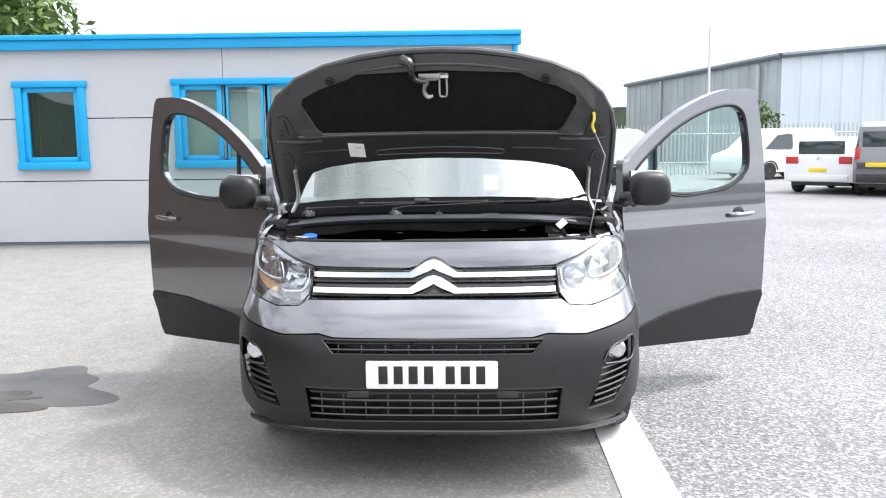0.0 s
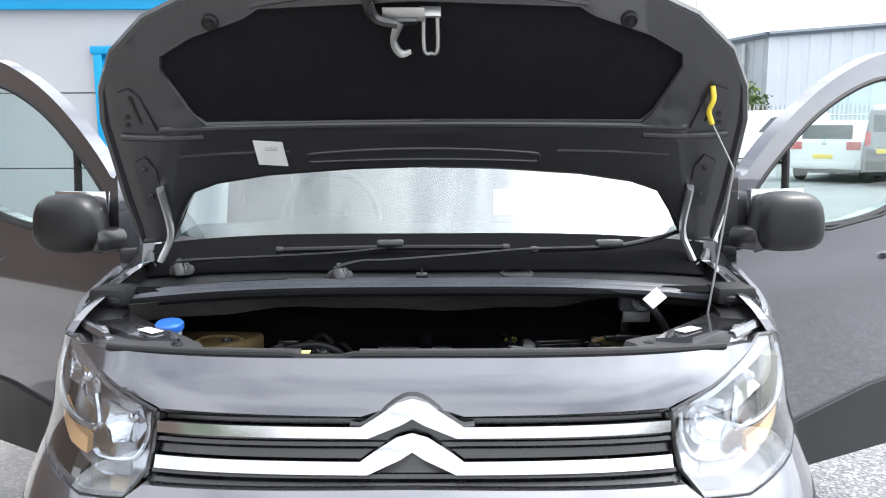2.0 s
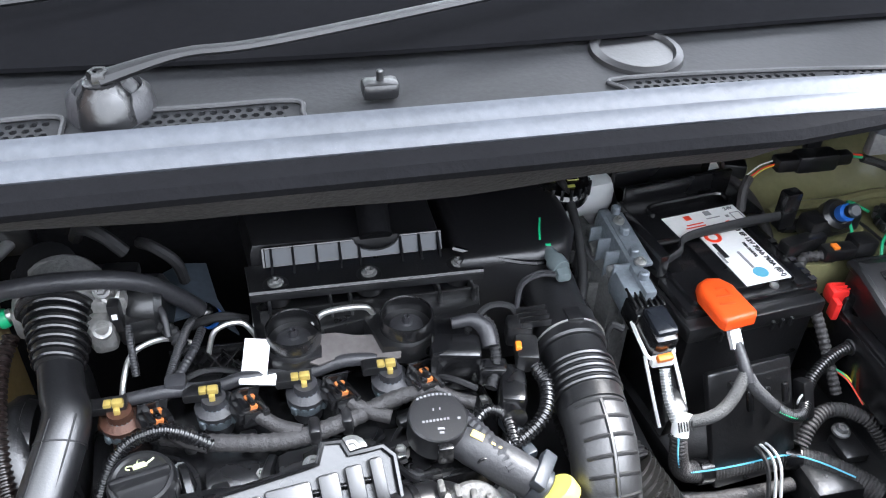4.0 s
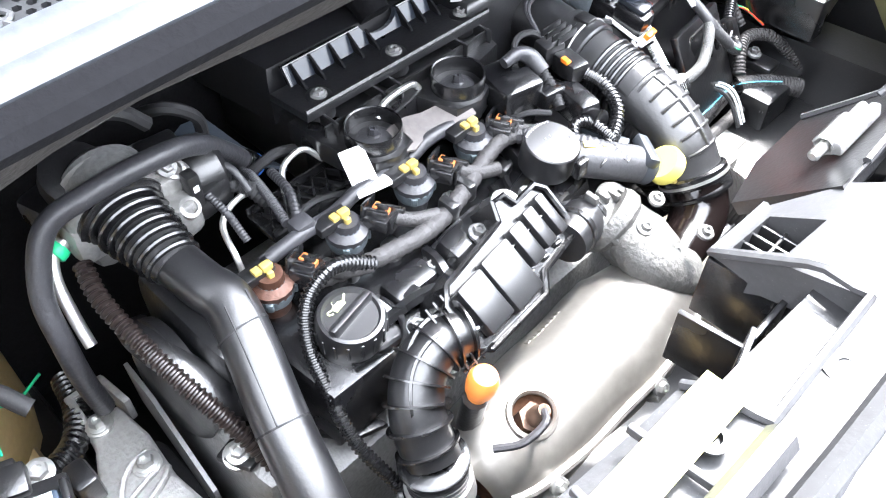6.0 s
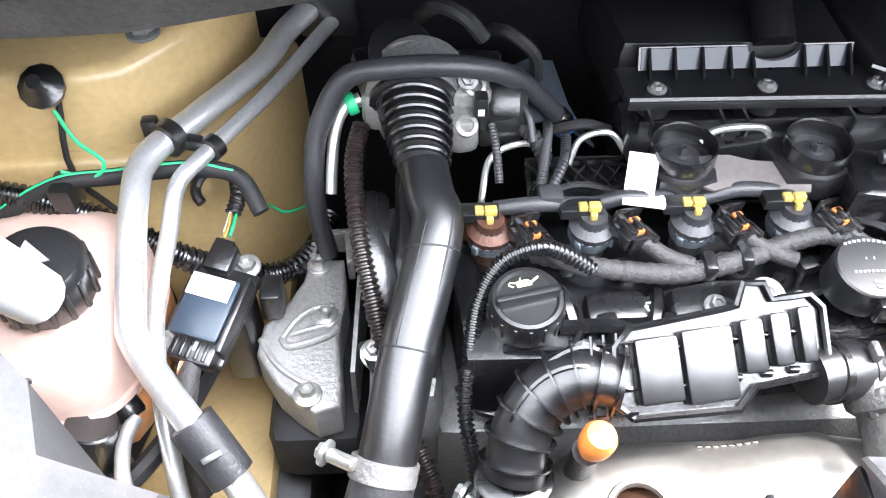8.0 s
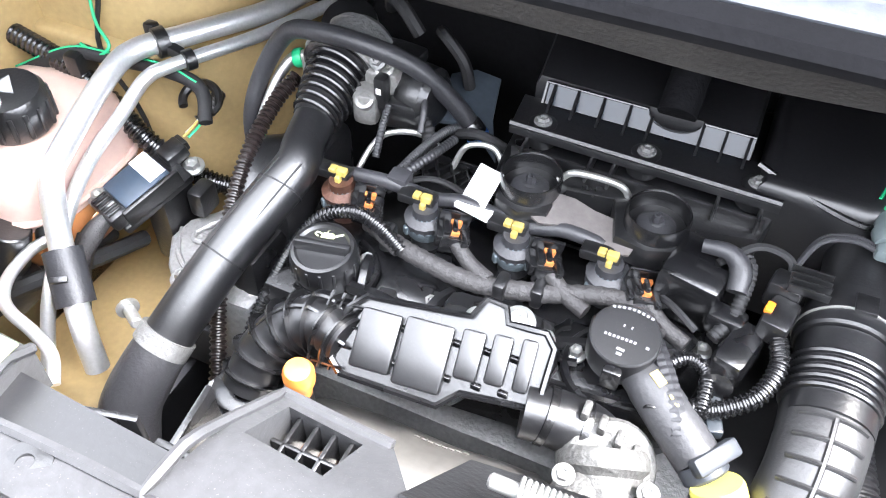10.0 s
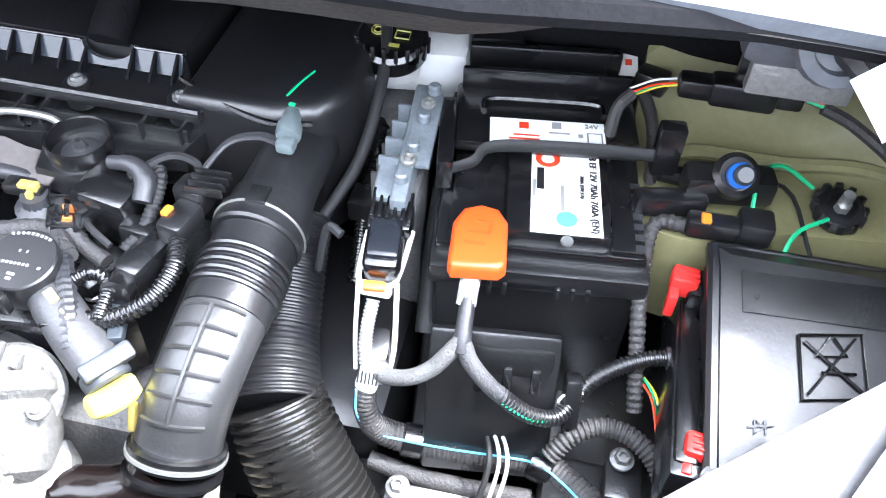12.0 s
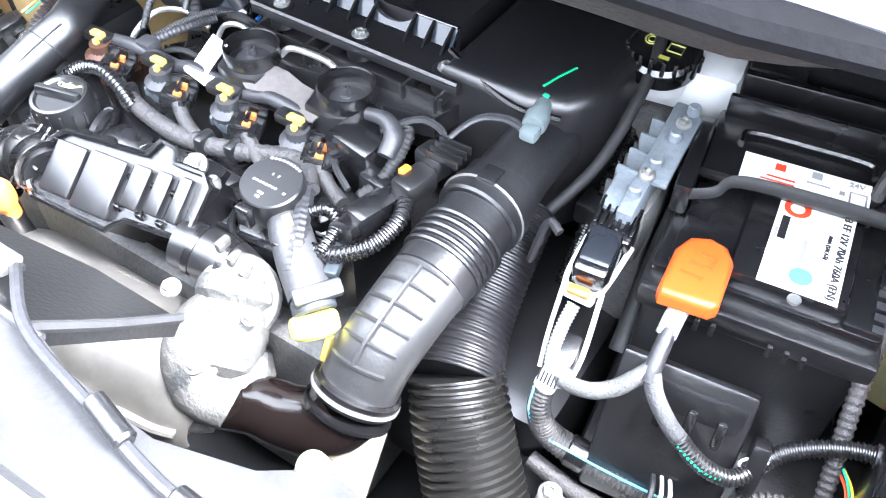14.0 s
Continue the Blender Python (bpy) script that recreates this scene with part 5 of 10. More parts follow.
    for k in range(4):
        part("slot_rib", box((-0.098 + 0.010 * k, 0.372, 0.935), (0.0025, 0.032, 0.02), 0.0008), "plastic", c)
    part("slot_rib", box((-0.084, 0.372, 0.935), (0.042, 0.0025, 0.02), 0.0008), "plastic", c)
    part("latch", box((0.045, 0.384, 0.956), (0.06, 0.008, 0.010), 0.002, (-20, 0, 0)), "alu", c, "steel bonnet latch plate")
    part("latch_spring", tube([(0.015 + 0.0004 * k, 0.392 + 0.007 * math.cos(0.9 * k), 0.954 + 0.007 * math.sin(0.9 * k)) for k in range(90)], 0.0013, 5, 1), "steel", c, "coil spring")
    part("latch_rod", cyl((0.0, 0.392, 0.954), (0.075, 0.392, 0.954), 0.004), "steel", c)
    part("release_cable", tube([(0.085, 0.388, 0.960), (0.105, 0.378, 0.978), (0.14, 0.358, 0.982), (0.20, 0.345, 0.990), (0.26, 0.335, 0.993), (0.33, 0.338, 0.99)], 0.003, 8, 6), "hose", c, "grey latch release cable")
    parts("cable_sleeve", [cyl((0.20, 0.347, 0.9945), (0.225, 0.341, 0.993), 0.005), cyl((0.255, 0.336, 0.993), (0.28, 0.335, 0.993), 0.005)], "plastic", c)
    for x, y in ((-0.52, 0.41), (0.50, 0.41), (0.03, 0.325), (-0.17, 0.30), (0.30, 0.35)):
        part("clip", lathe([(0.012, 0), (0.011, 0.004), (0.004, 0.005), (0.003, 0.002)], (x, y, 0.986)), "plastic", c)
    part("cap", lathe([(0.0075, 0), (0.0078, 0.004), (0.0062, 0.009), (0.0045, 0.011)], (0.276, 0.383, 0.955)), mat("pale_yellow_cap_plastic", (0.36, 0.35, 0.24), 0.45, 0, 0.1, 30, 200, 0.05), c, "pale plastic cap")
    part("front_wall", sheet([(-0.62, 0.45), (0.62, 0.45), (0.62, 0.97), (-0.62, 0.97)], lambda x, z: Vector((x, 0.335 + 0.5 * abs(x) ** 3, z)), lambda x, z: Vector((x, 0.30 + 0.5 * abs(x) ** 3, z)), (), 0.12), "matte", c)
    # side covers on the inner wings; body paint stands in for sunlight on black plastic
    for s in (1, -1):
        o = [(s * x, y) for x, y in ((0.52, 0.43), (0.60, 0.43), (0.72, 0.53), (0.80, 0.62), (0.81, 0.70), (0.765, 0.725), (0.71, 0.655), (0.63, 0.565), (0.56, 0.49))]
        k = slab(o, 0, 0.03, "paint", "side_cover", van, "inner-wing cover in body paint, light as if sunlit", (), 0.04, lambda x, y: 0.994 + 0.02 * (abs(x) - 0.6))
        part("wing_stop", lathe([(0.012, 0), (0.012, 0.03), (0.026, 0.034), (0.026, 0.044), (0.02, 0.048)], (s * 0.757, 0.675, 0.99)), "rubber", k, "black rubber bonnet stop")
        part("cover_label", box((s * 0.605, 0.485, 0.998), (0.06, 0.03, 0.001), 0, (0, 0, s * 38)), "paper", k, "white sticker with small print")
        part("label_print", join(*[box((s * (0.605 - 0.004 + 0.004 * j), 0.485 + 0.004 - 0.003 * j, 0.9988), (0.05, 0.002, 0.0006), 0, (0, 0, s * 38)) for j in range(3)]), "text_grey", k)
        part("shoulder", sheet([(0.48, 0.985), (0.62, 1.03), (0.95, 1.07), (1.12, 1.06), (1.12, 0.90), (0.60, 0.90)], lambda y, z: Vector((s * (0.84 - 0.30 * max(0, 0.62 - y)), y, z - 0.015)), lambda y, z: Vector((s * (0.72 - 0.3 * max(0, 0.62 - y)), y, z - 0.03)), (), 0.07), "matte", van)
        part("end_block", box((s * 0.77, 0.70, 1.035), (0.10, 0.085, 0.045), 0.012, (0, 0, s * 6)), "rubber", van)
        part("wing_wire", tube([(s * 0.77, 0.58, 0.985), (s * 0.82, 0.66, 0.99), (s * 0.80, 0.62, 1.0), (s * 0.835, 0.60, 0.99)], 0.006, 6, 5), "rubber", van)
        part("inner_wing_edge", tube([(s * 0.70, 0.475, 0.985), (s * 0.80, 0.57, 1.0), (s * 0.845, 0.70, 1.02), (s * 0.86, 0.95, 1.055)], 0.012, 6, 5), "paint", van)


build_crossmember()


def build_scuttle():
    # seal rail across the back of the bay, of a wide and a narrow bead
    def rail(x, dy, dz):
        return Vector((x, 0.688 + 0.012 * x + 0.02 * (x / 0.74) ** 2 + 0.06 * max(0, abs(x) - 0.6) + dy, 1.062 - 0.035 * (abs(x) / 0.74) ** 3 + dz))
    prof = [(-0.018, -0.012), (-0.021, -0.002), (-0.014, 0.005), (-0.006, 0.007), (-0.002, 0.003), (0.002, 0.006), (0.008, 0.012), (0.015, 0.013), (0.020, 0.007), (0.021, -0.006), (0.0, -0.02)]
    xs = [float(x) for x in np.linspace(-0.76, 0.76, 48)]
    vs = [rail(x, *q) for x in xs for q in prof]
    n = len(prof)
    fs = [(i * n + k, i * n + (k + 1) % n, (i + 1) * n + (k + 1) % n, (i + 1) * n + k) for i in range(len(xs) - 1) for k in range(n)]
    fs += [tuple(range(n)), tuple((len(xs) - 1) * n + k for k in range(n))]
    part("bonnet_seal", (vs, fs), "greyrubber", van, "grey rubber bonnet seal with two beads")

    lip = [(-0.040, -0.022), (-0.044, -0.014), (-0.040, -0.006), (-0.024, -0.002), (-0.019, -0.006), (-0.019, -0.022)]
    n = len(lip)
    vs = [rail(x, q[0] + 0.026 * min(1, max(0, (x - 0.34) / 0.16)), q[1]) for x in xs for q in lip]
    fs = [(i * n + k, i * n + (k + 1) % n, (i + 1) * n + (k + 1) % n, (i + 1) * n + k) for i in range(len(xs) - 1) for k in range(n)]
    fs += [tuple(range(n)), tuple((len(xs) - 1) * n + k for k in range(n))]
    part("seal_lip", (vs, fs), "foam", van, "dark lip of the insulation pad before the seal")

    def flap(u, v):
        x = u
        wave = 0.012 * math.sin(9 * x + 1.0) + 0.006 * math.sin(23 * x)
        return Vector((x, 0.652 + 0.012 * x + 0.012 * (x / 0.74) ** 2 + 0.022 * min(1, max(0, (x - 0.34) / 0.16)) + (0.036 + 0.02 * x) * v + 0.004 * math.sin(17 * x) * v, 1.046 - 0.03 * (abs(x) / 0.74) ** 3 - v * (0.044 - 0.020 * min(1, max(0, (x - 0.34) / 0.16)) + 0.5 * wave)))
    part("insulation_flap", sheet([(-0.72, 0), (0.72, 0), (0.72, 1), (-0.72, 1)], flap, lambda u, v: flap(u, v) + Vector((0, 0.014, 0.002)), (), 0.06), mat("grey_brown_insulation", (0.038, 0.036, 0.034), 0.75, 0, 0.4, 14, 200, 0.7, spec=0.12), van, "dusty grey-brown insulation pad hanging under the seal")

    def wall(x, z):
        return Vector((x, 0.955 - 0.26 * max(0, (z - 0.90) / 0.14) ** 1.5 + 0.012 * math.sin(7 * x) * math.sin(9 * z), z))
    fw = part("firewall_liner", sheet([(-0.72, 0.30), (0.72, 0.30), (0.72, 1.04), (-0.72, 1.04)], wall, lambda x, z: wall(x, z) + Vector((0, 0.02, 0.012)), (), 0.06), "foam", van, "black padded firewall liner")
    for x, z in ((-0.20, 0.975), (0.215, 0.985), (0.40, 0.985)):
        part("staple", box(wall(x, z) + Vector((0, -0.006, 0)), (0.03, 0.003, 0.004), 0.0008), "steel", fw, "bright steel staple")
    # scuttle panel with grilles
    def sc(x, y):
        return Vector((x, y, 1.062 - 0.035 * (abs(x) / 0.74) ** 3 + 0.07 * (y - 0.70) - 0.10 * max(0, y - 1.0)))
    vents = []
    for a, b in ((-0.60, -0.48), (-0.46, -0.35), (-0.335, -0.255), (-0.195, -0.075), (0.22, 0.40), (0.42, 0.62)):
        nx = max(4, int((b - a) / 0.0088))
        for i in range(nx):
            for j in range(4):
                cx, cy, r = a + (b - a) * (i + 0.25 + 0.5 * (j % 2)) / nx, 0.7125 + 0.0078 * j + 0.022 * (a / 0.74) ** 2, 0.0032
                vents.append([(cx + r * math.cos(q), cy + r * math.sin(q)) for q in np.linspace(0, 2 * math.pi, 6, endpoint=False)])
    o = [(-0.74, 0.705), (-0.3, 0.695), (0.3, 0.695), (0.74, 0.705), (0.78, 0.95), (0.76, 1.22), (0.45, 1.10), (0, 1.04), (-0.45, 1.10), (-0.76, 1.22), (-0.78, 0.95)]
    s = part("scuttle_panel", sheet(o, sc, lambda x, y: sc(x, y) - Vector((0, 0, 0.006)), vents, 0.05), mat("weathered_scuttle_plastic", (0.016, 0.0165, 0.018), 0.55, 0, 0.4, 8, 200, 0.12, spec=0.3), van, "grey-black plastic scuttle panel with perforated grilles")
    for a, b in ((-0.60, -0.35), (-0.34, -0.25), (-0.20, -0.07), (0.215, 0.62)):
        lift = Vector((0, 0, 0.002))
        k = 0.022 * (a / 0.74) ** 2
        part("grille_edge", tube([sc(a, 0.707 + k) + lift, sc((a + b) / 2, 0.706 + k) + lift, sc(b, 0.707 + k) + lift, sc(b + 0.006, 0.724 + k) + lift, sc(b, 0.742 + k) + lift, sc((a + b) / 2, 0.743 + k) + lift, sc(a, 0.742 + k) + lift, sc(a - 0.006, 0.724 + k) + lift, sc(a, 0.707 + k) + lift], 0.0022, 6, 5), "dusty", s)
    part("round_cover", lathe([(0.045, 0), (0.043, 0.008), (0.036, 0.010), (0.034, 0.006), (0.002, 0.006)], sc(0.245, 0.79) - Vector((0, 0, 0.003)), (0, -0.1, 1), 28), "matte", s)
    part("washer_jet", join(box(sc(0.0, 0.74) + Vector((0, 0, 0.01)), (0.03, 0.02, 0.014), 0.004), cyl(sc(0.0, 0.74) + Vector((0, 0, 0.01)), sc(0.0, 0.74) + Vector((0, 0, 0.026)), 0.003)), "plastic", s)
    for sx in (1, -1):
        part("cowl_end", tube([(sx * 0.77, 0.98, 1.04), (sx * 0.82, 1.08, 1.05), (sx * 0.86, 1.20, 1.06)], [0.02, 0.018, 0.014], 8, 4), "plastic", van)
    # wipers
    def wiper(pivot, arm, blade, block):
        w = thing("wiper", "black windscreen wiper lying on the glass", "wiper", "windscreen wipers", at=pivot)
        pv = part("pivot", join(lathe([(0.022, -0.02), (0.020, 0.0), (0.015, 0.006), (0.013, 0.012)], pivot), bolt(Vector(pivot) + Vector((0, 0, 0.012)), (0, 0, 1), 0.009, 0.01)), "satin", w)
        part("boot", lathe([(0.034, -0.022), (0.032, -0.006), (0.026, 0.0), (0.024, -0.004), (0.017, 0.006)], Vector(pivot) + Vector((0.0, 0.02, 0)), (0, 0, 1), 28), "hose", w, "rubber boot round the pivot")
        part("arm", tube(arm, [0.010] + [0.0062] * (len(arm) - 1), 8, 6, flat=0.6), "bumperplastic", w)
        part("blade", tube(blade, 0.0068, 8, 5, flat=1.1), "bumperplastic", w, "black aero wiper blade")
        part("blade_clip", box(block, (0.075, 0.03, 0.022), 0.006, (0, 0, 6)), "plastic", w)
        for p in (blade[0], blade[-1]):
            part("end_cap", box(p, (0.022, 0.02, 0.018), 0.005), "plastic", w)
    wiper((-0.21, 0.735, 1.085), [(-0.21, 0.735, 1.10), (-0.15, 0.745, 1.112), (-0.083, 0.758, 1.112), (0.10, 0.82, 1.115), (0.267, 0.875, 1.12), (0.42, 0.915, 1.118), (0.505, 0.940, 1.116)],
          [(0.30, 0.890, 1.116), (0.51, 0.948, 1.114), (0.66, 1.040, 1.125), (0.76, 1.115, 1.14)], (0.512, 0.945, 1.124))
    wiper((-0.655, 0.85, 1.08), [(-0.655, 0.85, 1.095), (-0.56, 0.855, 1.10), (-0.331, 0.885, 1.105), (-0.20, 0.92, 1.108), (-0.10, 0.965, 1.112)],
          [(-0.40, 0.925, 1.112), (-0.10, 0.965, 1.112), (0.225, 0.930, 1.117)], (-0.097, 0.97, 1.122))


build_scuttle()


def build_walls():
    # tan inner wing with its strut tower
    hi = [(-0.74, 0.79), (-0.585, 0.79), (-0.545, 0.802), (-0.49, 0.87), (-0.462, 0.93), (-0.46, 1.0), (-0.74, 1.0)]
    lo = [(-0.74, 0.772), (-0.56, 0.775), (-0.505, 0.80), (-0.44, 0.885), (-0.425, 0.94), (-0.42, 1.0), (-0.74, 1.0)]
    t = part("inner_wing", join(prism(hi, 0.52, 0.014, pose(0, 0, 0.352), 3), prism(lo, 0.44, 0.012, pose(0, 0, 0.352), 3)), "tan", van, "tan primer-painted inner wing and strut tower")
    part("tower_bolt", bolt((-0.535, 0.845, 0.876), (0, 0, 1), 0.010, 0.009), "alu", t)
    part("tower_ring", tube([(-0.56 + 0.06 * math.cos(a), 0.865 + 0.04 * math.sin(a), 0.873) for a in np.linspace(0.3, 3.4, 14)], 0.006, 6, 1), "tan", t)
    part("body_seam", tube([(-0.60, 0.789, 0.85), (-0.605, 0.771, 0.78), (-0.57, 0.772, 0.70), (-0.56, 0.772, 0.5)], 0.003, 5, 4), "rubber", t)
    part("side_wall", sheet([(0.44, 0.35), (0.80, 0.35), (0.80, 0.86), (0.44, 0.94)], lambda y, z: Vector((-0.70, y, z)), lambda y, z: Vector((-0.74, y, z)), (), 0.1), "tan", van)
    part("floor_rail", box((-0.52, 0.62, 0.52), (0.14, 0.55, 0.06), 0.012), "tan", van)
    # olive inner wing
    def top(x, y):
        return Vector((x, y, 0.80 + 0.065 / (1 + math.exp(-(y - 0.885 + 0.05 * math.sin(9 * x)) / 0.008)) + 0.02 * (x - 0.6)))
    o = part("inner_wing", sheet([(0.47, 0.775), (0.52, 0.765), (0.60, 0.79), (0.80, 0.81), (0.80, 1.0), (0.47, 1.0)], top, lambda x, y: Vector((x, y, 0.70)), (), 0.025), "olive", van, "olive primer-painted inner wing and strut tower")
    part("pressed_bead", tube([(0.505, 0.868, 0.803), (0.53, 0.874, 0.806), (0.60, 0.872, 0.808), (0.66, 0.878, 0.81), (0.70, 0.87, 0.81), (0.74, 0.86, 0.81)], 0.007, 8, 6), "olive", o)
    part("wing_side", sheet([(0.42, 0.35), (0.99, 0.35), (0.99, 0.79), (0.80, 0.79), (0.77, 0.69), (0.42, 0.69)], lambda y, z: Vector((0.53 + 0.10 * max(0, 0.62 - y), y, z)), lambda y, z: Vector((0.60 + 0.1 * max(0, 0.62 - y), y, z)), (), 0.09), "matte", o)
    part("side_wall", sheet([(0.44, 0.35), (1.0, 0.35), (1.0, 0.98), (0.44, 0.95)], lambda y, z: Vector((0.76, y, z)), lambda y, z: Vector((0.79, y, z)), (), 0.12), "olive", van)
    part("body_seam", tube([(0.485, 0.78, 0.795), (0.53, 0.83, 0.803), (0.60, 0.845, 0.804), (0.615, 0.76, 0.803)], 0.002, 5, 5), "rubber", o)
    part("bay_floor", box((0, 0.66, 0.36), (1.5, 0.75, 0.03), 0.005), "matte", van)
    for s in (-1, 1):
        part("chassis_rail", box((s * 0.46, 0.70, 0.46), (0.09, 0.62, 0.14), 0.012), "matte", van)


build_walls()

# ---- fittings on the walls ----
def wire_bundle(name, pts, colours, r=0.0018, parent=None):
    for k, c in enumerate(colours):
        off = Vector((0.003 * math.cos(2.1 * k), 0.003 * math.sin(2.1 * k), 0.0025 * math.sin(1.3 * k)))
        part(name, tube([Vector(p) + off for p in pts], r, 5, 5), c, parent)


def build_right_fittings():
    # clip-on blue valve
    v = thing("wall_bracket", "black plastic bracket with a blue plug on the olive wing", "bracket", at=(0.547, 0.80, 0.81))
    part("bracket", join(box((0.545, 0.812, 0.825), (0.075, 0.028, 0.028), 0.006, (0, 0, 8)), box((0.50, 0.79, 0.815), (0.06, 0.018, 0.02), 0.004, (0, 0, 12)), lathe([(0.019, 0), (0.019, 0.012), (0.014, 0.016)], (0.547, 0.812, 0.832), (0, -0.6, 0.8))), "plastic", v)
    part("plug", lathe([(0.0095, 0), (0.0105, 0.004), (0.0105, 0.012), (0.008, 0.015)], (0.547, 0.800, 0.845), (0, -0.75, 0.66)), "blue", v, "bright blue plastic plug")
    part("plug_tip", join(lathe([(0.008, 0), (0.0085, 0.008), (0.006, 0.010)], (0.547, 0.788, 0.856), (0, -0.75, 0.66))), "bluegrey", v)
    # earth studs with yellow-green wires
    for k, (x, y) in enumerate(((0.640, 0.818), (0.716, 0.828))):
        e = thing("earth_stud", "black earth point with a steel stud and green wires", "earth point", "earth points", at=(x, y, 0.80))
        part("base", lathe([(0.020, 0), (0.021, 0.007), (0.018, 0.012), (0.013, 0.013), (0.012, 0.007)], (x, y, 0.806), (0, -0.25, 1), 28), "plastic", e)
        parts("tooth", [box((x + 0.0205 * math.cos(0.5236 * q), y + 0.0205 * math.sin(0.5236 * q), 0.813 + 0.005 * math.sin(0.5236 * q)), (0.005, 0.006, 0.009), 0.001, (0, 0, 30 * q)) for q in range(12)], "plastic", e)
        part("stud", join(lathe([(0.005, 0), (0.005, 0.024)], (x, y, 0.81), (0, -0.25, 1), 10), lathe([(0.0068, 0), (0.0068, 0.007)], (x, y - 0.003, 0.816), (0, -0.25, 1), 6)), "steel", e)
        if k == 0:
            part("wire", tube([(x - 0.02, y + 0.018, 0.815), (x - 0.05, y + 0.022, 0.83), (x - 0.072, y - 0.005, 0.835), (x - 0.075, y - 0.05, 0.80)], 0.0019, 6, 6), "green", e)
            part("wire", tube([(x - 0.012, y - 0.018, 0.815), (x - 0.04, y - 0.04, 0.81), (x - 0.05, y - 0.07, 0.78)], 0.0019, 6, 6), "green", e)
        else:
            part("wire", tube([(x + 0.02, y - 0.012, 0.812), (x + 0.035, y - 0.06, 0.80), (x + 0.02, y - 0.11, 0.775)], 0.0019, 6, 6), "green", e)
            part("wire", tube([(x - 0.015, y - 0.018, 0.812), (x - 0.03, y - 0.035, 0.81), (x - 0.03, y - 0.06, 0.79)], 0.0019, 6, 6), "brass", e)
    # in-line connector with coloured wires
    c = thing("wiring_connector", "black in-line connector with coloured wires", "connector", at=(0.552, 0.875, 0.866))
    part("body", join(box((0.545, 0.870, 0.876), (0.055, 0.024, 0.024), 0.005), box((0.507, 0.870, 0.876), (0.03, 0.02, 0.018), 0.004), box((0.582, 0.870, 0.876), (0.024, 0.016, 0.016), 0.004), box((0.548, 0.885, 0.901), (0.02, 0.01, 0.05), 0.002)), "plastic", c)
    wire_bundle("wire", [(0.492, 0.870, 0.876), (0.474, 0.867, 0.873), (0.455, 0.860, 0.866)], ["green", "paper", "red", "yellow"], 0.0009, c)
    wire_bundle("wire", [(0.594, 0.870, 0.876), (0.612, 0.867, 0.874)], ["green", "red"], parent=c)
    part("sheath", tube([(0.457, 0.861, 0.866), (0.446, 0.850, 0.853), (0.444, 0.835, 0.811)], 0.0055, 8, 5), "tape", c)
    part("sheath", tube([(0.610, 0.867, 0.874), (0.637, 0.860, 0.866), (0.672, 0.840, 0.851), (0.692, 0.815, 0.841)], 0.0055, 8, 5), "tape", c)
    s = thing("wiring_connector", "small black connector with an orange lock", "connector", at=(0.54, 0.775, 0.80))
    part("body", join(box((0.535, 0.772, 0.812), (0.042, 0.018, 0.018), 0.004), box((0.568, 0.776, 0.815), (0.028, 0.026, 0.022), 0.004)), "plastic", s)
    part("lock", box((0.528, 0.770, 0.8215), (0.008, 0.01, 0.004), 0.001), "orange", s)
    part("sheath", tube([(0.515, 0.770, 0.81), (0.495, 0.775, 0.805), (0.487, 0.76, 0.795), (0.488, 0.71, 0.765), (0.50, 0.66, 0.70)], 0.0068, 10, 6, ribs=(0.006, 0.0010)), "tape", s)
    # grommet, cable and hanging paper tag
    g = thing("firewall_grommet", "grey rubber grommet with a thick cable", "grommet", at=(0.58, 0.76, 0.985))
    part("boot", join(box((0.553, 0.755, 1.005), (0.10, 0.03, 0.06), 0.02, (18, 0, 0)), lathe([(0.028, 0), (0.026, 0.008), (0.018, 0.011), (0.016, 0.004)], (0.558, 0.742, 1.005), (0, -0.9, 0.4))), "greyrubber", g)
    part("plate", box((0.553, 0.770, 0.960), (0.07, 0.012, 0.03), 0.003), "alu", g)
    part("cable", tube([(0.558, 0.745, 1.005), (0.573, 0.725, 1.000), (0.588, 0.720, 0.985), (0.613, 0.735, 0.950), (0.633, 0.760, 0.920)], 0.010, 8, 6), "hose", g)
    tag = thing("paper_tag", "white folded paper tag hanging on a cable", "tag", at=(0.635, 0.70, 0.97))
    m = Matrix.Translation((0.572, 0.660, 1.031)) @ Euler((radians(52), radians(-8), radians(-14))).to_matrix().to_4x4() @ pose(0, 0, 0, 0, 0, 40)
    part("sheet", prism([(-0.023, -0.018), (0.022, -0.019), (0.024, 0.018), (-0.022, 0.019)], 0.0012, 0.0003, m), "paper", tag)
    part("print", join(*[moved(box((-0.004 + 0.002 * j, 0.010 - 0.005 * j, 0.0016), (0.026, 0.001, 0.0004), 0), m) for j in range(4)]), "text_grey", tag)


build_right_fittings()

# ---- engine ----
INJ = [(-0.249, 0.684), (-0.167, 0.685), (-0.084, 0.687), (-0.003, 0.689)]


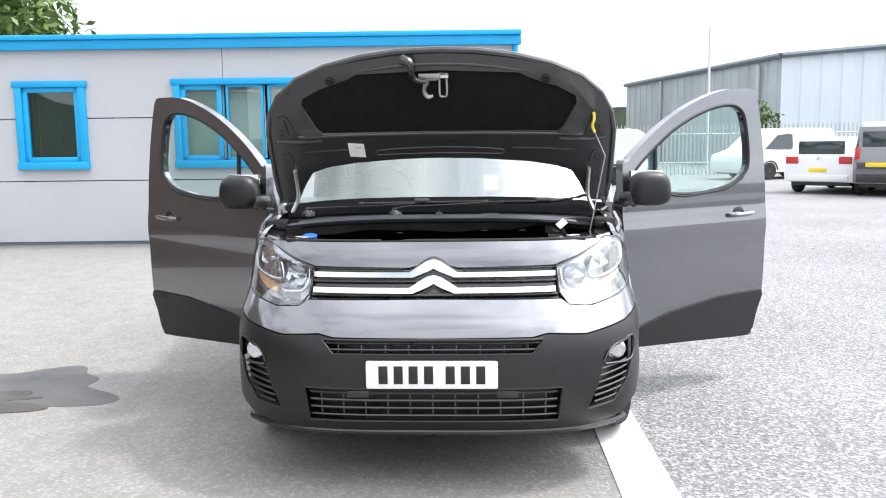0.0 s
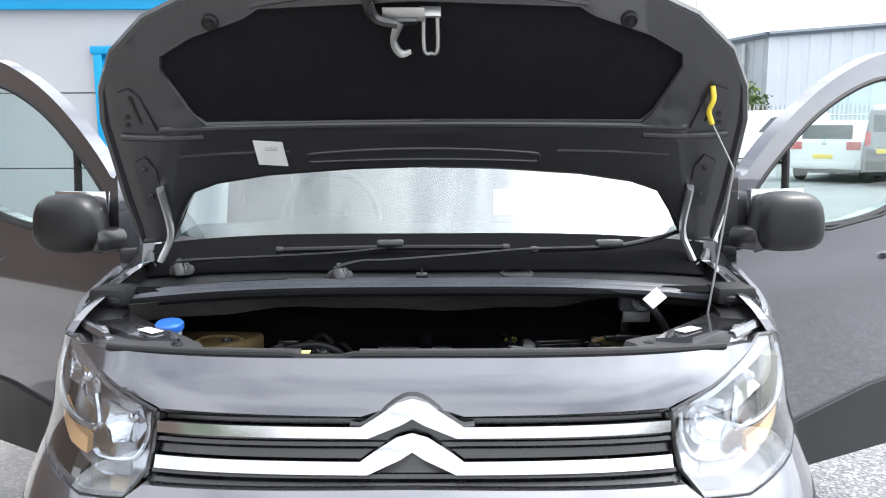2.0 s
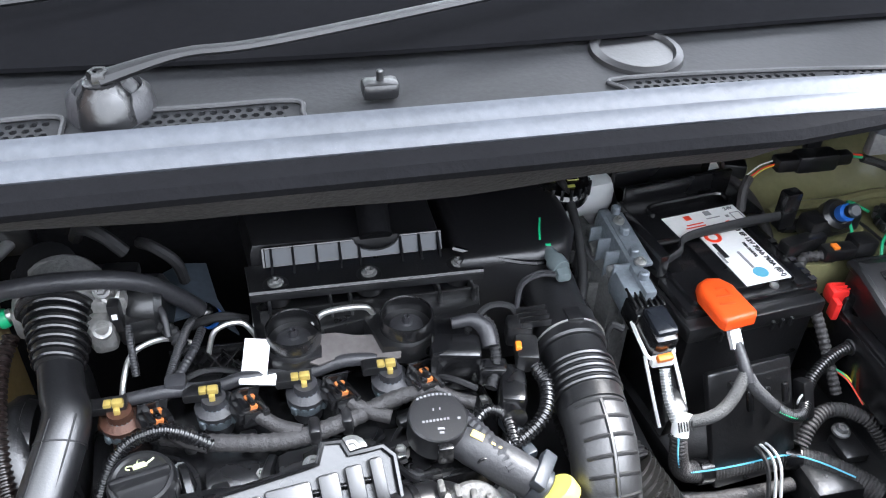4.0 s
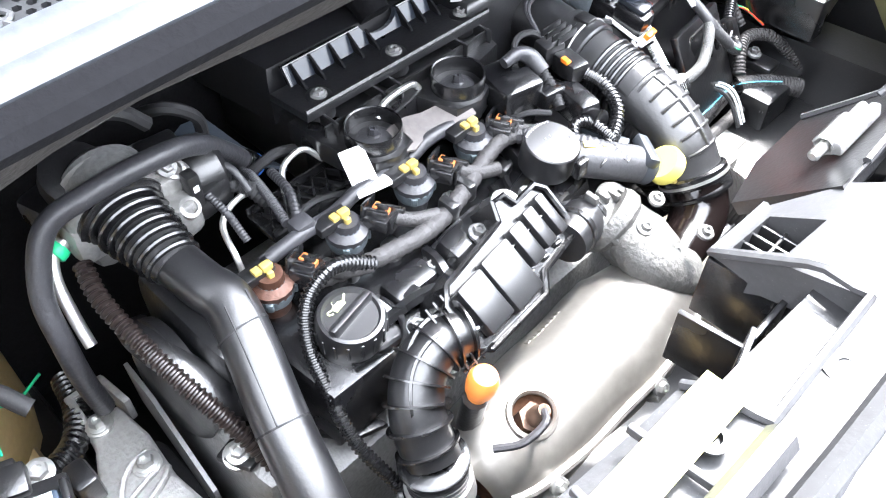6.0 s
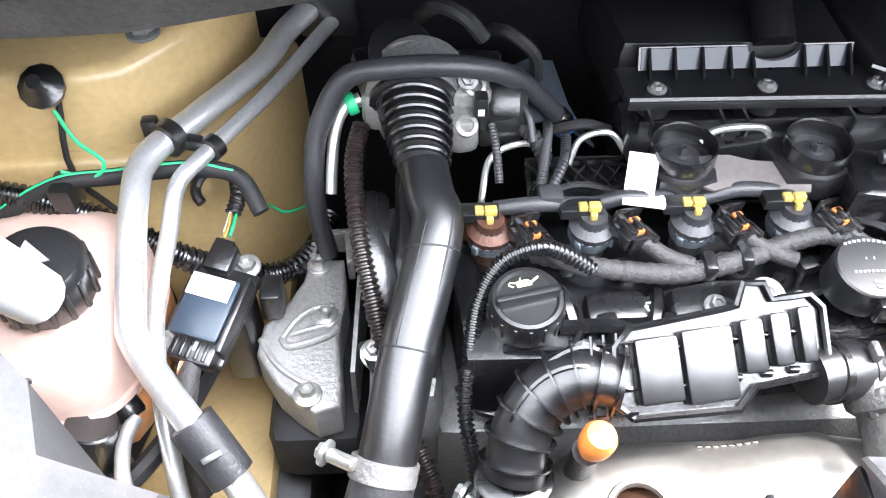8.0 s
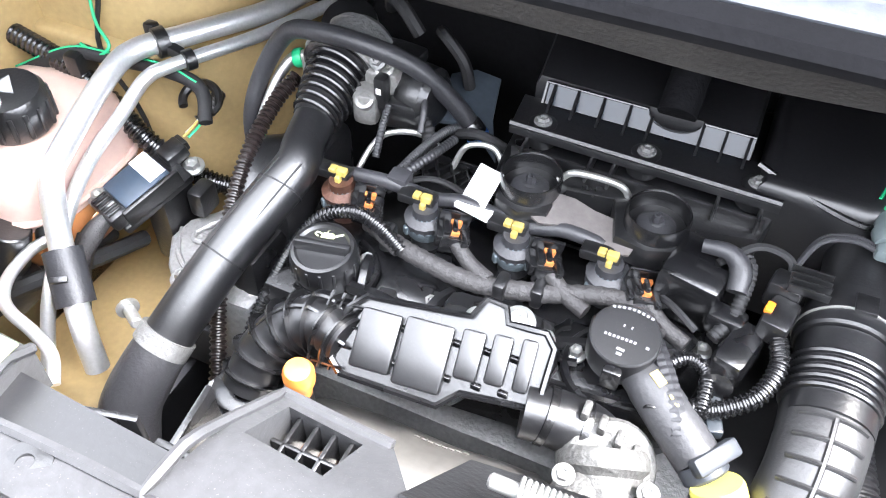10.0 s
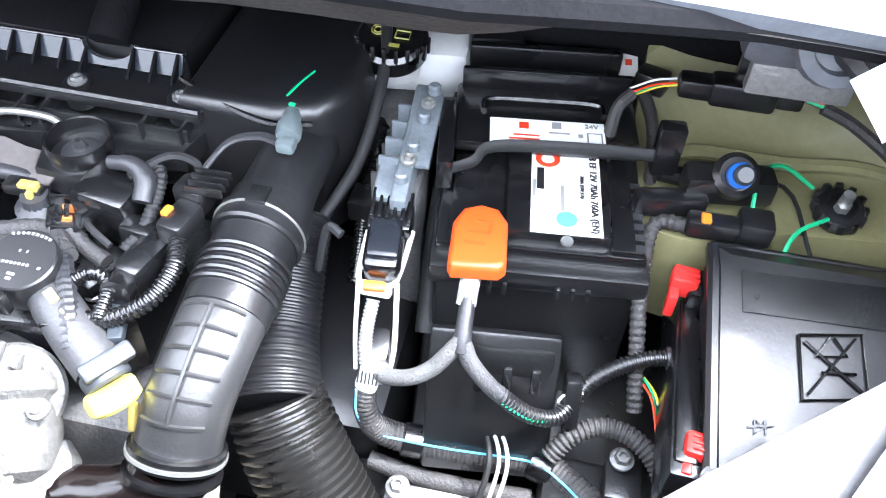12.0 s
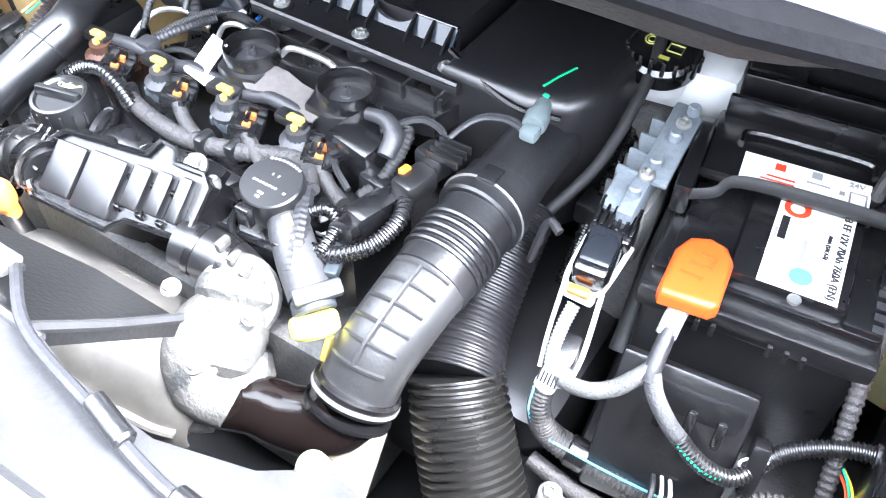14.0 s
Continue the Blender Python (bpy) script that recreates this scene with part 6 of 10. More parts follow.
def build_engine():
    e = thing("engine", "black and aluminium diesel engine with plastic covers", "engine", at=(-0.08, 0.66, 0.38))
    part("block", join(box((-0.09, 0.70, 0.53), (0.42, 0.27, 0.28), 0.02), box((-0.32, 0.68, 0.60), (0.06, 0.22, 0.24), 0.02)), "alu", e, "cast engine block")
    o = [(-0.275, 0.575), (-0.10, 0.572), (0.06, 0.585), (0.10, 0.62), (0.09, 0.72), (0.03, 0.735), (-0.26, 0.735), (-0.285, 0.70)]
    hc = part("head_cover", prism(o, 0.07, 0.012, pose(0, 0, 0.695)), "satin", e, "black plastic cylinder-head cover")
    # ribs and lugs moulded on the cover
    for x0, y0, x1, y1 in ((-0.20, 0.60, -0.13, 0.59), (-0.13, 0.59, -0.12, 0.63), (-0.06, 0.585, -0.02, 0.62), (-0.02, 0.62, 0.06, 0.635), (-0.115, 0.625, -0.03, 0.63), (-0.20, 0.64, -0.19, 0.60), (0.03, 0.66, 0.07, 0.64)):
        part("cover_rib", tube([(x0, y0, 0.769), ((x0 + x1) / 2, (y0 + y1) / 2, 0.776), (x1, y1, 0.769)], 0.006, 6, 4), "satin", hc)
    rimline = [(-0.245, 0.585), (-0.19, 0.58), (-0.10, 0.578), (0.055, 0.592), (0.092, 0.624), (0.084, 0.714)]
    part("cover_rim", tube([(x, y, 0.766) for x, y in rimline], 0.0035, 6, 8), "satin", hc)
    for x0, y0, r0, a0, a1 in ((-0.048, 0.652, 0.030, -2.6, -0.3), (0.028, 0.613, 0.040, 1.2, 4.4), (-0.125, 0.600, 0.022, 0.2, 2.9), (-0.227, 0.607, 0.043, -1.2, 1.3), (-0.01, 0.622, 0.018, 2.0, 5.2)):
        part("cover_rib", tube([(x0 + r0 * math.cos(q), y0 + r0 * math.sin(q), 0.771) for q in np.linspace(a0, a1, 9)], 0.0035, 6, 2), "satin", hc)
    parts("cover_dome", [box((-0.075, 0.607, 0.772), (0.085, 0.045, 0.03), 0.012, (12, 0, 4)), box((0.05, 0.65, 0.77), (0.06, 0.05, 0.03), 0.012, (0, 0, -20)), box((-0.155, 0.615, 0.768), (0.05, 0.03, 0.02), 0.008)], "satin", hc)
    for x, y, z in ((-0.185, 0.575, 0.772), (-0.085, 0.60, 0.79), (-0.257, 0.638, 0.716)):
        part("bolt", bolt((x, y, z), (0, -0.2, 1), 0.0065, 0.007), "alu", hc)
    part("bolt", bolt((-0.051, 0.60, 0.802), (0, -0.3, 1), 0.0095, 0.006), "steel", hc, "pale flat-headed bolt")
    # studs
    for x, y, z in ((-0.026, 0.598, 0.772), (-0.256, 0.5956, 0.690)):
        part("stud", lathe([(0.0095, 0), (0.0095, 0.007), (0.0042, 0.009), (0.0042, 0.018), (0.0060, 0.021), (0.0066, 0.026), (0.0045, 0.031)], (x, y, z), (0, 0, 1), 12), "steel", hc)
    part("stud_flange", prism([(-0.280, 0.600), (-0.256, 0.618), (-0.236, 0.598), (-0.232, 0.565), (-0.262, 0.575)], 0.006, 0.001, pose(0, 0, 0.684)), "plastic", hc, "black triangular flange")
    # injectors
    collar = mat("blue_grey_zinc", (0.15, 0.18, 0.20), 0.36, 0.6, 0.3, 40, 300, 0.3)
    for x, y in INJ:
        i = part("injector", lathe([(0.020, 0.735 - 0.70), (0.021, 0.060), (0.014, 0.064), (0.0135, 0.085), (0.018, 0.088), (0.019, 0.098), (0.012, 0.102), (0.011, 0.110)], (x, y, 0.70), (0, -0.06, 1), 16), mat("dark_rusty_steel", (0.075, 0.034, 0.022), 0.5, 0.4, 0.4, 60, 220, 0.4) if x < -0.2 else "hose", e, "rusty steel injector" if x < -0.2 else "dark grey injector")
        part("collar", lathe([(0.0165, -0.004), (0.0185, 0.002), (0.0185, 0.008), (0.013, 0.014), (0.011, 0.022)], (x, y - 0.005, 0.784), (0, -0.06, 1), 18), collar, i)
        parts("collar_lug", [box((x + 0.017 * math.cos(a), y - 0.005 + 0.017 * math.sin(a), 0.787), (0.008, 0.006, 0.009), 0.0015, (0, 0, math.degrees(a))) for a in (-2.3, -0.6, 1.2)], collar, i)
        part("clip", join(box((x, y - 0.004, 0.816), (0.010, 0.0075, 0.007), 0.0015), box((x - 0.001, y - 0.010, 0.811), (0.0055, 0.005, 0.008), 0.0012), box((x - 0.009, y - 0.003, 0.8155), (0.007, 0.008, 0.005), 0.001)), "brass", i, "yellow return clip")
        part("clip_base", box((x - 0.010, y + 0.0, 0.810), (0.034, 0.015, 0.010), 0.002), "plastic", i)
        pr = (0, 15, 25)
        c = part("plug", join(box((x + 0.030, y - 0.017, 0.797), (0.030, 0.022, 0.012), 0.002, pr), box((x + 0.024, y - 0.015, 0.803), (0.007, 0.024, 0.012), 0.0015, pr), box((x + 0.042, y - 0.022, 0.798), (0.006, 0.018, 0.014), 0.0015, pr)), "satin", i)
        parts("plug_lock", [box((x + 0.0310, y - 0.0105, 0.8050), (0.010, 0.0045, 0.007), 0.001, pr), box((x + 0.0330, y - 0.0215, 0.8040), (0.011, 0.004, 0.006), 0.001, pr), box((x + 0.0275, y - 0.016, 0.8052), (0.003, 0.011, 0.004), 0.0008, pr)], "lockorange", i, "orange plug lock")
        parts("plug_flange", [box((x + 0.0265, y - 0.004, 0.802), (0.028, 0.003, 0.020), 0.0008, pr), box((x + 0.0365, y - 0.0285, 0.797), (0.024, 0.003, 0.015), 0.0008, pr), box((x + 0.0325, y - 0.016, 0.8075), (0.004, 0.012, 0.006), 0.0008, pr)], "satin", c)
        part("wire", tube([(x + 0.038, y - 0.025, 0.797), (x + 0.055, y - 0.035, 0.79), (x + 0.075, y - 0.043, 0.787)], 0.0068, 10, 5), "tape", i)
    part("return_pipe", tube([(-0.245, 0.692, 0.806), (-0.209, 0.690, 0.812), (-0.165, 0.695, 0.805), (-0.136, 0.695, 0.812), (-0.084, 0.697, 0.805), (-0.045, 0.70, 0.812), (0.0, 0.70, 0.806)], 0.0066, 12, 6), "hose", e, "grey rubber return pipe")
    part("return_tee", join(box((-0.2, 0.696, 0.813), (0.02, 0.018, 0.016), 0.004), tube([(-0.2, 0.70, 0.815), (-0.185, 0.73, 0.82), (-0.178, 0.765, 0.815)], 0.0045, 10, 4, ribs=(0.004, 0.0006))), "hose", e)
    tg = part("paper_tag", box((-0.127, 0.7045, 0.8235), (0.024, 0.040, 0.001), 0.0, (37, 0, -14)), "paper", e, "white paper tag on the return pipe")
    part("tag_foot", box((-0.126, 0.690, 0.813), (0.034, 0.014, 0.005), 0.001, (-10, 0, -12)), "paper", e)
    # wiring loom over the cover
    loom = part("wiring_loom", tube([(-0.215, 0.663, 0.782), (-0.19, 0.652, 0.785), (-0.158, 0.642, 0.786), (-0.105, 0.637, 0.784), (-0.053, 0.647, 0.786), (-0.007, 0.660, 0.792), (0.022, 0.660, 0.796), (0.05, 0.635, 0.80)], [0.0075, 0.008, 0.0085, 0.0088, 0.0088, 0.0082, 0.0076, 0.007], 14, 9, ribs=(0.009, 0.0006)), "tape", e, "taped wiring loom")
    for x, y in ((-0.19, 0.652), (-0.05, 0.648), (-0.08, 0.641)):
        part("loom_clip", box((x, y, 0.786), (0.011, 0.021, 0.021), 0.004), "plastic", loom)
    part("split_conduit", tube([(-0.172, 0.641, 0.788), (-0.195, 0.645, 0.804), (-0.217, 0.645, 0.811), (-0.244, 0.638, 0.802), (-0.262, 0.617, 0.780), (-0.270, 0.588, 0.757), (-0.275, 0.555, 0.728), (-0.268, 0.52, 0.70), (-0.262, 0.48, 0.67)], [0.0068, 0.0068, 0.0068, 0.0066, 0.0064, 0.0062, 0.0062, 0.0062, 0.0062], 12, 6, ribs=(0.0042, 0.0013)), "satin", e, "black split conduit")
    part("loom_branch", tube([(0.03, 0.655, 0.797), (0.055, 0.618, 0.80), (0.075, 0.585, 0.795), (0.085, 0.565, 0.785)], 0.008, 8, 5, ribs=(0.006, 0.0008)), "hose", e)
    parts("cover_clip", [box((x, y, 0.774), (0.016, 0.012, 0.012), 0.003, (0, 0, a)) for x, y, a in ((-0.165, 0.60, 10), (-0.115, 0.598, -8), (0.005, 0.648, 15), (-0.14, 0.655, 5), (-0.035, 0.622, -20))], "plastic", hc)
    parts("cover_screw", [bolt((x, y, 0.770), (0, -0.1, 1), 0.0058, 0.007) for x, y in ((-0.13, 0.612), (-0.005, 0.615), (0.065, 0.628), (-0.20, 0.632), (-0.058, 0.66), (0.085, 0.66))], "steel", hc)
    parts("thin_wire", [tube([(-0.215, 0.70, 0.79), (-0.19, 0.715, 0.802), (-0.165, 0.722, 0.80), (-0.13, 0.718, 0.79)], 0.003, 6, 5), tube([(-0.19, 0.79, 0.80), (-0.16, 0.785, 0.812), (-0.135, 0.79, 0.80)], 0.005, 8, 5), tube([(0.04, 0.68, 0.795), (0.055, 0.662, 0.806), (0.075, 0.652, 0.80)], 0.003, 6, 5), tube([(0.075, 0.70, 0.83), (0.10, 0.722, 0.838), (0.125, 0.72, 0.836), (0.13, 0.70, 0.828)], 0.0035, 6, 5)], "rubber", e)
    # oil filler cap
    cap = part("oil_filler_cap", join(lathe([(0.025, -0.045), (0.027, -0.012), (0.0285, -0.008), (0.0287, 0.010), (0.0265, 0.0165), (0.0235, 0.017), (0.0215, 0.0145), (0.002, 0.0145)], (-0.227, 0.607, 0.785), (0, -0.12, 1), 40), box((-0.227, 0.605, 0.802), (0.050, 0.0085, 0.011), 0.0035, (-7, 0, 12))), "field", e, "black ribbed oil filler cap")
    for k in range(16):
        a = 2 * math.pi * k / 16
        part("grip", box((-0.227 + 0.0287 * math.cos(a), 0.607 + 0.0287 * math.sin(a), 0.784 - 0.003 * math.sin(a)), (0.0022, 0.003, 0.016), 0.0008, (0, 0, math.degrees(a))), "field", cap)
    om = pose(-0.2285, 0.6185, 0.8013, -7, 0, 14)
    part("oil_mark", moved(join(prism([(-0.006, -0.0035), (0.0055, -0.0035), (0.0055, 0.0005), (0.0035, 0.003), (-0.0045, 0.003), (-0.006, 0.001)], 0.0006, 0), tube([(0.005, -0.001, 0.0004), (0.009, 0.0015, 0.0004), (0.0125, 0.0035, 0.0004)], 0.0011, 4, 1), tube([(-0.006, 0.0015, 0.0004), (-0.010, 0.003, 0.0004), (-0.0115, 0.0005, 0.0004), (-0.0085, -0.002, 0.0004)], 0.0008, 4, 2), tube([(-0.002, 0.003, 0.0004), (-0.001, 0.006, 0.0004), (0.003, 0.006, 0.0004)], 0.0008, 4, 1)), om), mat("pale_lime_print", (0.50, 0.55, 0.30), 0.5, 0, 0.08, 30, 100, 0), cap, "pale oil-can mark")
    # round cap with small print
    rc = part("breather_cap", lathe([(0.0262, -0.03), (0.0272, -0.004), (0.0268, -0.0005), (0.0255, 0.0008), (0.002, 0.001)], (0.028, 0.613, 0.815), (0.03, -0.16, 1), 36), "field", e, "round black breather cap")
    part("print", join(*[box((0.028 + dx, 0.613 + dy, 0.8165 + dy * 0.16), (w, 0.0022, 0.0006), 0, (9, 0, -6)) for dx, dy, w in [(-0.015 + 0.0037 * k, 0.019 + 0.0025 * math.sin(math.pi * k / 8), 0.0022) for k in range(9)] + [(-0.003, 0.006, 0.0012), (0.003, 0.006, 0.0012)] + [(-0.014 + 0.0032 * k, -0.005, 0.0019) for k in range(8)] + [(0, -0.014, 0.006), (0.0, -0.018, 0.004), (0.018, -0.006, 0.0025)]]), "text_grey", rc)
    part("lug", box((0.028, 0.579, 0.805), (0.014, 0.008, 0.02), 0.002), "satin", rc)
    # slanted resonator plate with five raised fields
    P0, tilt = Vector((-0.162, 0.516, 0.776)), radians(35)

    def plate(u, v, d=0.0):
        y, z = math.cos(tilt) * v - math.sin(tilt) * d, math.sin(tilt) * v + math.cos(tilt) * d
        return P0 + Vector((0.91 * u, y + 0.13 * u, z - 0.04 * u))
    o = [(0.0, 0.0), (0.085, -0.004), (0.10, 0.010), (0.155, 0.013), (0.162, 0.022), (0.160, 0.060), (0.150, 0.070), (0.118, 0.070), (0.112, 0.082), (0.095, 0.084), (0.088, 0.068), (0.0, 0.062), (-0.012, 0.05), (-0.012, 0.01)]
    rp = part("resonator", sheet(o, lambda u, v: plate(u, v), lambda u, v: plate(u, v, -0.05), (), 0.015), "satin", e, "black ribbed intake resonator")
    edge = dense(o, 0.01)
    part("rim", tube([plate(u, v, 0.003) for u, v in edge + edge[:1]], 0.0028, 6, 1), "satin", rp)
    for u0, u1, v0, v1 in ((0.004, 0.037, 0.008, 0.054), (0.042, 0.081, 0.004, 0.056), (0.088, 0.107, 0.020, 0.058), (0.113, 0.129, 0.022, 0.060), (0.136, 0.149, 0.022, 0.062)):
        ex, ey = (plate(1, 0) - plate(0, 0)).normalized(), (plate(0, 1) - plate(0, 0)).normalized()
        ez = ex.cross(ey).normalized()
        ey = ez.cross(ex)
        mm = Matrix.Translation(plate((u0 + u1) / 2, (v0 + v1) / 2, 0.0035)) @ Matrix((ex, ey, ez)).transposed().to_4x4()
        part("raised_field", moved(box((0, 0, 0), (u1 - u0 - 0.001, v1 - v0, 0.013), 0.0028), mm), "field", rp)
    for u in (0.0395, 0.0845, 0.110, 0.1325):
        for v in (0.018, 0.045):
            part("bridge", box(plate(u, v, 0.002), (0.008, 0.004, 0.006), 0.001), "satin", rp)
    parts("end_rib", [tube([plate(-0.034, v, -0.002), plate(0.003, v, 0.007)], 0.0013, 5, 1) for v in (0.004, 0.020, 0.036, 0.052)], "satin", rp)
    parts("end_rib", [tube([plate(u, 0.0, 0.001), plate(u, 0.03, 0.004), plate(u, 0.06, 0.001)], 0.0013, 5, 3) for u in (-0.030, -0.020, -0.010)], "satin", rp)
    # ribbed elbow from the plate's end down to the charge hose
    pts = [(-0.166, 0.538, 0.787), (-0.192, 0.545, 0.787), (-0.218, 0.540, 0.776), (-0.236, 0.523, 0.756), (-0.243, 0.500, 0.728)]
    el = part("intake_elbow", tube(pts, [0.0205, 0.0215, 0.0222, 0.0228, 0.0232], 22, 6, flat=0.95), "sheen", e, "black ribbed intake elbow")
    line = curve(pts, 6)
    for k in (1, 4, 7, 10, 13, 16, 19, 22):
        d = (line[min(k + 1, len(line) - 1)] - line[k - 1]).normalized()
        part("rib", lathe([(0.0205, -0.0008), (0.0268, -0.0008), (0.0268, 0.0008), (0.0205, 0.0008)], line[k], d, 30), "satin", el)
    for off in (Vector((0, 0.012, 0.022)), Vector((-0.010, -0.004, 0.021)), Vector((0.004, -0.016, 0.014))):
        part("rib", tube([p + off * (0.9 if i else 0.6) for i, p in enumerate([Vector(q) for q in pts])], 0.002, 5, 5), "satin", el)
    part("flange", lathe([(0.0265, 0), (0.029, 0.003), (0.029, 0.007), (0.025, 0.010)], (-0.243, 0.499, 0.722), (0, 0.15, 1), 26), "satin", el)
    h = part("charge_hose", tube([(-0.244, 0.495, 0.716), (-0.247, 0.482, 0.67), (-0.246, 0.464, 0.60)], [0.0255, 0.027, 0.028], 24, 6, ribs=(0.004, 0.0007)), "hose", e, "grey woven charge hose")
    part("hose_clamp", lathe([(0.0262, -0.008), (0.0285, -0.008), (0.0285, 0.008), (0.0262, 0.008)], (-0.245, 0.490, 0.70), (0, 0.3, 1), 26), "steel", h, "steel hose clamp")
    part("clamp_screw", join(cyl((-0.277, 0.497, 0.704), (-0.256, 0.479, 0.702), 0.005), bolt((-0.279, 0.499, 0.704), (-0.8, 0.5, 0.05), 0.007, 0.006)), "steel", h)
    # big intake pipe with its bellows
    bp = part("intake_pipe", tube([(-0.301, 0.728, 0.828), (-0.296, 0.695, 0.820), (-0.291, 0.672, 0.813), (-0.300, 0.635, 0.797), (-0.316, 0.585, 0.770), (-0.330, 0.53, 0.738), (-0.340, 0.495, 0.712)], [0.0195, 0.0197, 0.0205, 0.0212, 0.0217, 0.0220, 0.0222], 22, 6), "sheen", e, "black plastic intake pipe")
    part("pipe_seam", join(tube([(-0.279, 0.663, 0.8275), (-0.288, 0.628, 0.8125), (-0.304, 0.578, 0.785), (-0.319, 0.522, 0.753)], 0.0011, 5, 5), tube([(-0.300, 0.66, 0.8285), (-0.309, 0.628, 0.8145), (-0.325, 0.575, 0.787)], 0.0007, 5, 5)), "rubber", bp)
    for p, d in (((-0.296, 0.650, 0.803), (0.1, 1, 0.45)), ((-0.317, 0.583, 0.769), (0.25, 1, 0.52))):
        part("pipe_band", lathe([(0.0205, -0.0008), (0.0222, -0.0008), (0.0222, 0.0008), (0.0205, 0.0008)], p, d, 24), "rubber", bp)
    bl = part("bellows", tube([(-0.306, 0.782, 0.842), (-0.304, 0.755, 0.836), (-0.301, 0.722, 0.826)], [0.0275, 0.0245, 0.0205], 24, 8), "plastic", bp, "black rubber bellows")
    for k in range(7):
        w = k / 6
        rr = 0.0335 - 0.0095 * w
        part("bellows_fold", lathe([(rr - 0.006, -0.0030), (rr - 0.001, -0.0016), (rr, 0.0), (rr - 0.001, 0.0016), (rr - 0.006, 0.0030)], (-0.3055 + 0.004 * w, 0.777 - 0.051 * w, 0.841 - 0.0135 * w), (-0.05, -1, -0.25), 28), "satin", bl)
    part("bellows_ring", lathe([(0.034, -0.006), (0.038, -0.004), (0.038, 0.005), (0.034, 0.007)], (-0.306, 0.784, 0.843), (-0.02, -1, -0.2), 28), "satin", bp)
    ch = part("lower_hose", tube([(-0.335, 0.513, 0.726), (-0.343, 0.488, 0.704), (-0.355, 0.468, 0.67), (-0.362, 0.455, 0.62)], [0.0235, 0.0255, 0.027, 0.028], 20, 6), "hose", e, "grey rubber hose")
    part("hose_clamp", lathe([(0.0225, -0.008), (0.0255, -0.008), (0.0255, 0.008), (0.0225, 0.008)], (-0.3365, 0.511, 0.724), (0.23, 0.80, 0.60), 28), "alu", ch, "steel hose clamp")
    part("clamp_screw", join(cyl((-0.376, 0.518, 0.738), (-0.356, 0.506, 0.742), 0.0055), bolt((-0.378, 0.519, 0.738), (-0.8, 0.5, 0.0), 0.007, 0.006)), "steel", ch)
    part("bracket_bolt", join(bolt((-0.3445, 0.614, 0.726), (0, -0.2, 1), 0.007, 0.007), lathe([(0.012, -0.012), (0.0125, -0.005), (0.008, -0.004)], (-0.3445, 0.614, 0.726), (0, -0.2, 1), 20)), "steel", bp)
    part("pipe_tab", box((-0.335, 0.617, 0.718), (0.04, 0.035, 0.008), 0.004, (-10, 8, 20)), "plastic", bp)
    # throttle body
    t = part("throttle_body", join(lathe([(0.036, -0.01), (0.038, 0.0), (0.038, 0.03), (0.03, 0.04)], (-0.302, 0.79, 0.845), (0.05, 1, 0.1), 28), box((-0.29, 0.812, 0.825), (0.10, 0.055, 0.07), 0.014)), "alu", e, "cast aluminium throttle body")
    parts("throttle_lug", [box((-0.262, 0.802, 0.840), (0.036, 0.060, 0.040), 0.009, (0, 0, 8)), box((-0.336, 0.796, 0.832), (0.030, 0.035, 0.040), 0.010), box((-0.268, 0.770, 0.828), (0.026, 0.040, 0.036), 0.008, (0, 0, 10))], "castpale", t)
    part("neck_casting", lathe([(0.040, -0.004), (0.042, 0.0), (0.042, 0.006), (0.037, 0.010), (0.034, 0.026), (0.036, 0.032)], (-0.3055, 0.787, 0.843), (0.05, 1, 0.22), 32), "castpale", t, "pale cast throttle flange")
    parts("casting_rib", [tube([(-0.285 + 0.012 * k, 0.778, 0.868 - 0.004 * k), (-0.283 + 0.012 * k, 0.800, 0.872 - 0.004 * k), (-0.281 + 0.012 * k, 0.820, 0.864 - 0.004 * k)], 0.0024, 6, 4) for k in range(4)], "castpale", t)
    parts("casting_boss", [lathe([(0.009, -0.012), (0.009, 0.0), (0.006, 0.001), (0.005, -0.004)], p, (0.1, -0.6, 0.8), 18) for p in ((-0.2865, 0.792, 0.873), (-0.2560, 0.778, 0.862), (-0.2640, 0.752, 0.842))], "castpale", t)
    part("motor_cover", join(lathe([(0.030, 0), (0.032, 0.006), (0.031, 0.026), (0.024, 0.032)], (-0.240, 0.800, 0.826), (1, -0.15, 0.05), 28), box((-0.236, 0.778, 0.822), (0.040, 0.030, 0.030), 0.006, (0, 0, 10)), box((-0.250, 0.812, 0.858), (0.036, 0.026, 0.014), 0.004, (0, 0, -6)), box((-0.252, 0.765, 0.846), (0.012, 0.014, 0.034), 0.003)), "plastic", t, "black throttle motor cover")
    parts("cover_mark", [box((-0.262, 0.800, 0.8665), (0.007, 0.007, 0.001), 0, (0, 0, 10)), box((-0.252, 0.7578, 0.850), (0.005, 0.0008, 0.006), 0)], "paper", t)
    parts("motor_lead", [tube([(-0.243, 0.760, 0.835), (-0.240, 0.740, 0.825), (-0.238, 0.722, 0.805)], 0.0038, 10, 5, ribs=(0.0028, 0.0005)), tube([(-0.225, 0.790, 0.84), (-0.212, 0.772, 0.838), (-0.208, 0.755, 0.82)], 0.0034, 10, 5)], "hose", t)
    for p in ((-0.3345, 0.789, 0.846), (-0.262, 0.778, 0.868)):
        part("bolt", bolt(p, (0, -0.7, 0.7), 0.0058, 0.007), "alu", t)
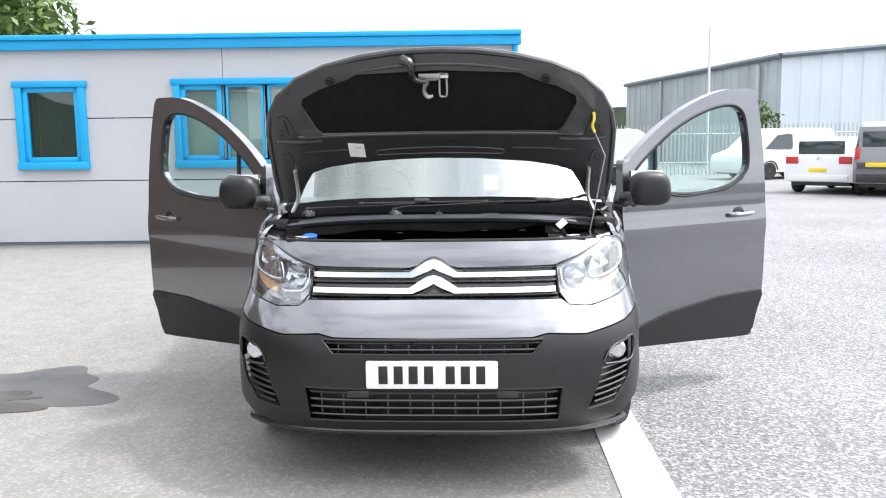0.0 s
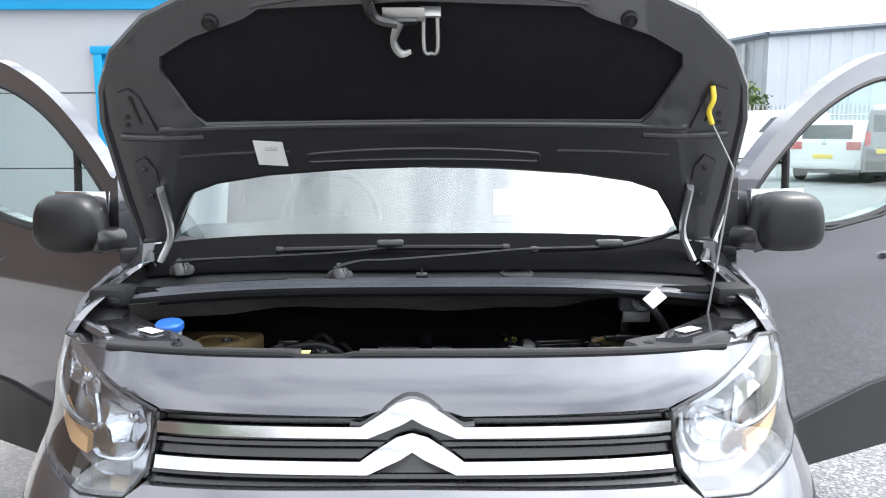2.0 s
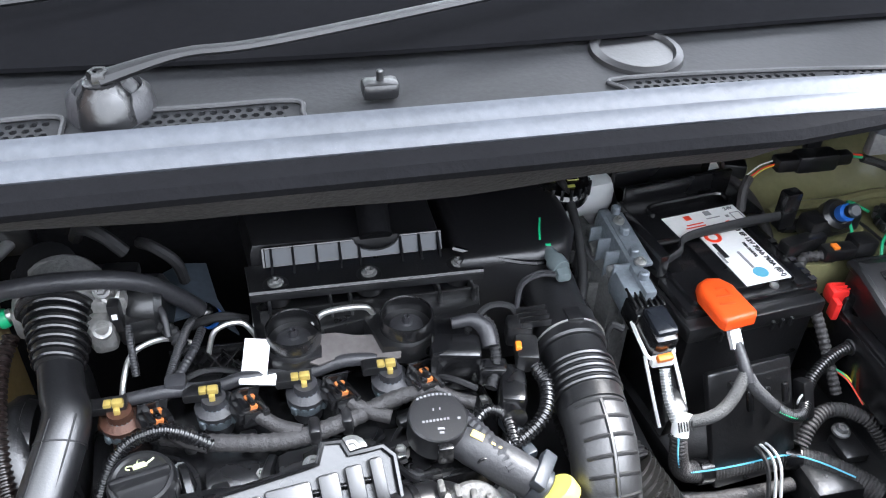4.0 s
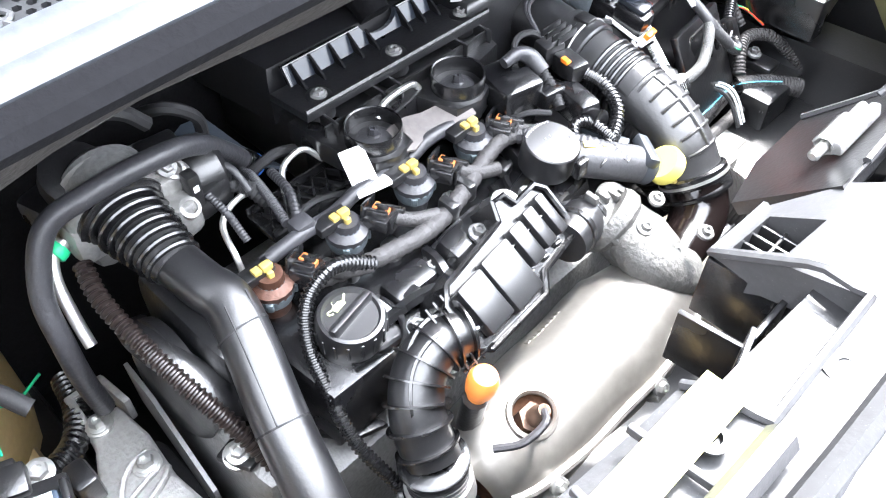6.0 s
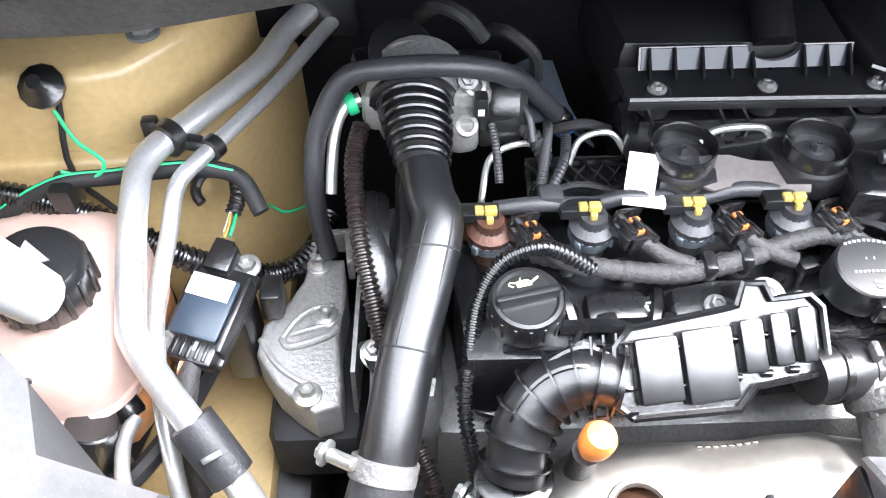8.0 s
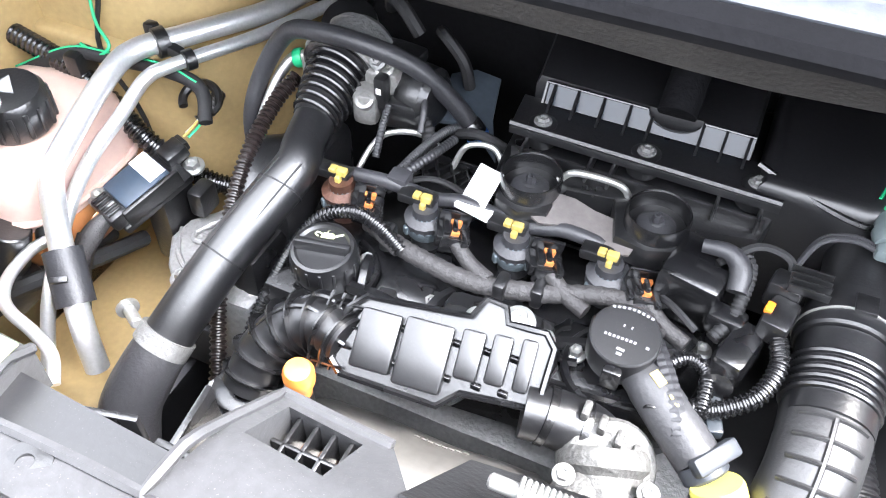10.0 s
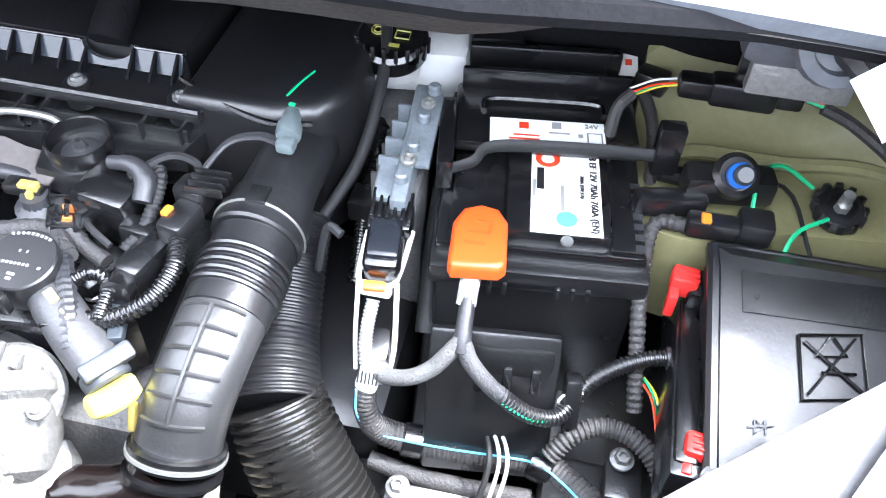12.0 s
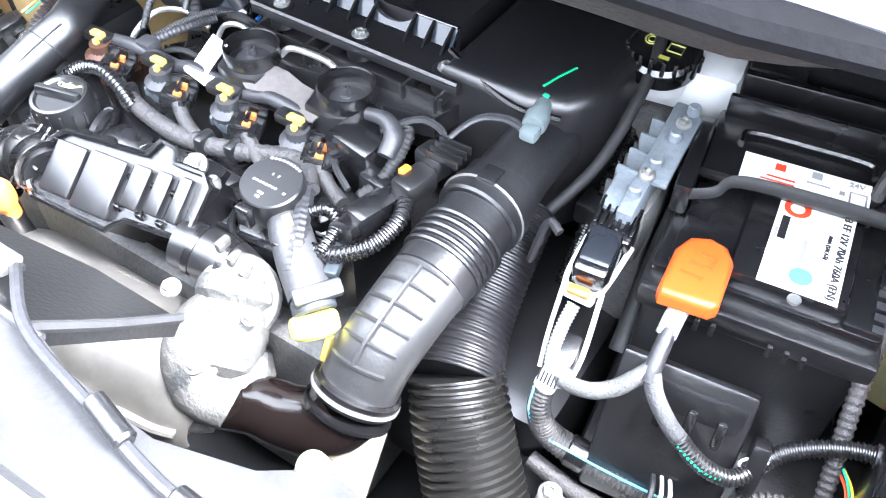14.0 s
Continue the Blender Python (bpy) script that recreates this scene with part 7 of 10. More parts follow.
    part("flap_motor", join(lathe([(0.026, 0), (0.028, 0.006), (0.028, 0.022), (0.02, 0.026)], (-0.318, 0.832, 0.850), (0.1, -0.5, 0.85), 20), box((-0.335, 0.835, 0.835), (0.045, 0.05, 0.03), 0.008, (0, 0, 15))), "plastic", t, "black flap motor")
    parts("small_hose", [tube([(-0.30, 0.88, 0.86), (-0.285, 0.855, 0.888), (-0.262, 0.835, 0.89), (-0.245, 0.832, 0.87)], 0.007, 8, 5), tube([(-0.235, 0.86, 0.86), (-0.22, 0.84, 0.868), (-0.20, 0.835, 0.85), (-0.195, 0.84, 0.82)], 0.006, 8, 5)], "rubber", t)
    part("wire_boot", tube([(-0.222, 0.775, 0.825), (-0.205, 0.765, 0.815), (-0.195, 0.75, 0.80)], 0.0075, 12, 5, ribs=(0.005, 0.001)), "rubber", t)
    part("heater_hose", tube([(-0.392, 0.752, 0.690), (-0.396, 0.748, 0.740), (-0.395, 0.752, 0.785), (-0.388, 0.772, 0.825), (-0.363, 0.785, 0.866), (-0.325, 0.780, 0.880), (-0.272, 0.775, 0.884), (-0.228, 0.788, 0.864), (-0.195, 0.802, 0.826), (-0.172, 0.808, 0.793)], 0.0092, 14, 7), "hose", e, "thick grey heater hose")
    hj = part("hose_joint", join(lathe([(0.010, 0), (0.0115, 0.003), (0.0115, 0.014), (0.009, 0.018)], (-0.181, 0.805, 0.806), (0.6, 0.1, -0.8), 16), box((-0.172, 0.803, 0.800), (0.014, 0.016, 0.012), 0.003)), "satin", e)
    part("ring", lathe([(0.0095, 0), (0.0118, 0.001), (0.0118, 0.004), (0.0095, 0.005)], (-0.172, 0.806, 0.794), (0.6, 0.1, -0.8), 16), "blue", hj, "blue locking ring")
    plate_mat = mat("dull_blue_grey_sheet", (0.055, 0.068, 0.085), 0.42, 0.2, 0.25, 16, 160, 0.1)
    part("rear_shield", sheet([(-0.215, 0.80), (-0.17, 0.805), (-0.145, 0.79), (-0.165, 0.83), (-0.175, 0.875), (-0.225, 0.865)], lambda x, y: Vector((x, y, 0.795 + 0.22 * (y - 0.80) + 0.010 * math.sin(55 * x))), lambda x, y: Vector((x, y, 0.791 + 0.22 * (y - 0.80) + 0.010 * math.sin(55 * x))), (), 0.02), plate_mat, e, "dull blue-grey shield behind the hose")
    part("braided_lead", tube([(-0.188, 0.800, 0.80), (-0.192, 0.775, 0.812), (-0.200, 0.735, 0.815), (-0.206, 0.708, 0.812)], 0.0046, 12, 6, ribs=(0.0026, 0.0006)), "hose", e, "black braided lead")
    part("sensor_pipe", tube([(-0.352, 0.797, 0.836), (-0.366, 0.792, 0.832), (-0.374, 0.778, 0.82), (-0.378, 0.758, 0.80), (-0.38, 0.74, 0.78)], [0.0065, 0.0060, 0.0052, 0.0052, 0.005], 12, 6), "steel", e, "bright quick-release pipe")
    part("sensor_collar", lathe([(0.0090, 0), (0.0098, 0.002), (0.0098, 0.007), (0.0088, 0.009)], (-0.356, 0.796, 0.834), (-1, -0.3, -0.25), 14), "green", e, "green quick-release collar")
    part("conduit", tube([(-0.352, 0.775, 0.825), (-0.358, 0.745, 0.815), (-0.356, 0.70, 0.80), (-0.350, 0.66, 0.782), (-0.340, 0.62, 0.757), (-0.325, 0.57, 0.71), (-0.30, 0.52, 0.67), (-0.295, 0.48, 0.63)], 0.0082, 10, 6, ribs=(0.0055, 0.0018)), mat("brown_black_conduit", (0.013, 0.009, 0.008), 0.3, 0, 0.2, 20, 200, 0.1), e, "brownish black corrugated conduit")
    # pulley guard, belt side
    part("belt_guard", join(tube([(-0.345, 0.745, 0.77), (-0.35, 0.70, 0.79), (-0.335, 0.65, 0.77), (-0.32, 0.62, 0.73)], 0.014, 8, 5, flat=0.4), lathe([(0.055, 0), (0.058, 0.01), (0.05, 0.016), (0.02, 0.018)], (-0.335, 0.70, 0.735), (-1, 0, 0.1), 28)), "plastic", e, "dark pulley guard")
    part("belt_cover", join(box((-0.305, 0.705, 0.72), (0.04, 0.13, 0.16), 0.015), box((-0.31, 0.63, 0.71), (0.035, 0.08, 0.10), 0.012)), "plastic", e)
    part("high_pressure_pipe", join(tube([(-0.255, 0.705, 0.77), (-0.252, 0.72, 0.795), (-0.243, 0.748, 0.81), (-0.215, 0.762, 0.812), (-0.19, 0.765, 0.80)], 0.0029, 8, 6), tube([(-0.175, 0.755, 0.79), (-0.165, 0.765, 0.812), (-0.14, 0.768, 0.816), (-0.125, 0.76, 0.80)], 0.0029, 8, 6)), "steel", e, "bright steel fuel pipes")
    part("rust_flange", join(box((-0.262, 0.713, 0.755), (0.035, 0.03, 0.03), 0.005), cyl((-0.275, 0.705, 0.765), (-0.24, 0.70, 0.765), 0.009)), "rust", e, "rusty iron flange")
    # latticed plate behind the injectors
    for k in range(7):
        part("lattice_rib", box((-0.20 + 0.016 * k, 0.742, 0.790), (0.002, 0.036, 0.008), 0.0005, (0, 0, 32)), "satin", e)
        part("lattice_rib", box((-0.20 + 0.016 * k, 0.742, 0.790), (0.002, 0.036, 0.008), 0.0005, (0, 0, -32)), "satin", e)
    part("lattice_plate", join(box((-0.15, 0.742, 0.782), (0.125, 0.04, 0.006), 0.002), box((-0.15, 0.723, 0.79), (0.125, 0.003, 0.01), 0.001), box((-0.15, 0.762, 0.79), (0.125, 0.003, 0.01), 0.001)), "satin", e)
    # carrier with the two rubber-mount cups
    o = [(-0.128, 0.755), (-0.125, 0.735), (-0.112, 0.70), (-0.09, 0.692), (-0.066, 0.70), (-0.06, 0.735), (-0.02, 0.742), (-0.008, 0.70), (0.02, 0.694), (0.046, 0.705), (0.052, 0.735), (0.10, 0.745), (0.112, 0.80), (-0.13, 0.80)]
    cr = part("mount_carrier", prism(o, 0.022, 0.003, pose(0, 0, 0.802)), "plastic", e, "black plastic air-box carrier")
    for x in (-0.09, 0.02):
        c = part("mount_cup", lathe([(0.0265, 0), (0.027, 0.020), (0.0262, 0.022), (0.0248, 0.021), (0.0245, 0.002), (0.002, 0.001)], (x, 0.726, 0.818), (0, 0, 1), 30), "satin", cr)
        part("mount_rubber", lathe([(0.0165, 0), (0.0165, 0.004), (0.011, 0.007), (0.002, 0.007)], (x, 0.726, 0.821), (0, 0, 1), 20), "hose", c)
        part("mount_bolt", bolt((x, 0.726, 0.827), (0, 0, 1), 0.0045, 0.009), "hose", c)
    for x in (-0.11, -0.05, -0.03, 0.06, 0.095):
        part("carrier_rib", box((x, 0.775, 0.829), (0.003, 0.05, 0.018), 0.001), "plastic", cr)
    part("carrier_rib", box((-0.01, 0.757, 0.828), (0.22, 0.003, 0.016), 0.001), "plastic", cr)
    part("coolant_pipe", tube([(-0.070, 0.742, 0.826), (-0.058, 0.745, 0.836), (-0.030, 0.748, 0.836), (-0.014, 0.750, 0.830), (-0.006, 0.748, 0.815)], 0.0032, 10, 6), "steel", e, "bright steel coolant pipe")
    # bent foil bracket
    fo = [(-0.108, 0.712), (-0.07, 0.692), (-0.05, 0.700), (-0.015, 0.690), (0.008, 0.690), (0.012, 0.705), (-0.012, 0.722), (-0.05, 0.728), (-0.085, 0.722)]
    fz = lambda x, y: 0.815 + 0.25 * (y - 0.69) + 0.004 * math.sin(60 * x)
    part("heat_foil", sheet(fo, lambda x, y: Vector((x, y, fz(x, y))), lambda x, y: Vector((x, y, fz(x, y) - 0.002)), (), 0.015), mat("dull_steel_sheet", (0.17, 0.155, 0.15), 0.5, 0.6, 0.2, 25, 160, 0.2), e, "dull bent steel heat plate")
    # small parts right of the cups
    b2 = part("solenoid_bracket", join(prism([(0.035, 0.675), (0.075, 0.68), (0.085, 0.72), (0.045, 0.73)], 0.045, 0.006, pose(0, 0, 0.785)), box((0.062, 0.69, 0.80), (0.05, 0.03, 0.06), 0.006, (8, 0, -12))), "satin", e, "black vacuum solenoid bracket")
    part("nozzle", join(tube([(0.06, 0.703, 0.84), (0.08, 0.702, 0.842), (0.092, 0.695, 0.835), (0.094, 0.68, 0.825)], [0.0055, 0.007, 0.009, 0.008], 10, 5)), "hose", b2, "grey elbow nozzle")
    part("vacuum_pipe", tube([(0.094, 0.712, 0.832), (0.10, 0.70, 0.828), (0.098, 0.67, 0.81), (0.088, 0.65, 0.80)], 0.006, 8, 5, ribs=(0.004, 0.0008)), "rubber", b2)
    part("solenoid", join(box((0.108, 0.645, 0.796), (0.026, 0.05, 0.034), 0.008, (0, 0, -15)), lathe([(0.012, 0), (0.012, 0.02)], (0.10, 0.628, 0.795), (0, -1, 0.2), 14), box((0.094, 0.668, 0.803), (0.03, 0.02, 0.022), 0.005, (0, 0, -8))), "satin", e, "black solenoid valve")
    sp = part("sensor_plug", join(box((0.128, 0.672, 0.818), (0.022, 0.034, 0.022), 0.004, (0, 0, -12)), box((0.128, 0.70, 0.822), (0.026, 0.022, 0.026), 0.004, (0, 0, -12))), "plastic", e, "black sensor plug with an orange lock")
    part("lock", box((0.119, 0.672, 0.829), (0.006, 0.010, 0.005), 0.001, (0, 0, -12)), "orange", sp)
    for k in range(4):
        part("fin", box((0.142, 0.69 + 0.007 * k, 0.838), (0.03, 0.002, 0.008), 0.0005), "plastic", sp)
    part("conduit", tube([(0.132, 0.655, 0.816), (0.137, 0.635, 0.81), (0.128, 0.61, 0.80), (0.105, 0.595, 0.79), (0.085, 0.59, 0.788)], 0.0075, 10, 6, ribs=(0.0045, 0.0014)), "satin", e)
    part("conduit", tube([(0.062, 0.575, 0.79), (0.06, 0.605, 0.797), (0.075, 0.622, 0.802), (0.092, 0.615, 0.80), (0.095, 0.588, 0.792)], 0.006, 10, 6, ribs=(0.0045, 0.0012)), "satin", e)
    pk = part("sensor_plug", join(box((0.099, 0.612, 0.784), (0.014, 0.030, 0.012), 0.003, (0, 0, 18)), box((0.106, 0.590, 0.781), (0.012, 0.022, 0.010), 0.002, (0, 0, 18))), "bluegrey", e)
    # coolant elbow hose with yellow clip
    hh = part("coolant_hose", tube([(0.042, 0.605, 0.788), (0.056, 0.597, 0.787), (0.080, 0.579, 0.780), (0.104, 0.562, 0.771)], [0.014, 0.0178, 0.0185, 0.0182], 20, 6), mat("mid_grey_rubber_hose", (0.046, 0.046, 0.049), 0.45, 0, 0.25, 20, 260, 0.25, dust=0.1), e, "grey coolant hose with a yellow mark")
    parts("paint_mark", [box((0.060, 0.593, 0.8048), (0.012, 0.007, 0.0012), 0.0, (10, 12, -35)), box((0.075, 0.582, 0.8008), (0.010, 0.002, 0.0012), 0.0, (10, 12, -35))], "brass", hh)
    part("joint", join(box((0.113, 0.561, 0.783), (0.014, 0.040, 0.012), 0.003, (0, 28, -35)), lathe([(0.0165, 0), (0.0178, 0.003), (0.0178, 0.012), (0.016, 0.014)], (0.104, 0.562, 0.771), (0.6, -0.42, -0.4), 22)), mat("blue_grey_joint_plastic", (0.035, 0.039, 0.046), 0.4, 0, 0.15, 20, 200, 0.08), hh, "blue-grey quick-release joint")
    part("yellow_clip", lathe([(0.018, 0), (0.0195, 0.003), (0.0195, 0.013), (0.016, 0.016)], (0.119, 0.546, 0.7755), (0.45, -0.35, -0.65), 22), mat("pale_yellow_plastic", (0.58, 0.52, 0.11), 0.4, 0, 0.08, 20, 100, 0.05), hh, "pale yellow securing ring")
    # outlet duct of the resonator and turbo castings
    d = part("outlet_duct", tube([(-0.025, 0.550, 0.768), (0.000, 0.555, 0.765), (0.024, 0.559, 0.757), (0.043, 0.556, 0.742), (0.050, 0.546, 0.728)], [0.0212, 0.0225, 0.0225, 0.022, 0.022], 24, 6), "sheen", e, "black outlet duct")
    for p, r in (((-0.008, 0.5535, 0.7665), 0.0235), ((0.018, 0.558, 0.7595), 0.0238)):
        part("band", lathe([(r - 0.003, -0.004), (r, -0.003), (r, 0.003), (r - 0.003, 0.004)], p, (1, 0.15, -0.25), 28), "satin", d)
    tb = part("turbo_casting", join(lathe([(0.032, 0), (0.035, 0.006), (0.035, 0.014), (0.030, 0.02), (0.033, 0.045), (0.028, 0.07), (0.015, 0.08)], (0.066, 0.522, 0.752), (0.25, -0.75, -0.45), 26), box((0.095, 0.47, 0.70), (0.06, 0.06, 0.05), 0.02, (20, 10, 30)), box((0.06, 0.44, 0.68), (0.07, 0.05, 0.04), 0.015, (10, 0, 20))), "turboalu", e, "cast aluminium turbo inlet")
    part("inlet_flange", lathe([(0.024, 0), (0.034, 0.002), (0.036, 0.006), (0.034, 0.010), (0.026, 0.012)], (0.072, 0.512, 0.748), (0.3, -0.6, 0.75), 28), "turboalu", tb, "cast flange")
    part("volute", tube([(0.070, 0.500, 0.742), (0.062, 0.478, 0.740), (0.066, 0.456, 0.728), (0.085, 0.444, 0.712), (0.108, 0.450, 0.70)], [0.022, 0.024, 0.024, 0.023, 0.021], 16, 6), "turboalu", tb, "cast aluminium volute")
    parts("volute_rib", [tube([(0.052 + 0.004 * k, 0.492 - 0.016 * k, 0.760 - 0.007 * k), (0.068 + 0.004 * k, 0.494 - 0.016 * k, 0.768 - 0.009 * k), (0.088 + 0.003 * k, 0.490 - 0.014 * k, 0.756 - 0.01 * k)], 0.003, 6, 4) for k in range(3)], "turboalu", tb)
    parts("fitting_bolt", [bolt((0.048, 0.470, 0.786), (0, -0.3, 1), 0.0055, 0.006), bolt((0.105, 0.492, 0.766), (0, -0.3, 1), 0.0055, 0.006), bolt((0.100, 0.436, 0.766), (0, -0.3, 1), 0.0055, 0.006)], "castpale", tb)
    for k in range(4):
        part("lug", box((0.047 + 0.014 * k, 0.527 - 0.003 * k, 0.783 - 0.006 * k), (0.006, 0.014, 0.01), 0.002), "turboalu", tb)
    part("lug_bolt", bolt((0.085, 0.452, 0.735), (0, -0.4, 1), 0.009, 0.008), "steel", tb)
    tb.location = Vector(tb.location) + Vector((-0.027, 0.030, 0.004))
    part("turbo_pipe", tube([(0.1665, 0.522, 0.722), (0.155, 0.508, 0.708), (0.128, 0.499, 0.700), (0.098, 0.494, 0.698), (0.068, 0.484, 0.692)], [0.0315, 0.030, 0.027, 0.025, 0.023], 22, 6), mat("shiny_black_brown_plastic", (0.006, 0.004, 0.0038), 0.16, 0, 0.2, 10, 200, 0.05), e, "shiny black turbo inlet pipe")
    # round heat shield of the catalyst, with its sensor
    def can(x, t, d=0.0):
        u, a = (x + 0.075) / 0.142, t / 0.058
        r = 0.058 * (1 - 0.42 * min(1.0, abs(u)) ** 7) + 0.0016 * math.sin(31 * x + 2 * a) + 0.0011 * math.sin(64 * x - 3 * a) + 0.0022 * math.exp(-((x + 0.005) / 0.006) ** 2) - d
        r -= 0.007 * math.exp(-((x + 0.158) ** 2 + (t + 0.015) ** 2) / 0.0009)
        return Vector((x, 0.484 + r * math.sin(a), 0.677 + r * math.cos(a)))
    so = [(-0.217, -0.105), (0.058, -0.105), (0.066, 0.0), (0.058, 0.105), (-0.217, 0.105), (-0.224, 0.0)]
    hole = [(-0.158 + 0.0185 * math.cos(a), -0.015 + 0.0185 * math.sin(a)) for a in np.linspace(0, 2 * math.pi, 20, endpoint=False)]
    sh = part("heat_shield", sheet(so, lambda x, t: can(x, t), lambda x, t: can(x, t, 0.002), [hole], 0.009), "shield", e, "rounded pressed-metal heat shield over the catalyst", 60)
    part("shield_ring", tube([can(-0.158 + 0.021 * math.cos(a), -0.015 + 0.021 * math.sin(a), -0.001) for a in np.linspace(0, 2 * math.pi, 26)], 0.003, 6, 1), "shield", sh)
    part("shield_seam", tube([can(x, -0.072, -0.002) for x in np.linspace(-0.21, 0.055, 16)], 0.0045, 6, 2, flat=0.5), "shield", sh)
    parts("shield_clip", [join(box(can(x, -0.086, -0.004), (0.022, 0.006, 0.014), 0.0015, (50, 0, 8)), bolt(can(x, -0.078, -0.007), (0, -0.8, 0.5), 0.006, 0.006)) for x in (-0.175, -0.04)], "steel", sh)
    parts("stamp", [box(can(-0.10 + 0.006 * k, 0.046, -0.0006), (0.0042, 0.006, 0.0008), 0.0002, (-45, 0, 0)) for k in range(8)], "shield", sh)
    part("exhaust_core", join(lathe([(0.035, 0), (0.045, 0.02), (0.045, 0.2), (0.035, 0.24)], (-0.205, 0.484, 0.668), (1, 0, 0), 22)), "rust", e)
    ox = part("oxygen_sensor", join(lathe([(0.0135, -0.004), (0.0135, 0.010)], (-0.158, 0.472, 0.716), (0.0, -0.35, 0.9), 6), lathe([(0.008, 0.010), (0.008, 0.020), (0.0055, 0.024), (0.0055, 0.032)], (-0.158, 0.472, 0.716), (0.0, -0.35, 0.9), 14)), mat("heat_browned_steel", (0.115, 0.075, 0.055), 0.5, 0.6, 0.35, 40, 200, 0.3), e, "oxygen sensor in the exhaust")
    part("sensor_lead", tube([(-0.158, 0.461, 0.744), (-0.168, 0.452, 0.748), (-0.190, 0.455, 0.742), (-0.207, 0.470, 0.736)], 0.0034, 8, 6), "hose", ox)
    # dipstick
    ds = part("dipstick", join(lathe([(0.006, -0.004), (0.0115, 0.0), (0.0125, 0.006), (0.0125, 0.016), (0.010, 0.022), (0.003, 0.024)], (-0.190, 0.502, 0.766), (0.1, -0.15, 1), 22), lathe([(0.008, -0.016), (0.009, 0.0)], (-0.190, 0.502, 0.764), (0.1, -0.15, 1), 16)), mat("faded_orange_plastic", (0.80, 0.25, 0.05), 0.4, 0, 0.12, 20, 200, 0.05), e, "orange dipstick handle")
    part("dipstick_tube", tube([(-0.194, 0.502, 0.758), (-0.195, 0.51, 0.70), (-0.20, 0.53, 0.62)], 0.0105, 10, 4), "plastic", ds)
    # engine mounting
    mt = thing("engine_mount", "cast aluminium engine mounting bracket with bolts", "engine mount", at=(-0.39, 0.64, 0.6))
    o = [(-0.410, 0.742), (-0.376, 0.742), (-0.372, 0.698), (-0.377, 0.648), (-0.372, 0.600), (-0.373, 0.578), (-0.394, 0.572), (-0.412, 0.585), (-0.430, 0.602), (-0.450, 0.634), (-0.447, 0.664), (-0.428, 0.687), (-0.414, 0.715)]
    part("bracket", prism(o, 0.045, 0.005, pose(0, 0, 0.655), 3), "mountalu", mt)
    part("frame", join(box((-0.405, 0.758, 0.690), (0.007, 0.036, 0.030), 0.002, (0, 0, -4)), box((-0.371, 0.755, 0.690), (0.007, 0.042, 0.030), 0.002, (0, 0, 6)), box((-0.389, 0.774, 0.690), (0.038, 0.007, 0.030), 0.002)), "mountalu", mt, "rectangular end frame")
    parts("web", [tube([(-0.428, 0.648, 0.700), (-0.414, 0.668, 0.7035), (-0.398, 0.679, 0.7035), (-0.384, 0.681, 0.702)], 0.0032, 8, 5), tube([(-0.428, 0.648, 0.700), (-0.422, 0.638, 0.7025), (-0.405, 0.640, 0.7035), (-0.386, 0.648, 0.7035), (-0.378, 0.656, 0.702)], 0.0032, 8, 5), tube([(-0.420, 0.652, 0.700), (-0.405, 0.655, 0.703), (-0.388, 0.660, 0.702)], 0.0028, 8, 5), tube([(-0.448, 0.650, 0.697), (-0.430, 0.620, 0.702), (-0.410, 0.603, 0.702), (-0.400, 0.600, 0.700)], 0.003, 8, 5)], "mountalu", mt)
    for x, y in ((-0.3990, 0.7330), (-0.3896, 0.6705), (-0.4007, 0.5885)):
        part("bolt", join(bolt((x, y, 0.7035), (0, 0, 1), 0.0072, 0.008), lathe([(0.0125, -0.006), (0.0125, 0.0), (0.0105, 0.001)], (x, y, 0.7025), (0, 0, 1), 22)), "steel", mt)
    part("side_plate", sheet([(0.60, 0.64), (0.75, 0.67), (0.755, 0.725), (0.70, 0.735), (0.61, 0.70)], lambda y, z: Vector((-0.362 + 0.08 * (y - 0.65), y, z)), lambda y, z: Vector((-0.358 + 0.08 * (y - 0.65), y, z)), (), 0.04), "alu", mt, "grey cast side plate")
    part("rubber_block", box((-0.40, 0.65, 0.61), (0.09, 0.16, 0.08), 0.02), "rubber", mt)
    mt.location = Vector(mt.location) + Vector((-0.0045, 0.021, -0.032))


build_engine()


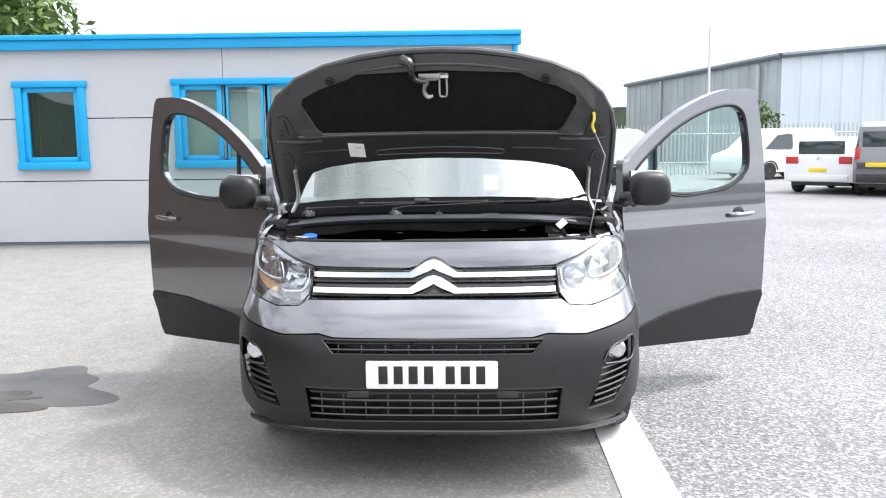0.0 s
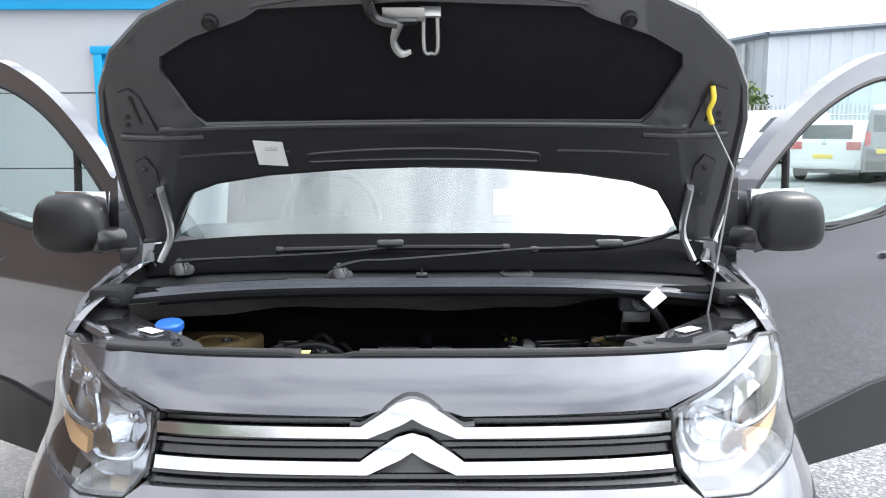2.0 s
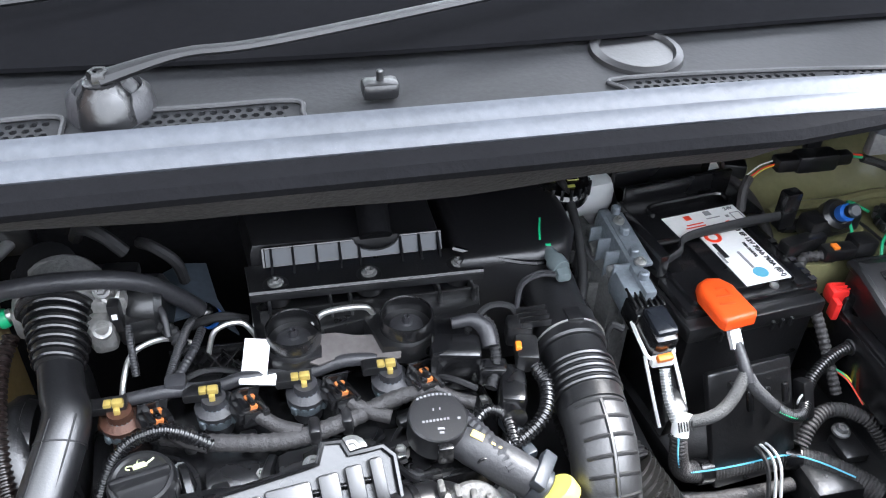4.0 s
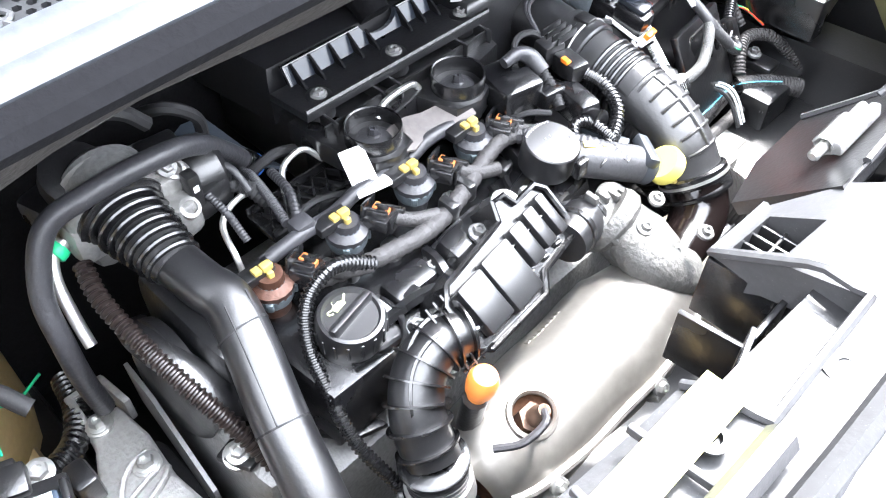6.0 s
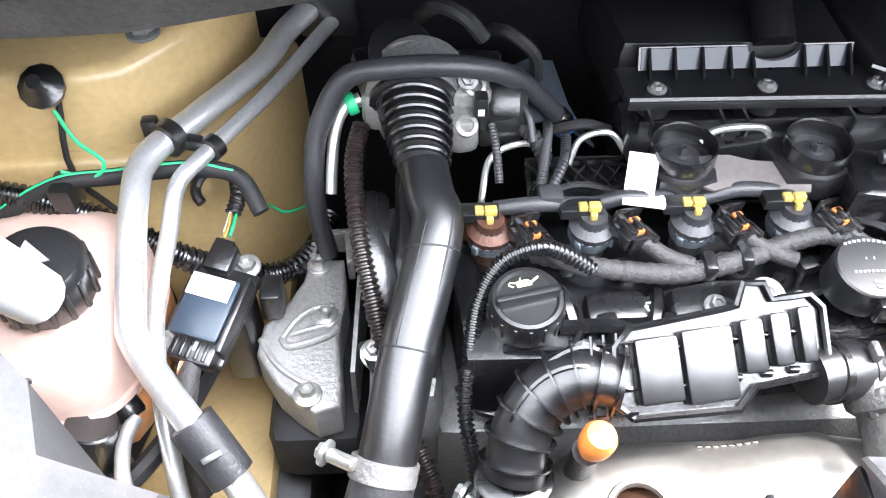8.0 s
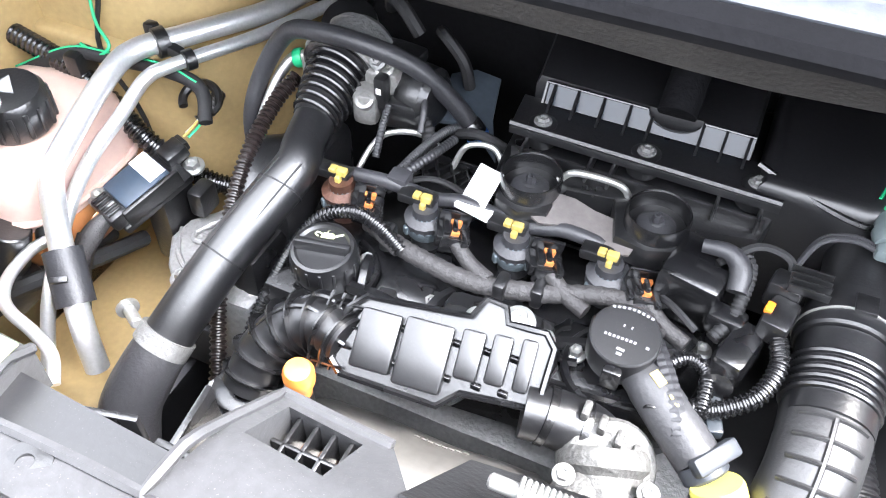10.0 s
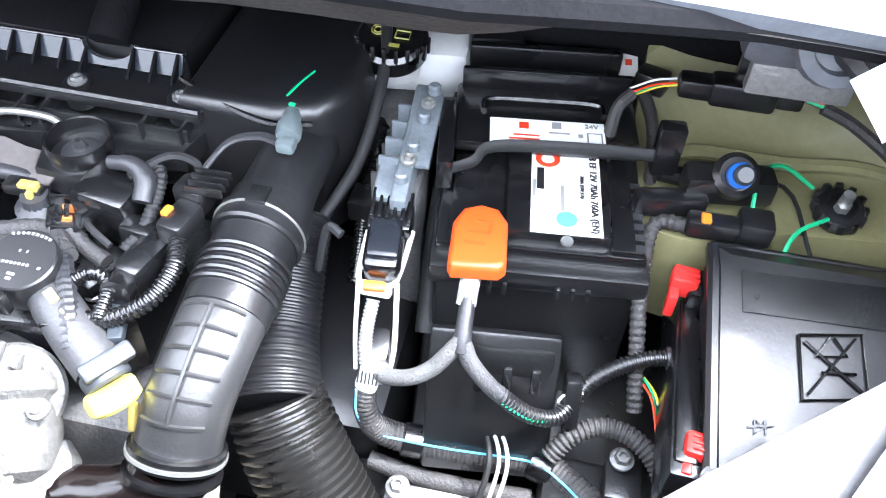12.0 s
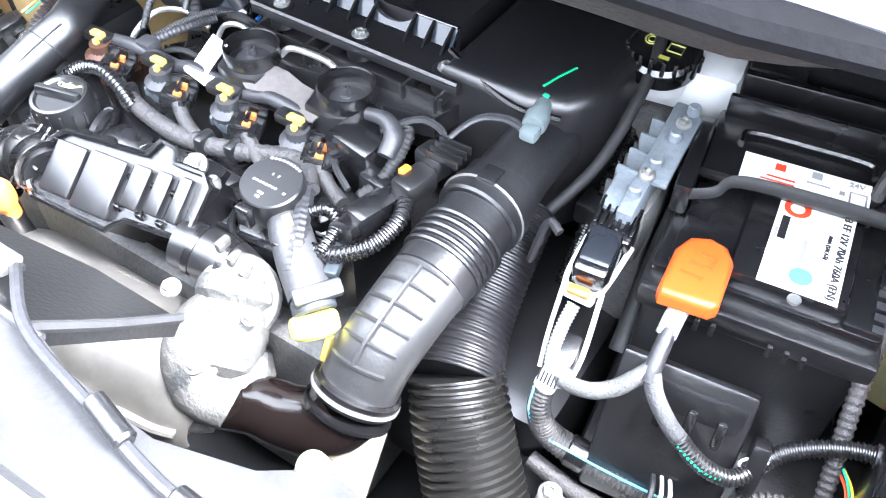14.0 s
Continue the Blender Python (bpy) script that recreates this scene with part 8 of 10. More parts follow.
def build_air_box():
    a = thing("air_box", "black plastic air-filter box with a serrated front edge", "air filter", at=(0.03, 0.86, 0.76))
    # low left half with sloping comb front
    top = [(-0.125, 0.83), (0.075, 0.825), (0.075, 0.95), (-0.14, 0.95)]
    part("lid", prism(top, 0.064, 0.012, pose(0, 0, 0.80)), "matte", a)
    part("base", box((0.0, 0.87, 0.77), (0.24, 0.15, 0.09), 0.012), "plastic", a)
    part("flange", join(prism([(-0.128, 0.770), (0.108, 0.766), (0.112, 0.815), (-0.132, 0.82)], 0.008, 0.002, pose(0, 0, 0.838)), tube([(-0.128, 0.772, 0.848), (0.0, 0.770, 0.848), (0.108, 0.768, 0.848)], 0.003, 6, 3)), "plastic", a)
    comb = mat("glossy_comb_plastic", (0.022, 0.028, 0.038), 0.24, 0, 0.1, 12, 100, 0.03, spec=0.5)
    # face of the comb, notched in the middle
    def face(u, v):
        return Vector((u, 0.812 + 0.010 * v, 0.847 + 0.0165 * v))
    o = [(-0.112, 0), (0.074, 0), (0.074, 1.0)] + [(0.005 + 0.024 * math.cos(q), 1.0 - 0.72 * math.sin(q)) for q in np.linspace(0, math.pi, 11)] + [(-0.112, 1.0)]
    part("comb_face", sheet(o, face, lambda u, v: face(u, v) + Vector((0, 0.006, -0.002)), (), 0.05), comb, a, "smooth blue-black comb face")
    for x, h in ((-0.104, 1.0), (-0.082, 1.0), (-0.058, 1.0), (-0.034, 1.0), (-0.014, 0.75), (0.030, 1.0), (0.050, 1.0), (0.070, 1.0)):
        w = 0.0012
        base, tip = Vector((x, 0.7985, 0.8465)), face(x, h) + Vector((0, -0.0012, 0.0006))
        foot = face(x, 0.0)
        web = [foot, base, base + Vector((0, 0.002, 0.003)), tip - Vector((0, 0.003, 0.0015)), tip]
        part("comb_tooth", ([p + Vector((q * w, 0, 0)) for q in (-1, 1) for p in web], [(4, 3, 2, 1, 0), (5, 6, 7, 8, 9)] + [(k, (k + 1) % 5, 5 + (k + 1) % 5, 5 + k) for k in range(5)]), "foam", a)
    parts("comb_lip", [tube([face(-0.112, 1.0), face(-0.02, 1.0)], 0.0012, 6, 1), tube([face(0.03, 1.0), face(0.074, 1.0)], 0.0012, 6, 1)], "satin", a)
    part("comb_cap", tube([face(-0.112, 1.0), face(-0.112, 0.5), face(-0.112, 0.0)], 0.002, 6, 2), "plastic", a)
    for x in (-0.102, -0.008, 0.086):
        part("bolt", bolt((x, 0.785, 0.848), (0, 0, 1), 0.0056, 0.005), "alu", a)
        part("boss", lathe([(0.014, -0.02), (0.013, 0.0), (0.011, 0.001)], (x, 0.785, 0.8465), (0, 0, 1), 18), "plastic", a)
    part("notch_hose", tube([(0.005, 0.86, 0.885), (0.005, 0.835, 0.872), (0.005, 0.824, 0.864)], 0.0175, 16, 4), "foam", a)
    # tall right half
    o = [(0.085, 0.775), (0.17, 0.772), (0.205, 0.785), (0.226, 0.82), (0.228, 0.88), (0.21, 0.95), (0.085, 0.95)]
    b = part("housing", prism(o, 0.147, 0.014, pose(0, 0, 0.712), 3), "matte", a)
    part("housing_edge", tube([(0.082, 0.797, 0.858), (0.12, 0.781, 0.853), (0.165, 0.771, 0.847), (0.200, 0.782, 0.843)], 0.0028, 6, 5), "satin", b)
    part("green_mark", tube([(0.176, 0.794, 0.8595), (0.181, 0.812, 0.8600), (0.188, 0.832, 0.8600)], 0.0014, 5, 4, flat=0.5), "green", b, "stroke of green paint")
    part("side_hose", tube([(0.215, 0.95, 0.87), (0.232, 0.91, 0.865), (0.24, 0.86, 0.84), (0.235, 0.80, 0.80), (0.215, 0.75, 0.77), (0.205, 0.71, 0.755)], 0.0055, 10, 6), "rubber", a, "thin black hose along the box")
    # intake tube with ribs and the flow sensor
    t = thing("air_intake_duct", "black plastic air intake duct with ribs and raised grid", "air duct", at=(0.17, 0.64, 0.78))
    part("neck", tube([(0.186, 0.80, 0.806), (0.184, 0.755, 0.806), (0.182, 0.712, 0.800)], [0.031, 0.030, 0.032], 26, 5), "sheen", t)
    part("neck_band", tube([(0.1825, 0.722, 0.802), (0.182, 0.706, 0.7995)], 0.0345, 28, 1), "sheen", t)
    part("collar", lathe([(0.034, -0.012), (0.0375, -0.010), (0.0375, 0.010), (0.0355, 0.012)], (0.181, 0.694, 0.798), (-0.02, -1, -0.10), 32), "sheen", t)
    part("collar_clip", tube([(0.181 + 0.0378 * math.sin(w), 0.692, 0.798 + 0.0378 * math.cos(w)) for w in np.linspace(-1.9, 1.9, 20)], 0.0012, 5, 1), "steel", t)
    part("collar_tab", box((0.183, 0.698, 0.8365), (0.016, 0.018, 0.004), 0.001, (2, 0, 0)), "plastic", t)
    bel = part("bellows", tube([(0.181, 0.684, 0.796), (0.181, 0.650, 0.790), (0.180, 0.614, 0.785)], [0.0335, 0.034, 0.033], 28, 6), "sheen", t, "ribbed rubber bellows")
    for k in range(5):
        w = k / 4
        part("fold", lathe([(0.032, -0.0032), (0.0356, -0.0020), (0.0364, 0.0), (0.0356, 0.0020), (0.032, 0.0032)], (0.181 - 0.001 * w, 0.662 - 0.029 * w, 0.7925 - 0.0050 * w), (-0.02, -1, -0.17), 32), "sheen", bel)
    duct = mat("grained_duct_plastic", (0.020, 0.020, 0.021), 0.40, 0, 0.3, 12, 320, 0.12, spec=0.8, dust=0.12)
    axis = [(0.180, 0.624, 0.787), (0.179, 0.602, 0.784), (0.177, 0.577, 0.776), (0.173, 0.552, 0.760), (0.1695, 0.533, 0.738)]
    el = part("elbow", tube(axis, [0.0335, 0.0325, 0.0320, 0.0318, 0.0320], 32, 7, flat=0.88), duct, t, "black elbow with a raised grid")
    spine = curve(axis, 7)
    along = [0.0]
    for a0, b0 in zip(spine, spine[1:]):
        along.append(along[-1] + (b0 - a0).length)
    ridge = {0.0: []}
    for row in range(6):
        d0 = 0.014 + 0.0142 * row
        q = Vector([np.interp(d0, along, [w[k] for w in spine]) for k in range(3)])
        q2 = Vector([np.interp(d0 + 0.004, along, [w[k] for w in spine]) for k in range(3)])
        tz = math.degrees(math.atan2((q2 - q).z, -(q2 - q).y))
        mm = Matrix.Translation(q) @ Euler((radians(-tz), 0, 0)).to_matrix().to_4x4()
        arc = [mm @ Vector((0.0328 * math.sin(w), 0, 0.0288 * math.cos(w))) for w in np.linspace(-0.78, 0.78, 11)]
        part("raised_rib", tube(arc, 0.0020, 6, 1), duct, el)
        for w in ridge:
            ridge[w].append(mm @ Vector((0.0328 * math.sin(w), 0, 0.0288 * math.cos(w))))
    parts("raised_rib", [tube(q, 0.0022, 6, 3) for q in ridge.values()], duct, el)
    part("elbow_ring", lathe([(0.032, -0.006), (0.0355, -0.004), (0.0355, 0.006), (0.033, 0.008)], (0.1690, 0.530, 0.733), (0.08, 0.62, 0.78), 32), "satin", t)
    part("clip_band", lathe([(0.033, -0.0015), (0.0366, -0.0015), (0.0366, 0.0015), (0.033, 0.0015)], (0.1690, 0.530, 0.733), (0.08, 0.62, 0.78), 32), "steel", t, "steel spring clip")
    part("lower_ring", lathe([(0.032, -0.004), (0.036, -0.003), (0.036, 0.0), (0.032, 0.001)], (0.1675, 0.5215, 0.722), (0.08, 0.62, 0.78), 32), "satin", t)
    part("yellow_smear", box((0.1355, 0.540, 0.752), (0.006, 0.008, 0.022), 0.002, (-30, 0, 0)), "brass", t, "smear of yellow paint")
    ms = part("flow_sensor", join(lathe([(0.0095, 0), (0.0105, 0.003), (0.0105, 0.014), (0.008, 0.016), (0.008, 0.032), (0.0065, 0.034)], (0.1885, 0.755, 0.848), (-0.18, 0.95, 0.05), 18), box((0.1885, 0.750, 0.845), (0.016, 0.014, 0.012), 0.004)), mat("pale_teal_connector", (0.11, 0.135, 0.14), 0.4, 0, 0.2, 40, 200, 0.08), t, "pale grey flow sensor plug")
    part("paint_spot", box((0.183, 0.786, 0.8575), (0.006, 0.004, 0.0012), 0.0004, (10, 0, -12)), "green", ms)
    parts("sensor_lead", [tube([(0.187 - 0.002 * k, 0.748 + 0.004 * k, 0.845), (0.165, 0.752 + 0.004 * k, 0.846), (0.142, 0.742 + 0.003 * k, 0.843), (0.128, 0.712, 0.832)], 0.0026, 8, 6) for k in range(2)], "hose", ms)
    # large corrugated cold-air hose below
    c = thing("cold_air_hose", "large black corrugated air hose", "air hose", at=(0.25, 0.58, 0.6))
    part("upper_pipe", tube([(0.190, 0.75, 0.762), (0.194, 0.705, 0.740), (0.200, 0.660, 0.718), (0.208, 0.625, 0.706), (0.214, 0.603, 0.698)], [0.032, 0.033, 0.034, 0.037, 0.040], 24, 6, ribs=(0.006, 0.0014)), "bumperplastic", c)
    part("corrugated_hose", tube([(0.213, 0.606, 0.699), (0.232, 0.585, 0.672), (0.258, 0.562, 0.636), (0.290, 0.535, 0.60), (0.325, 0.50, 0.56)], [0.041, 0.043, 0.044, 0.044, 0.044], 34, 7, ribs=(0.0078, 0.005)), mat("ribbed_grey_black_plastic", (0.011, 0.0105, 0.010), 0.30, 0, 0.3, 14, 260, 0.1, spec=1.0, dust=0.1), c)
    part("pale_pipe", tube([(0.160, 0.54, 0.66), (0.165, 0.50, 0.62), (0.168, 0.45, 0.56)], 0.024, 16, 4), mat("grimy_pale_pipe", (0.42, 0.38, 0.30), 0.5, 0.3, 0.3, 14, 120, 0.2), c, "grimy pale pipe beneath")


build_air_box()

# ---- left side: refrigerant pipes, coolant tank, control unit ----
def build_left_side():
    ac = thing("refrigerant_pipes", "two bright aluminium refrigerant pipes clipped together", "pipes", at=(-0.5, 0.7, 0.6))
    part("thick_pipe", tube([(-0.395, 0.955, 0.835), (-0.425, 0.915, 0.828), (-0.447, 0.868, 0.822), (-0.495, 0.795, 0.822), (-0.527, 0.745, 0.822), (-0.531, 0.70, 0.812), (-0.525, 0.62, 0.783), (-0.520, 0.597, 0.772), (-0.490, 0.56, 0.742), (-0.445, 0.515, 0.69), (-0.43, 0.50, 0.64)], 0.0115, 18, 7), "pipe", ac)
    part("thin_pipe", tube([(-0.375, 0.955, 0.822), (-0.402, 0.905, 0.818), (-0.44, 0.835, 0.812), (-0.486, 0.755, 0.812), (-0.503, 0.728, 0.806), (-0.508, 0.69, 0.787), (-0.515, 0.64, 0.762), (-0.512, 0.59, 0.73), (-0.50, 0.53, 0.68), (-0.49, 0.49, 0.62)], 0.0072, 12, 7), "pipe", ac)
    cl = part("pipe_clip", join(lathe([(0.014, -0.007), (0.016, -0.006), (0.016, 0.006), (0.014, 0.007)], (-0.512, 0.770, 0.822), (-0.52, -0.84, 0), 18), lathe([(0.009, -0.006), (0.011, -0.005), (0.011, 0.005), (0.009, 0.006)], (-0.478, 0.768, 0.812), (-0.5, -0.86, 0), 16), box((-0.495, 0.768, 0.818), (0.02, 0.012, 0.012), 0.003, (0, 15, 0)), box((-0.528, 0.778, 0.828), (0.014, 0.012, 0.018), 0.003)), "plastic", ac, "black plastic pipe clip")
    part("pipe_block", box((-0.388, 0.95, 0.828), (0.06, 0.03, 0.05), 0.006), "plastic", ac)
    part("tape_wrap", tube([(-0.480, 0.550, 0.735), (-0.466, 0.536, 0.718), (-0.452, 0.522, 0.700)], 0.0185, 14, 3, flat=0.85), "hose", ac)
    part("tape_tie", box((-0.462, 0.523, 0.729), (0.016, 0.006, 0.004), 0.001, (30, 0, 35)), "plastic", ac)
    part("branch_pipe", tube([(-0.535, 0.575, 0.70), (-0.540, 0.555, 0.70), (-0.534, 0.522, 0.70), (-0.519, 0.500, 0.70), (-0.499, 0.489, 0.70), (-0.465, 0.481, 0.698), (-0.440, 0.472, 0.69), (-0.424, 0.452, 0.68)], 0.0062, 10, 6), "pipe", ac)
    part("branch_valve", lathe([(0.010, 0), (0.012, 0.003), (0.012, 0.018), (0.009, 0.022), (0.009, 0.030)], (-0.538, 0.578, 0.695), (-0.5, 0.55, 0.45), 16), "plastic", ac)

    ct = thing("coolant_tank", "pinkish translucent coolant tank with a black screw cap", "coolant tank", at=(-0.60, 0.66, 0.62))
    bm = bmesh.new()
    bmesh.ops.create_uvsphere(bm, u_segments=32, v_segments=20, radius=1)
    for v in bm.verts:
        c = v.co
        k = (abs(c.x) ** 3.6 + abs(c.y) ** 3.6 + abs(c.z) ** 5) ** (1 / 3.9)
        c /= k
        c.x, c.y, c.z = c.x * 0.083, c.y * 0.093, c.z * 0.078
    part("tank", moved(from_bm(bm), pose(-0.612, 0.655, 0.708)), "pink", ct, "milky pink plastic tank")
    bm = bmesh.new()
    bmesh.ops.create_uvsphere(bm, u_segments=32, v_segments=20, radius=1)
    for v in bm.verts:
        c = v.co
        c /= (abs(c.x) ** 3.6 + abs(c.y) ** 3.6 + abs(c.z) ** 5) ** (1 / 3.9)
        c.x, c.y, c.z = c.x * 0.0838, c.y * 0.0938, min(c.z * 0.0788, -0.004)
    part("coolant", moved(from_bm(bm), pose(-0.612, 0.655, 0.708)), mat("orange_coolant", (0.52, 0.22, 0.08), 0.35, 0, 0.15, 9, 90, 0.05), ct, "orange coolant showing through the lower half")
    part("seam", tube([(-0.612 + 0.0845 * math.copysign(abs(math.cos(a)) ** 0.62, math.cos(a)), 0.655 + 0.0945 * math.copysign(abs(math.sin(a)) ** 0.62, math.sin(a)), 0.716) for a in np.linspace(0, 2 * math.pi, 40)], 0.004, 6, 1), "pink", ct)
    part("neck", cyl((-0.585, 0.632, 0.775), (-0.585, 0.632, 0.80), 0.028), "pink", ct)
    cp = part("cap", join(lathe([(0.034, -0.022), (0.036, -0.018), (0.036, 0.012), (0.032, 0.018), (0.02, 0.019), (0.002, 0.019)], (-0.585, 0.632, 0.812), (0.05, -0.08, 1), 32)), "plastic", ct, "black screw cap")
    parts("grip", [box((-0.585 + 0.0362 * math.cos(0.3927 * q), 0.632 + 0.0362 * math.sin(0.3927 * q), 0.806), (0.004, 0.005, 0.028), 0.0015, (0, 0, 22.5 * q)) for q in range(16)], "plastic", cp)
    part("warning_mark", prism([(-0.014, -0.010), (0.014, -0.010), (0.0, 0.014)], 0.0008, 0.0, pose(-0.588, 0.635, 0.8318, 5, 3, 20)), "text_grey", cp)
    part("outlet", join(tube([(-0.60, 0.585, 0.76), (-0.60, 0.565, 0.76), (-0.605, 0.55, 0.745)], 0.008, 8, 4), box((-0.60, 0.575, 0.762), (0.02, 0.014, 0.014), 0.003)), "plastic", ct)

    u = thing("control_unit", "small blue-grey control unit with a white label on a black bracket", "control unit", at=(-0.47, 0.65, 0.72))
    r = (14, 4, -18)
    part("housing", box((-0.4710, 0.6400, 0.7600), (0.044, 0.058, 0.018), 0.004, r), mat("slate_blue_plastic", (0.03, 0.046, 0.068), 0.4, 0, 0.12, 14, 160, 0.06), u)
    part("label", box((-0.4675, 0.6535, 0.7735), (0.038, 0.020, 0.0008), 0, r), "paper", u, "white paper label")
    part("socket", box((-0.4780, 0.6030, 0.7500), (0.040, 0.022, 0.020), 0.004, r), "plastic", u)
    wire_bundle("wire", [(-0.484, 0.596, 0.752), (-0.488, 0.584, 0.745), (-0.49, 0.57, 0.73)], ["orange", "paper", "lockorange", "paper", "green"], 0.0015, u)
    part("sheath", tube([(-0.489, 0.575, 0.736), (-0.488, 0.55, 0.71), (-0.48, 0.52, 0.66)], 0.011, 8, 5), "hose", u)
    part("plug", join(box((-0.464, 0.690, 0.766), (0.024, 0.026, 0.016), 0.003, r), box((-0.463, 0.702, 0.769), (0.018, 0.012, 0.012), 0.002, r), tube([(-0.457, 0.733, 0.780), (-0.453, 0.750, 0.787), (-0.458, 0.772, 0.79)], 0.0078, 10, 6, ribs=(0.0045, 0.0012))), "plastic", u)
    parts("bracket", [box((-0.470, 0.645, 0.746), (0.056, 0.088, 0.010), 0.003, r), box((-0.4465, 0.632, 0.757), (0.006, 0.070, 0.022), 0.002, r), box((-0.4955, 0.648, 0.752), (0.005, 0.060, 0.020), 0.002, r), box((-0.455, 0.66, 0.70), (0.03, 0.05, 0.09), 0.006)], "plastic", u)
    for p in ((-0.4455, 0.695, 0.750), (-0.500, 0.612, 0.752)):
        part("bolt", bolt(p, (0.05, -0.2, 1), 0.0085, 0.008), "steel", u)
    part("sheath", tube([(-0.478, 0.600, 0.750), (-0.484, 0.575, 0.738), (-0.486, 0.55, 0.715), (-0.48, 0.52, 0.67)], [0.008, 0.011, 0.008, 0.008], 10, 5), "tape", u)
    parts("socket_rib", [box((-0.492 + 0.0065 * k, 0.6045 - 0.0021 * k, 0.7615 - 0.0004 * k), (0.003, 0.016, 0.003), 0.0005, r) for k in range(5)], "satin", u)
    part("socket_mark", box((-0.474, 0.6020, 0.7608), (0.008, 0.008, 0.0006), 0, r), "text_grey", u)
    wire_bundle("wire", [(-0.462, 0.712, 0.772), (-0.459, 0.724, 0.776), (-0.457, 0.734, 0.780)], ["green", "paper", "brass"], 0.0015, u)
    part("loop", tube([(-0.47 + 0.022 * math.cos(a), 0.755 + 0.016 * math.sin(a), 0.79 + 0.01 * math.sin(a)) for a in np.linspace(-0.5, 3.9, 14)], 0.005, 8, 2), "plastic", u)

    u.location = Vector(u.location) + Vector((-0.016, 0.024, -0.038))

    w = thing("wing_loom", "black corrugated wiring looms along the tan wing", "wiring loom", at=(-0.6, 0.72, 0.7))
    part("conduit", tube([(-0.69, 0.74, 0.80), (-0.62, 0.735, 0.785), (-0.565, 0.728, 0.76), (-0.51, 0.715, 0.73), (-0.465, 0.735, 0.680), (-0.429, 0.752, 0.668), (-0.408, 0.79, 0.66), (-0.40, 0.83, 0.655)], 0.012, 12, 7, ribs=(0.0065, 0.002)), "satin", w)
    part("conduit", tube([(-0.68, 0.72, 0.765), (-0.61, 0.738, 0.80), (-0.56, 0.748, 0.80), (-0.50, 0.755, 0.80), (-0.46, 0.755, 0.79), (-0.44, 0.73, 0.77)], 0.0075, 10, 7), "rubber", w)
    part("tracer", tube([(-0.68, 0.719, 0.774), (-0.61, 0.737, 0.808), (-0.56, 0.747, 0.808), (-0.50, 0.754, 0.808), (-0.462, 0.754, 0.798)], 0.0012, 5, 6), "green", w)
    parts("earth_wire", [tube([(-0.60, 0.775, 0.85), (-0.585, 0.76, 0.83), (-0.565, 0.75, 0.815), (-0.575, 0.742, 0.805), (-0.60, 0.745, 0.81)], 0.0018, 6, 6), tube([(-0.4626, 0.8475, 0.66), (-0.4428, 0.8354, 0.66), (-0.4128, 0.8485, 0.66)], 0.0016, 6, 4)], "green", w)
    part("earth_point", lathe([(0.018, 0), (0.019, 0.006), (0.012, 0.010), (0.006, 0.02)], (-0.605, 0.785, 0.865), (0, -0.6, 0.8), 12), "plastic", w)
    for x, y, z in ((-0.60, 0.738, 0.79), (-0.44, 0.70, 0.69)):
        part("clip", box((x, y, z), (0.02, 0.03, 0.034), 0.005), "plastic", w)
    parts("low_pipe", [tube([(-0.56, 0.52, 0.66), (-0.53, 0.55, 0.67), (-0.51, 0.60, 0.66), (-0.50, 0.66, 0.64)], 0.009, 8, 5), tube([(-0.60, 0.50, 0.62), (-0.56, 0.58, 0.64), (-0.55, 0.66, 0.63)], 0.012, 8, 5)], "rubber", w)
    part("dark_valve", join(cyl((-0.575, 0.545, 0.66), (-0.56, 0.56, 0.72), 0.02), box((-0.57, 0.54, 0.65), (0.05, 0.05, 0.04), 0.008)), "plastic", w)

    wn = thing("washer_filler", "blue washer-fluid cap on a white filler neck", "filler cap", at=(-0.59, 0.56, 0.93))
    part("neck", tube([(-0.585, 0.555, 0.985), (-0.585, 0.557, 0.95), (-0.575, 0.57, 0.90), (-0.565, 0.59, 0.84)], [0.028, 0.026, 0.022, 0.02], 14, 4), "milky", wn)
    part("cap", lathe([(0.031, 0), (0.033, 0.004), (0.033, 0.014), (0.029, 0.019), (0.012, 0.020), (0.01, 0.017)], (-0.585, 0.555, 0.982), (0.02, -0.1, 1), 20), "blue", wn, "light blue plastic cap")


build_left_side()


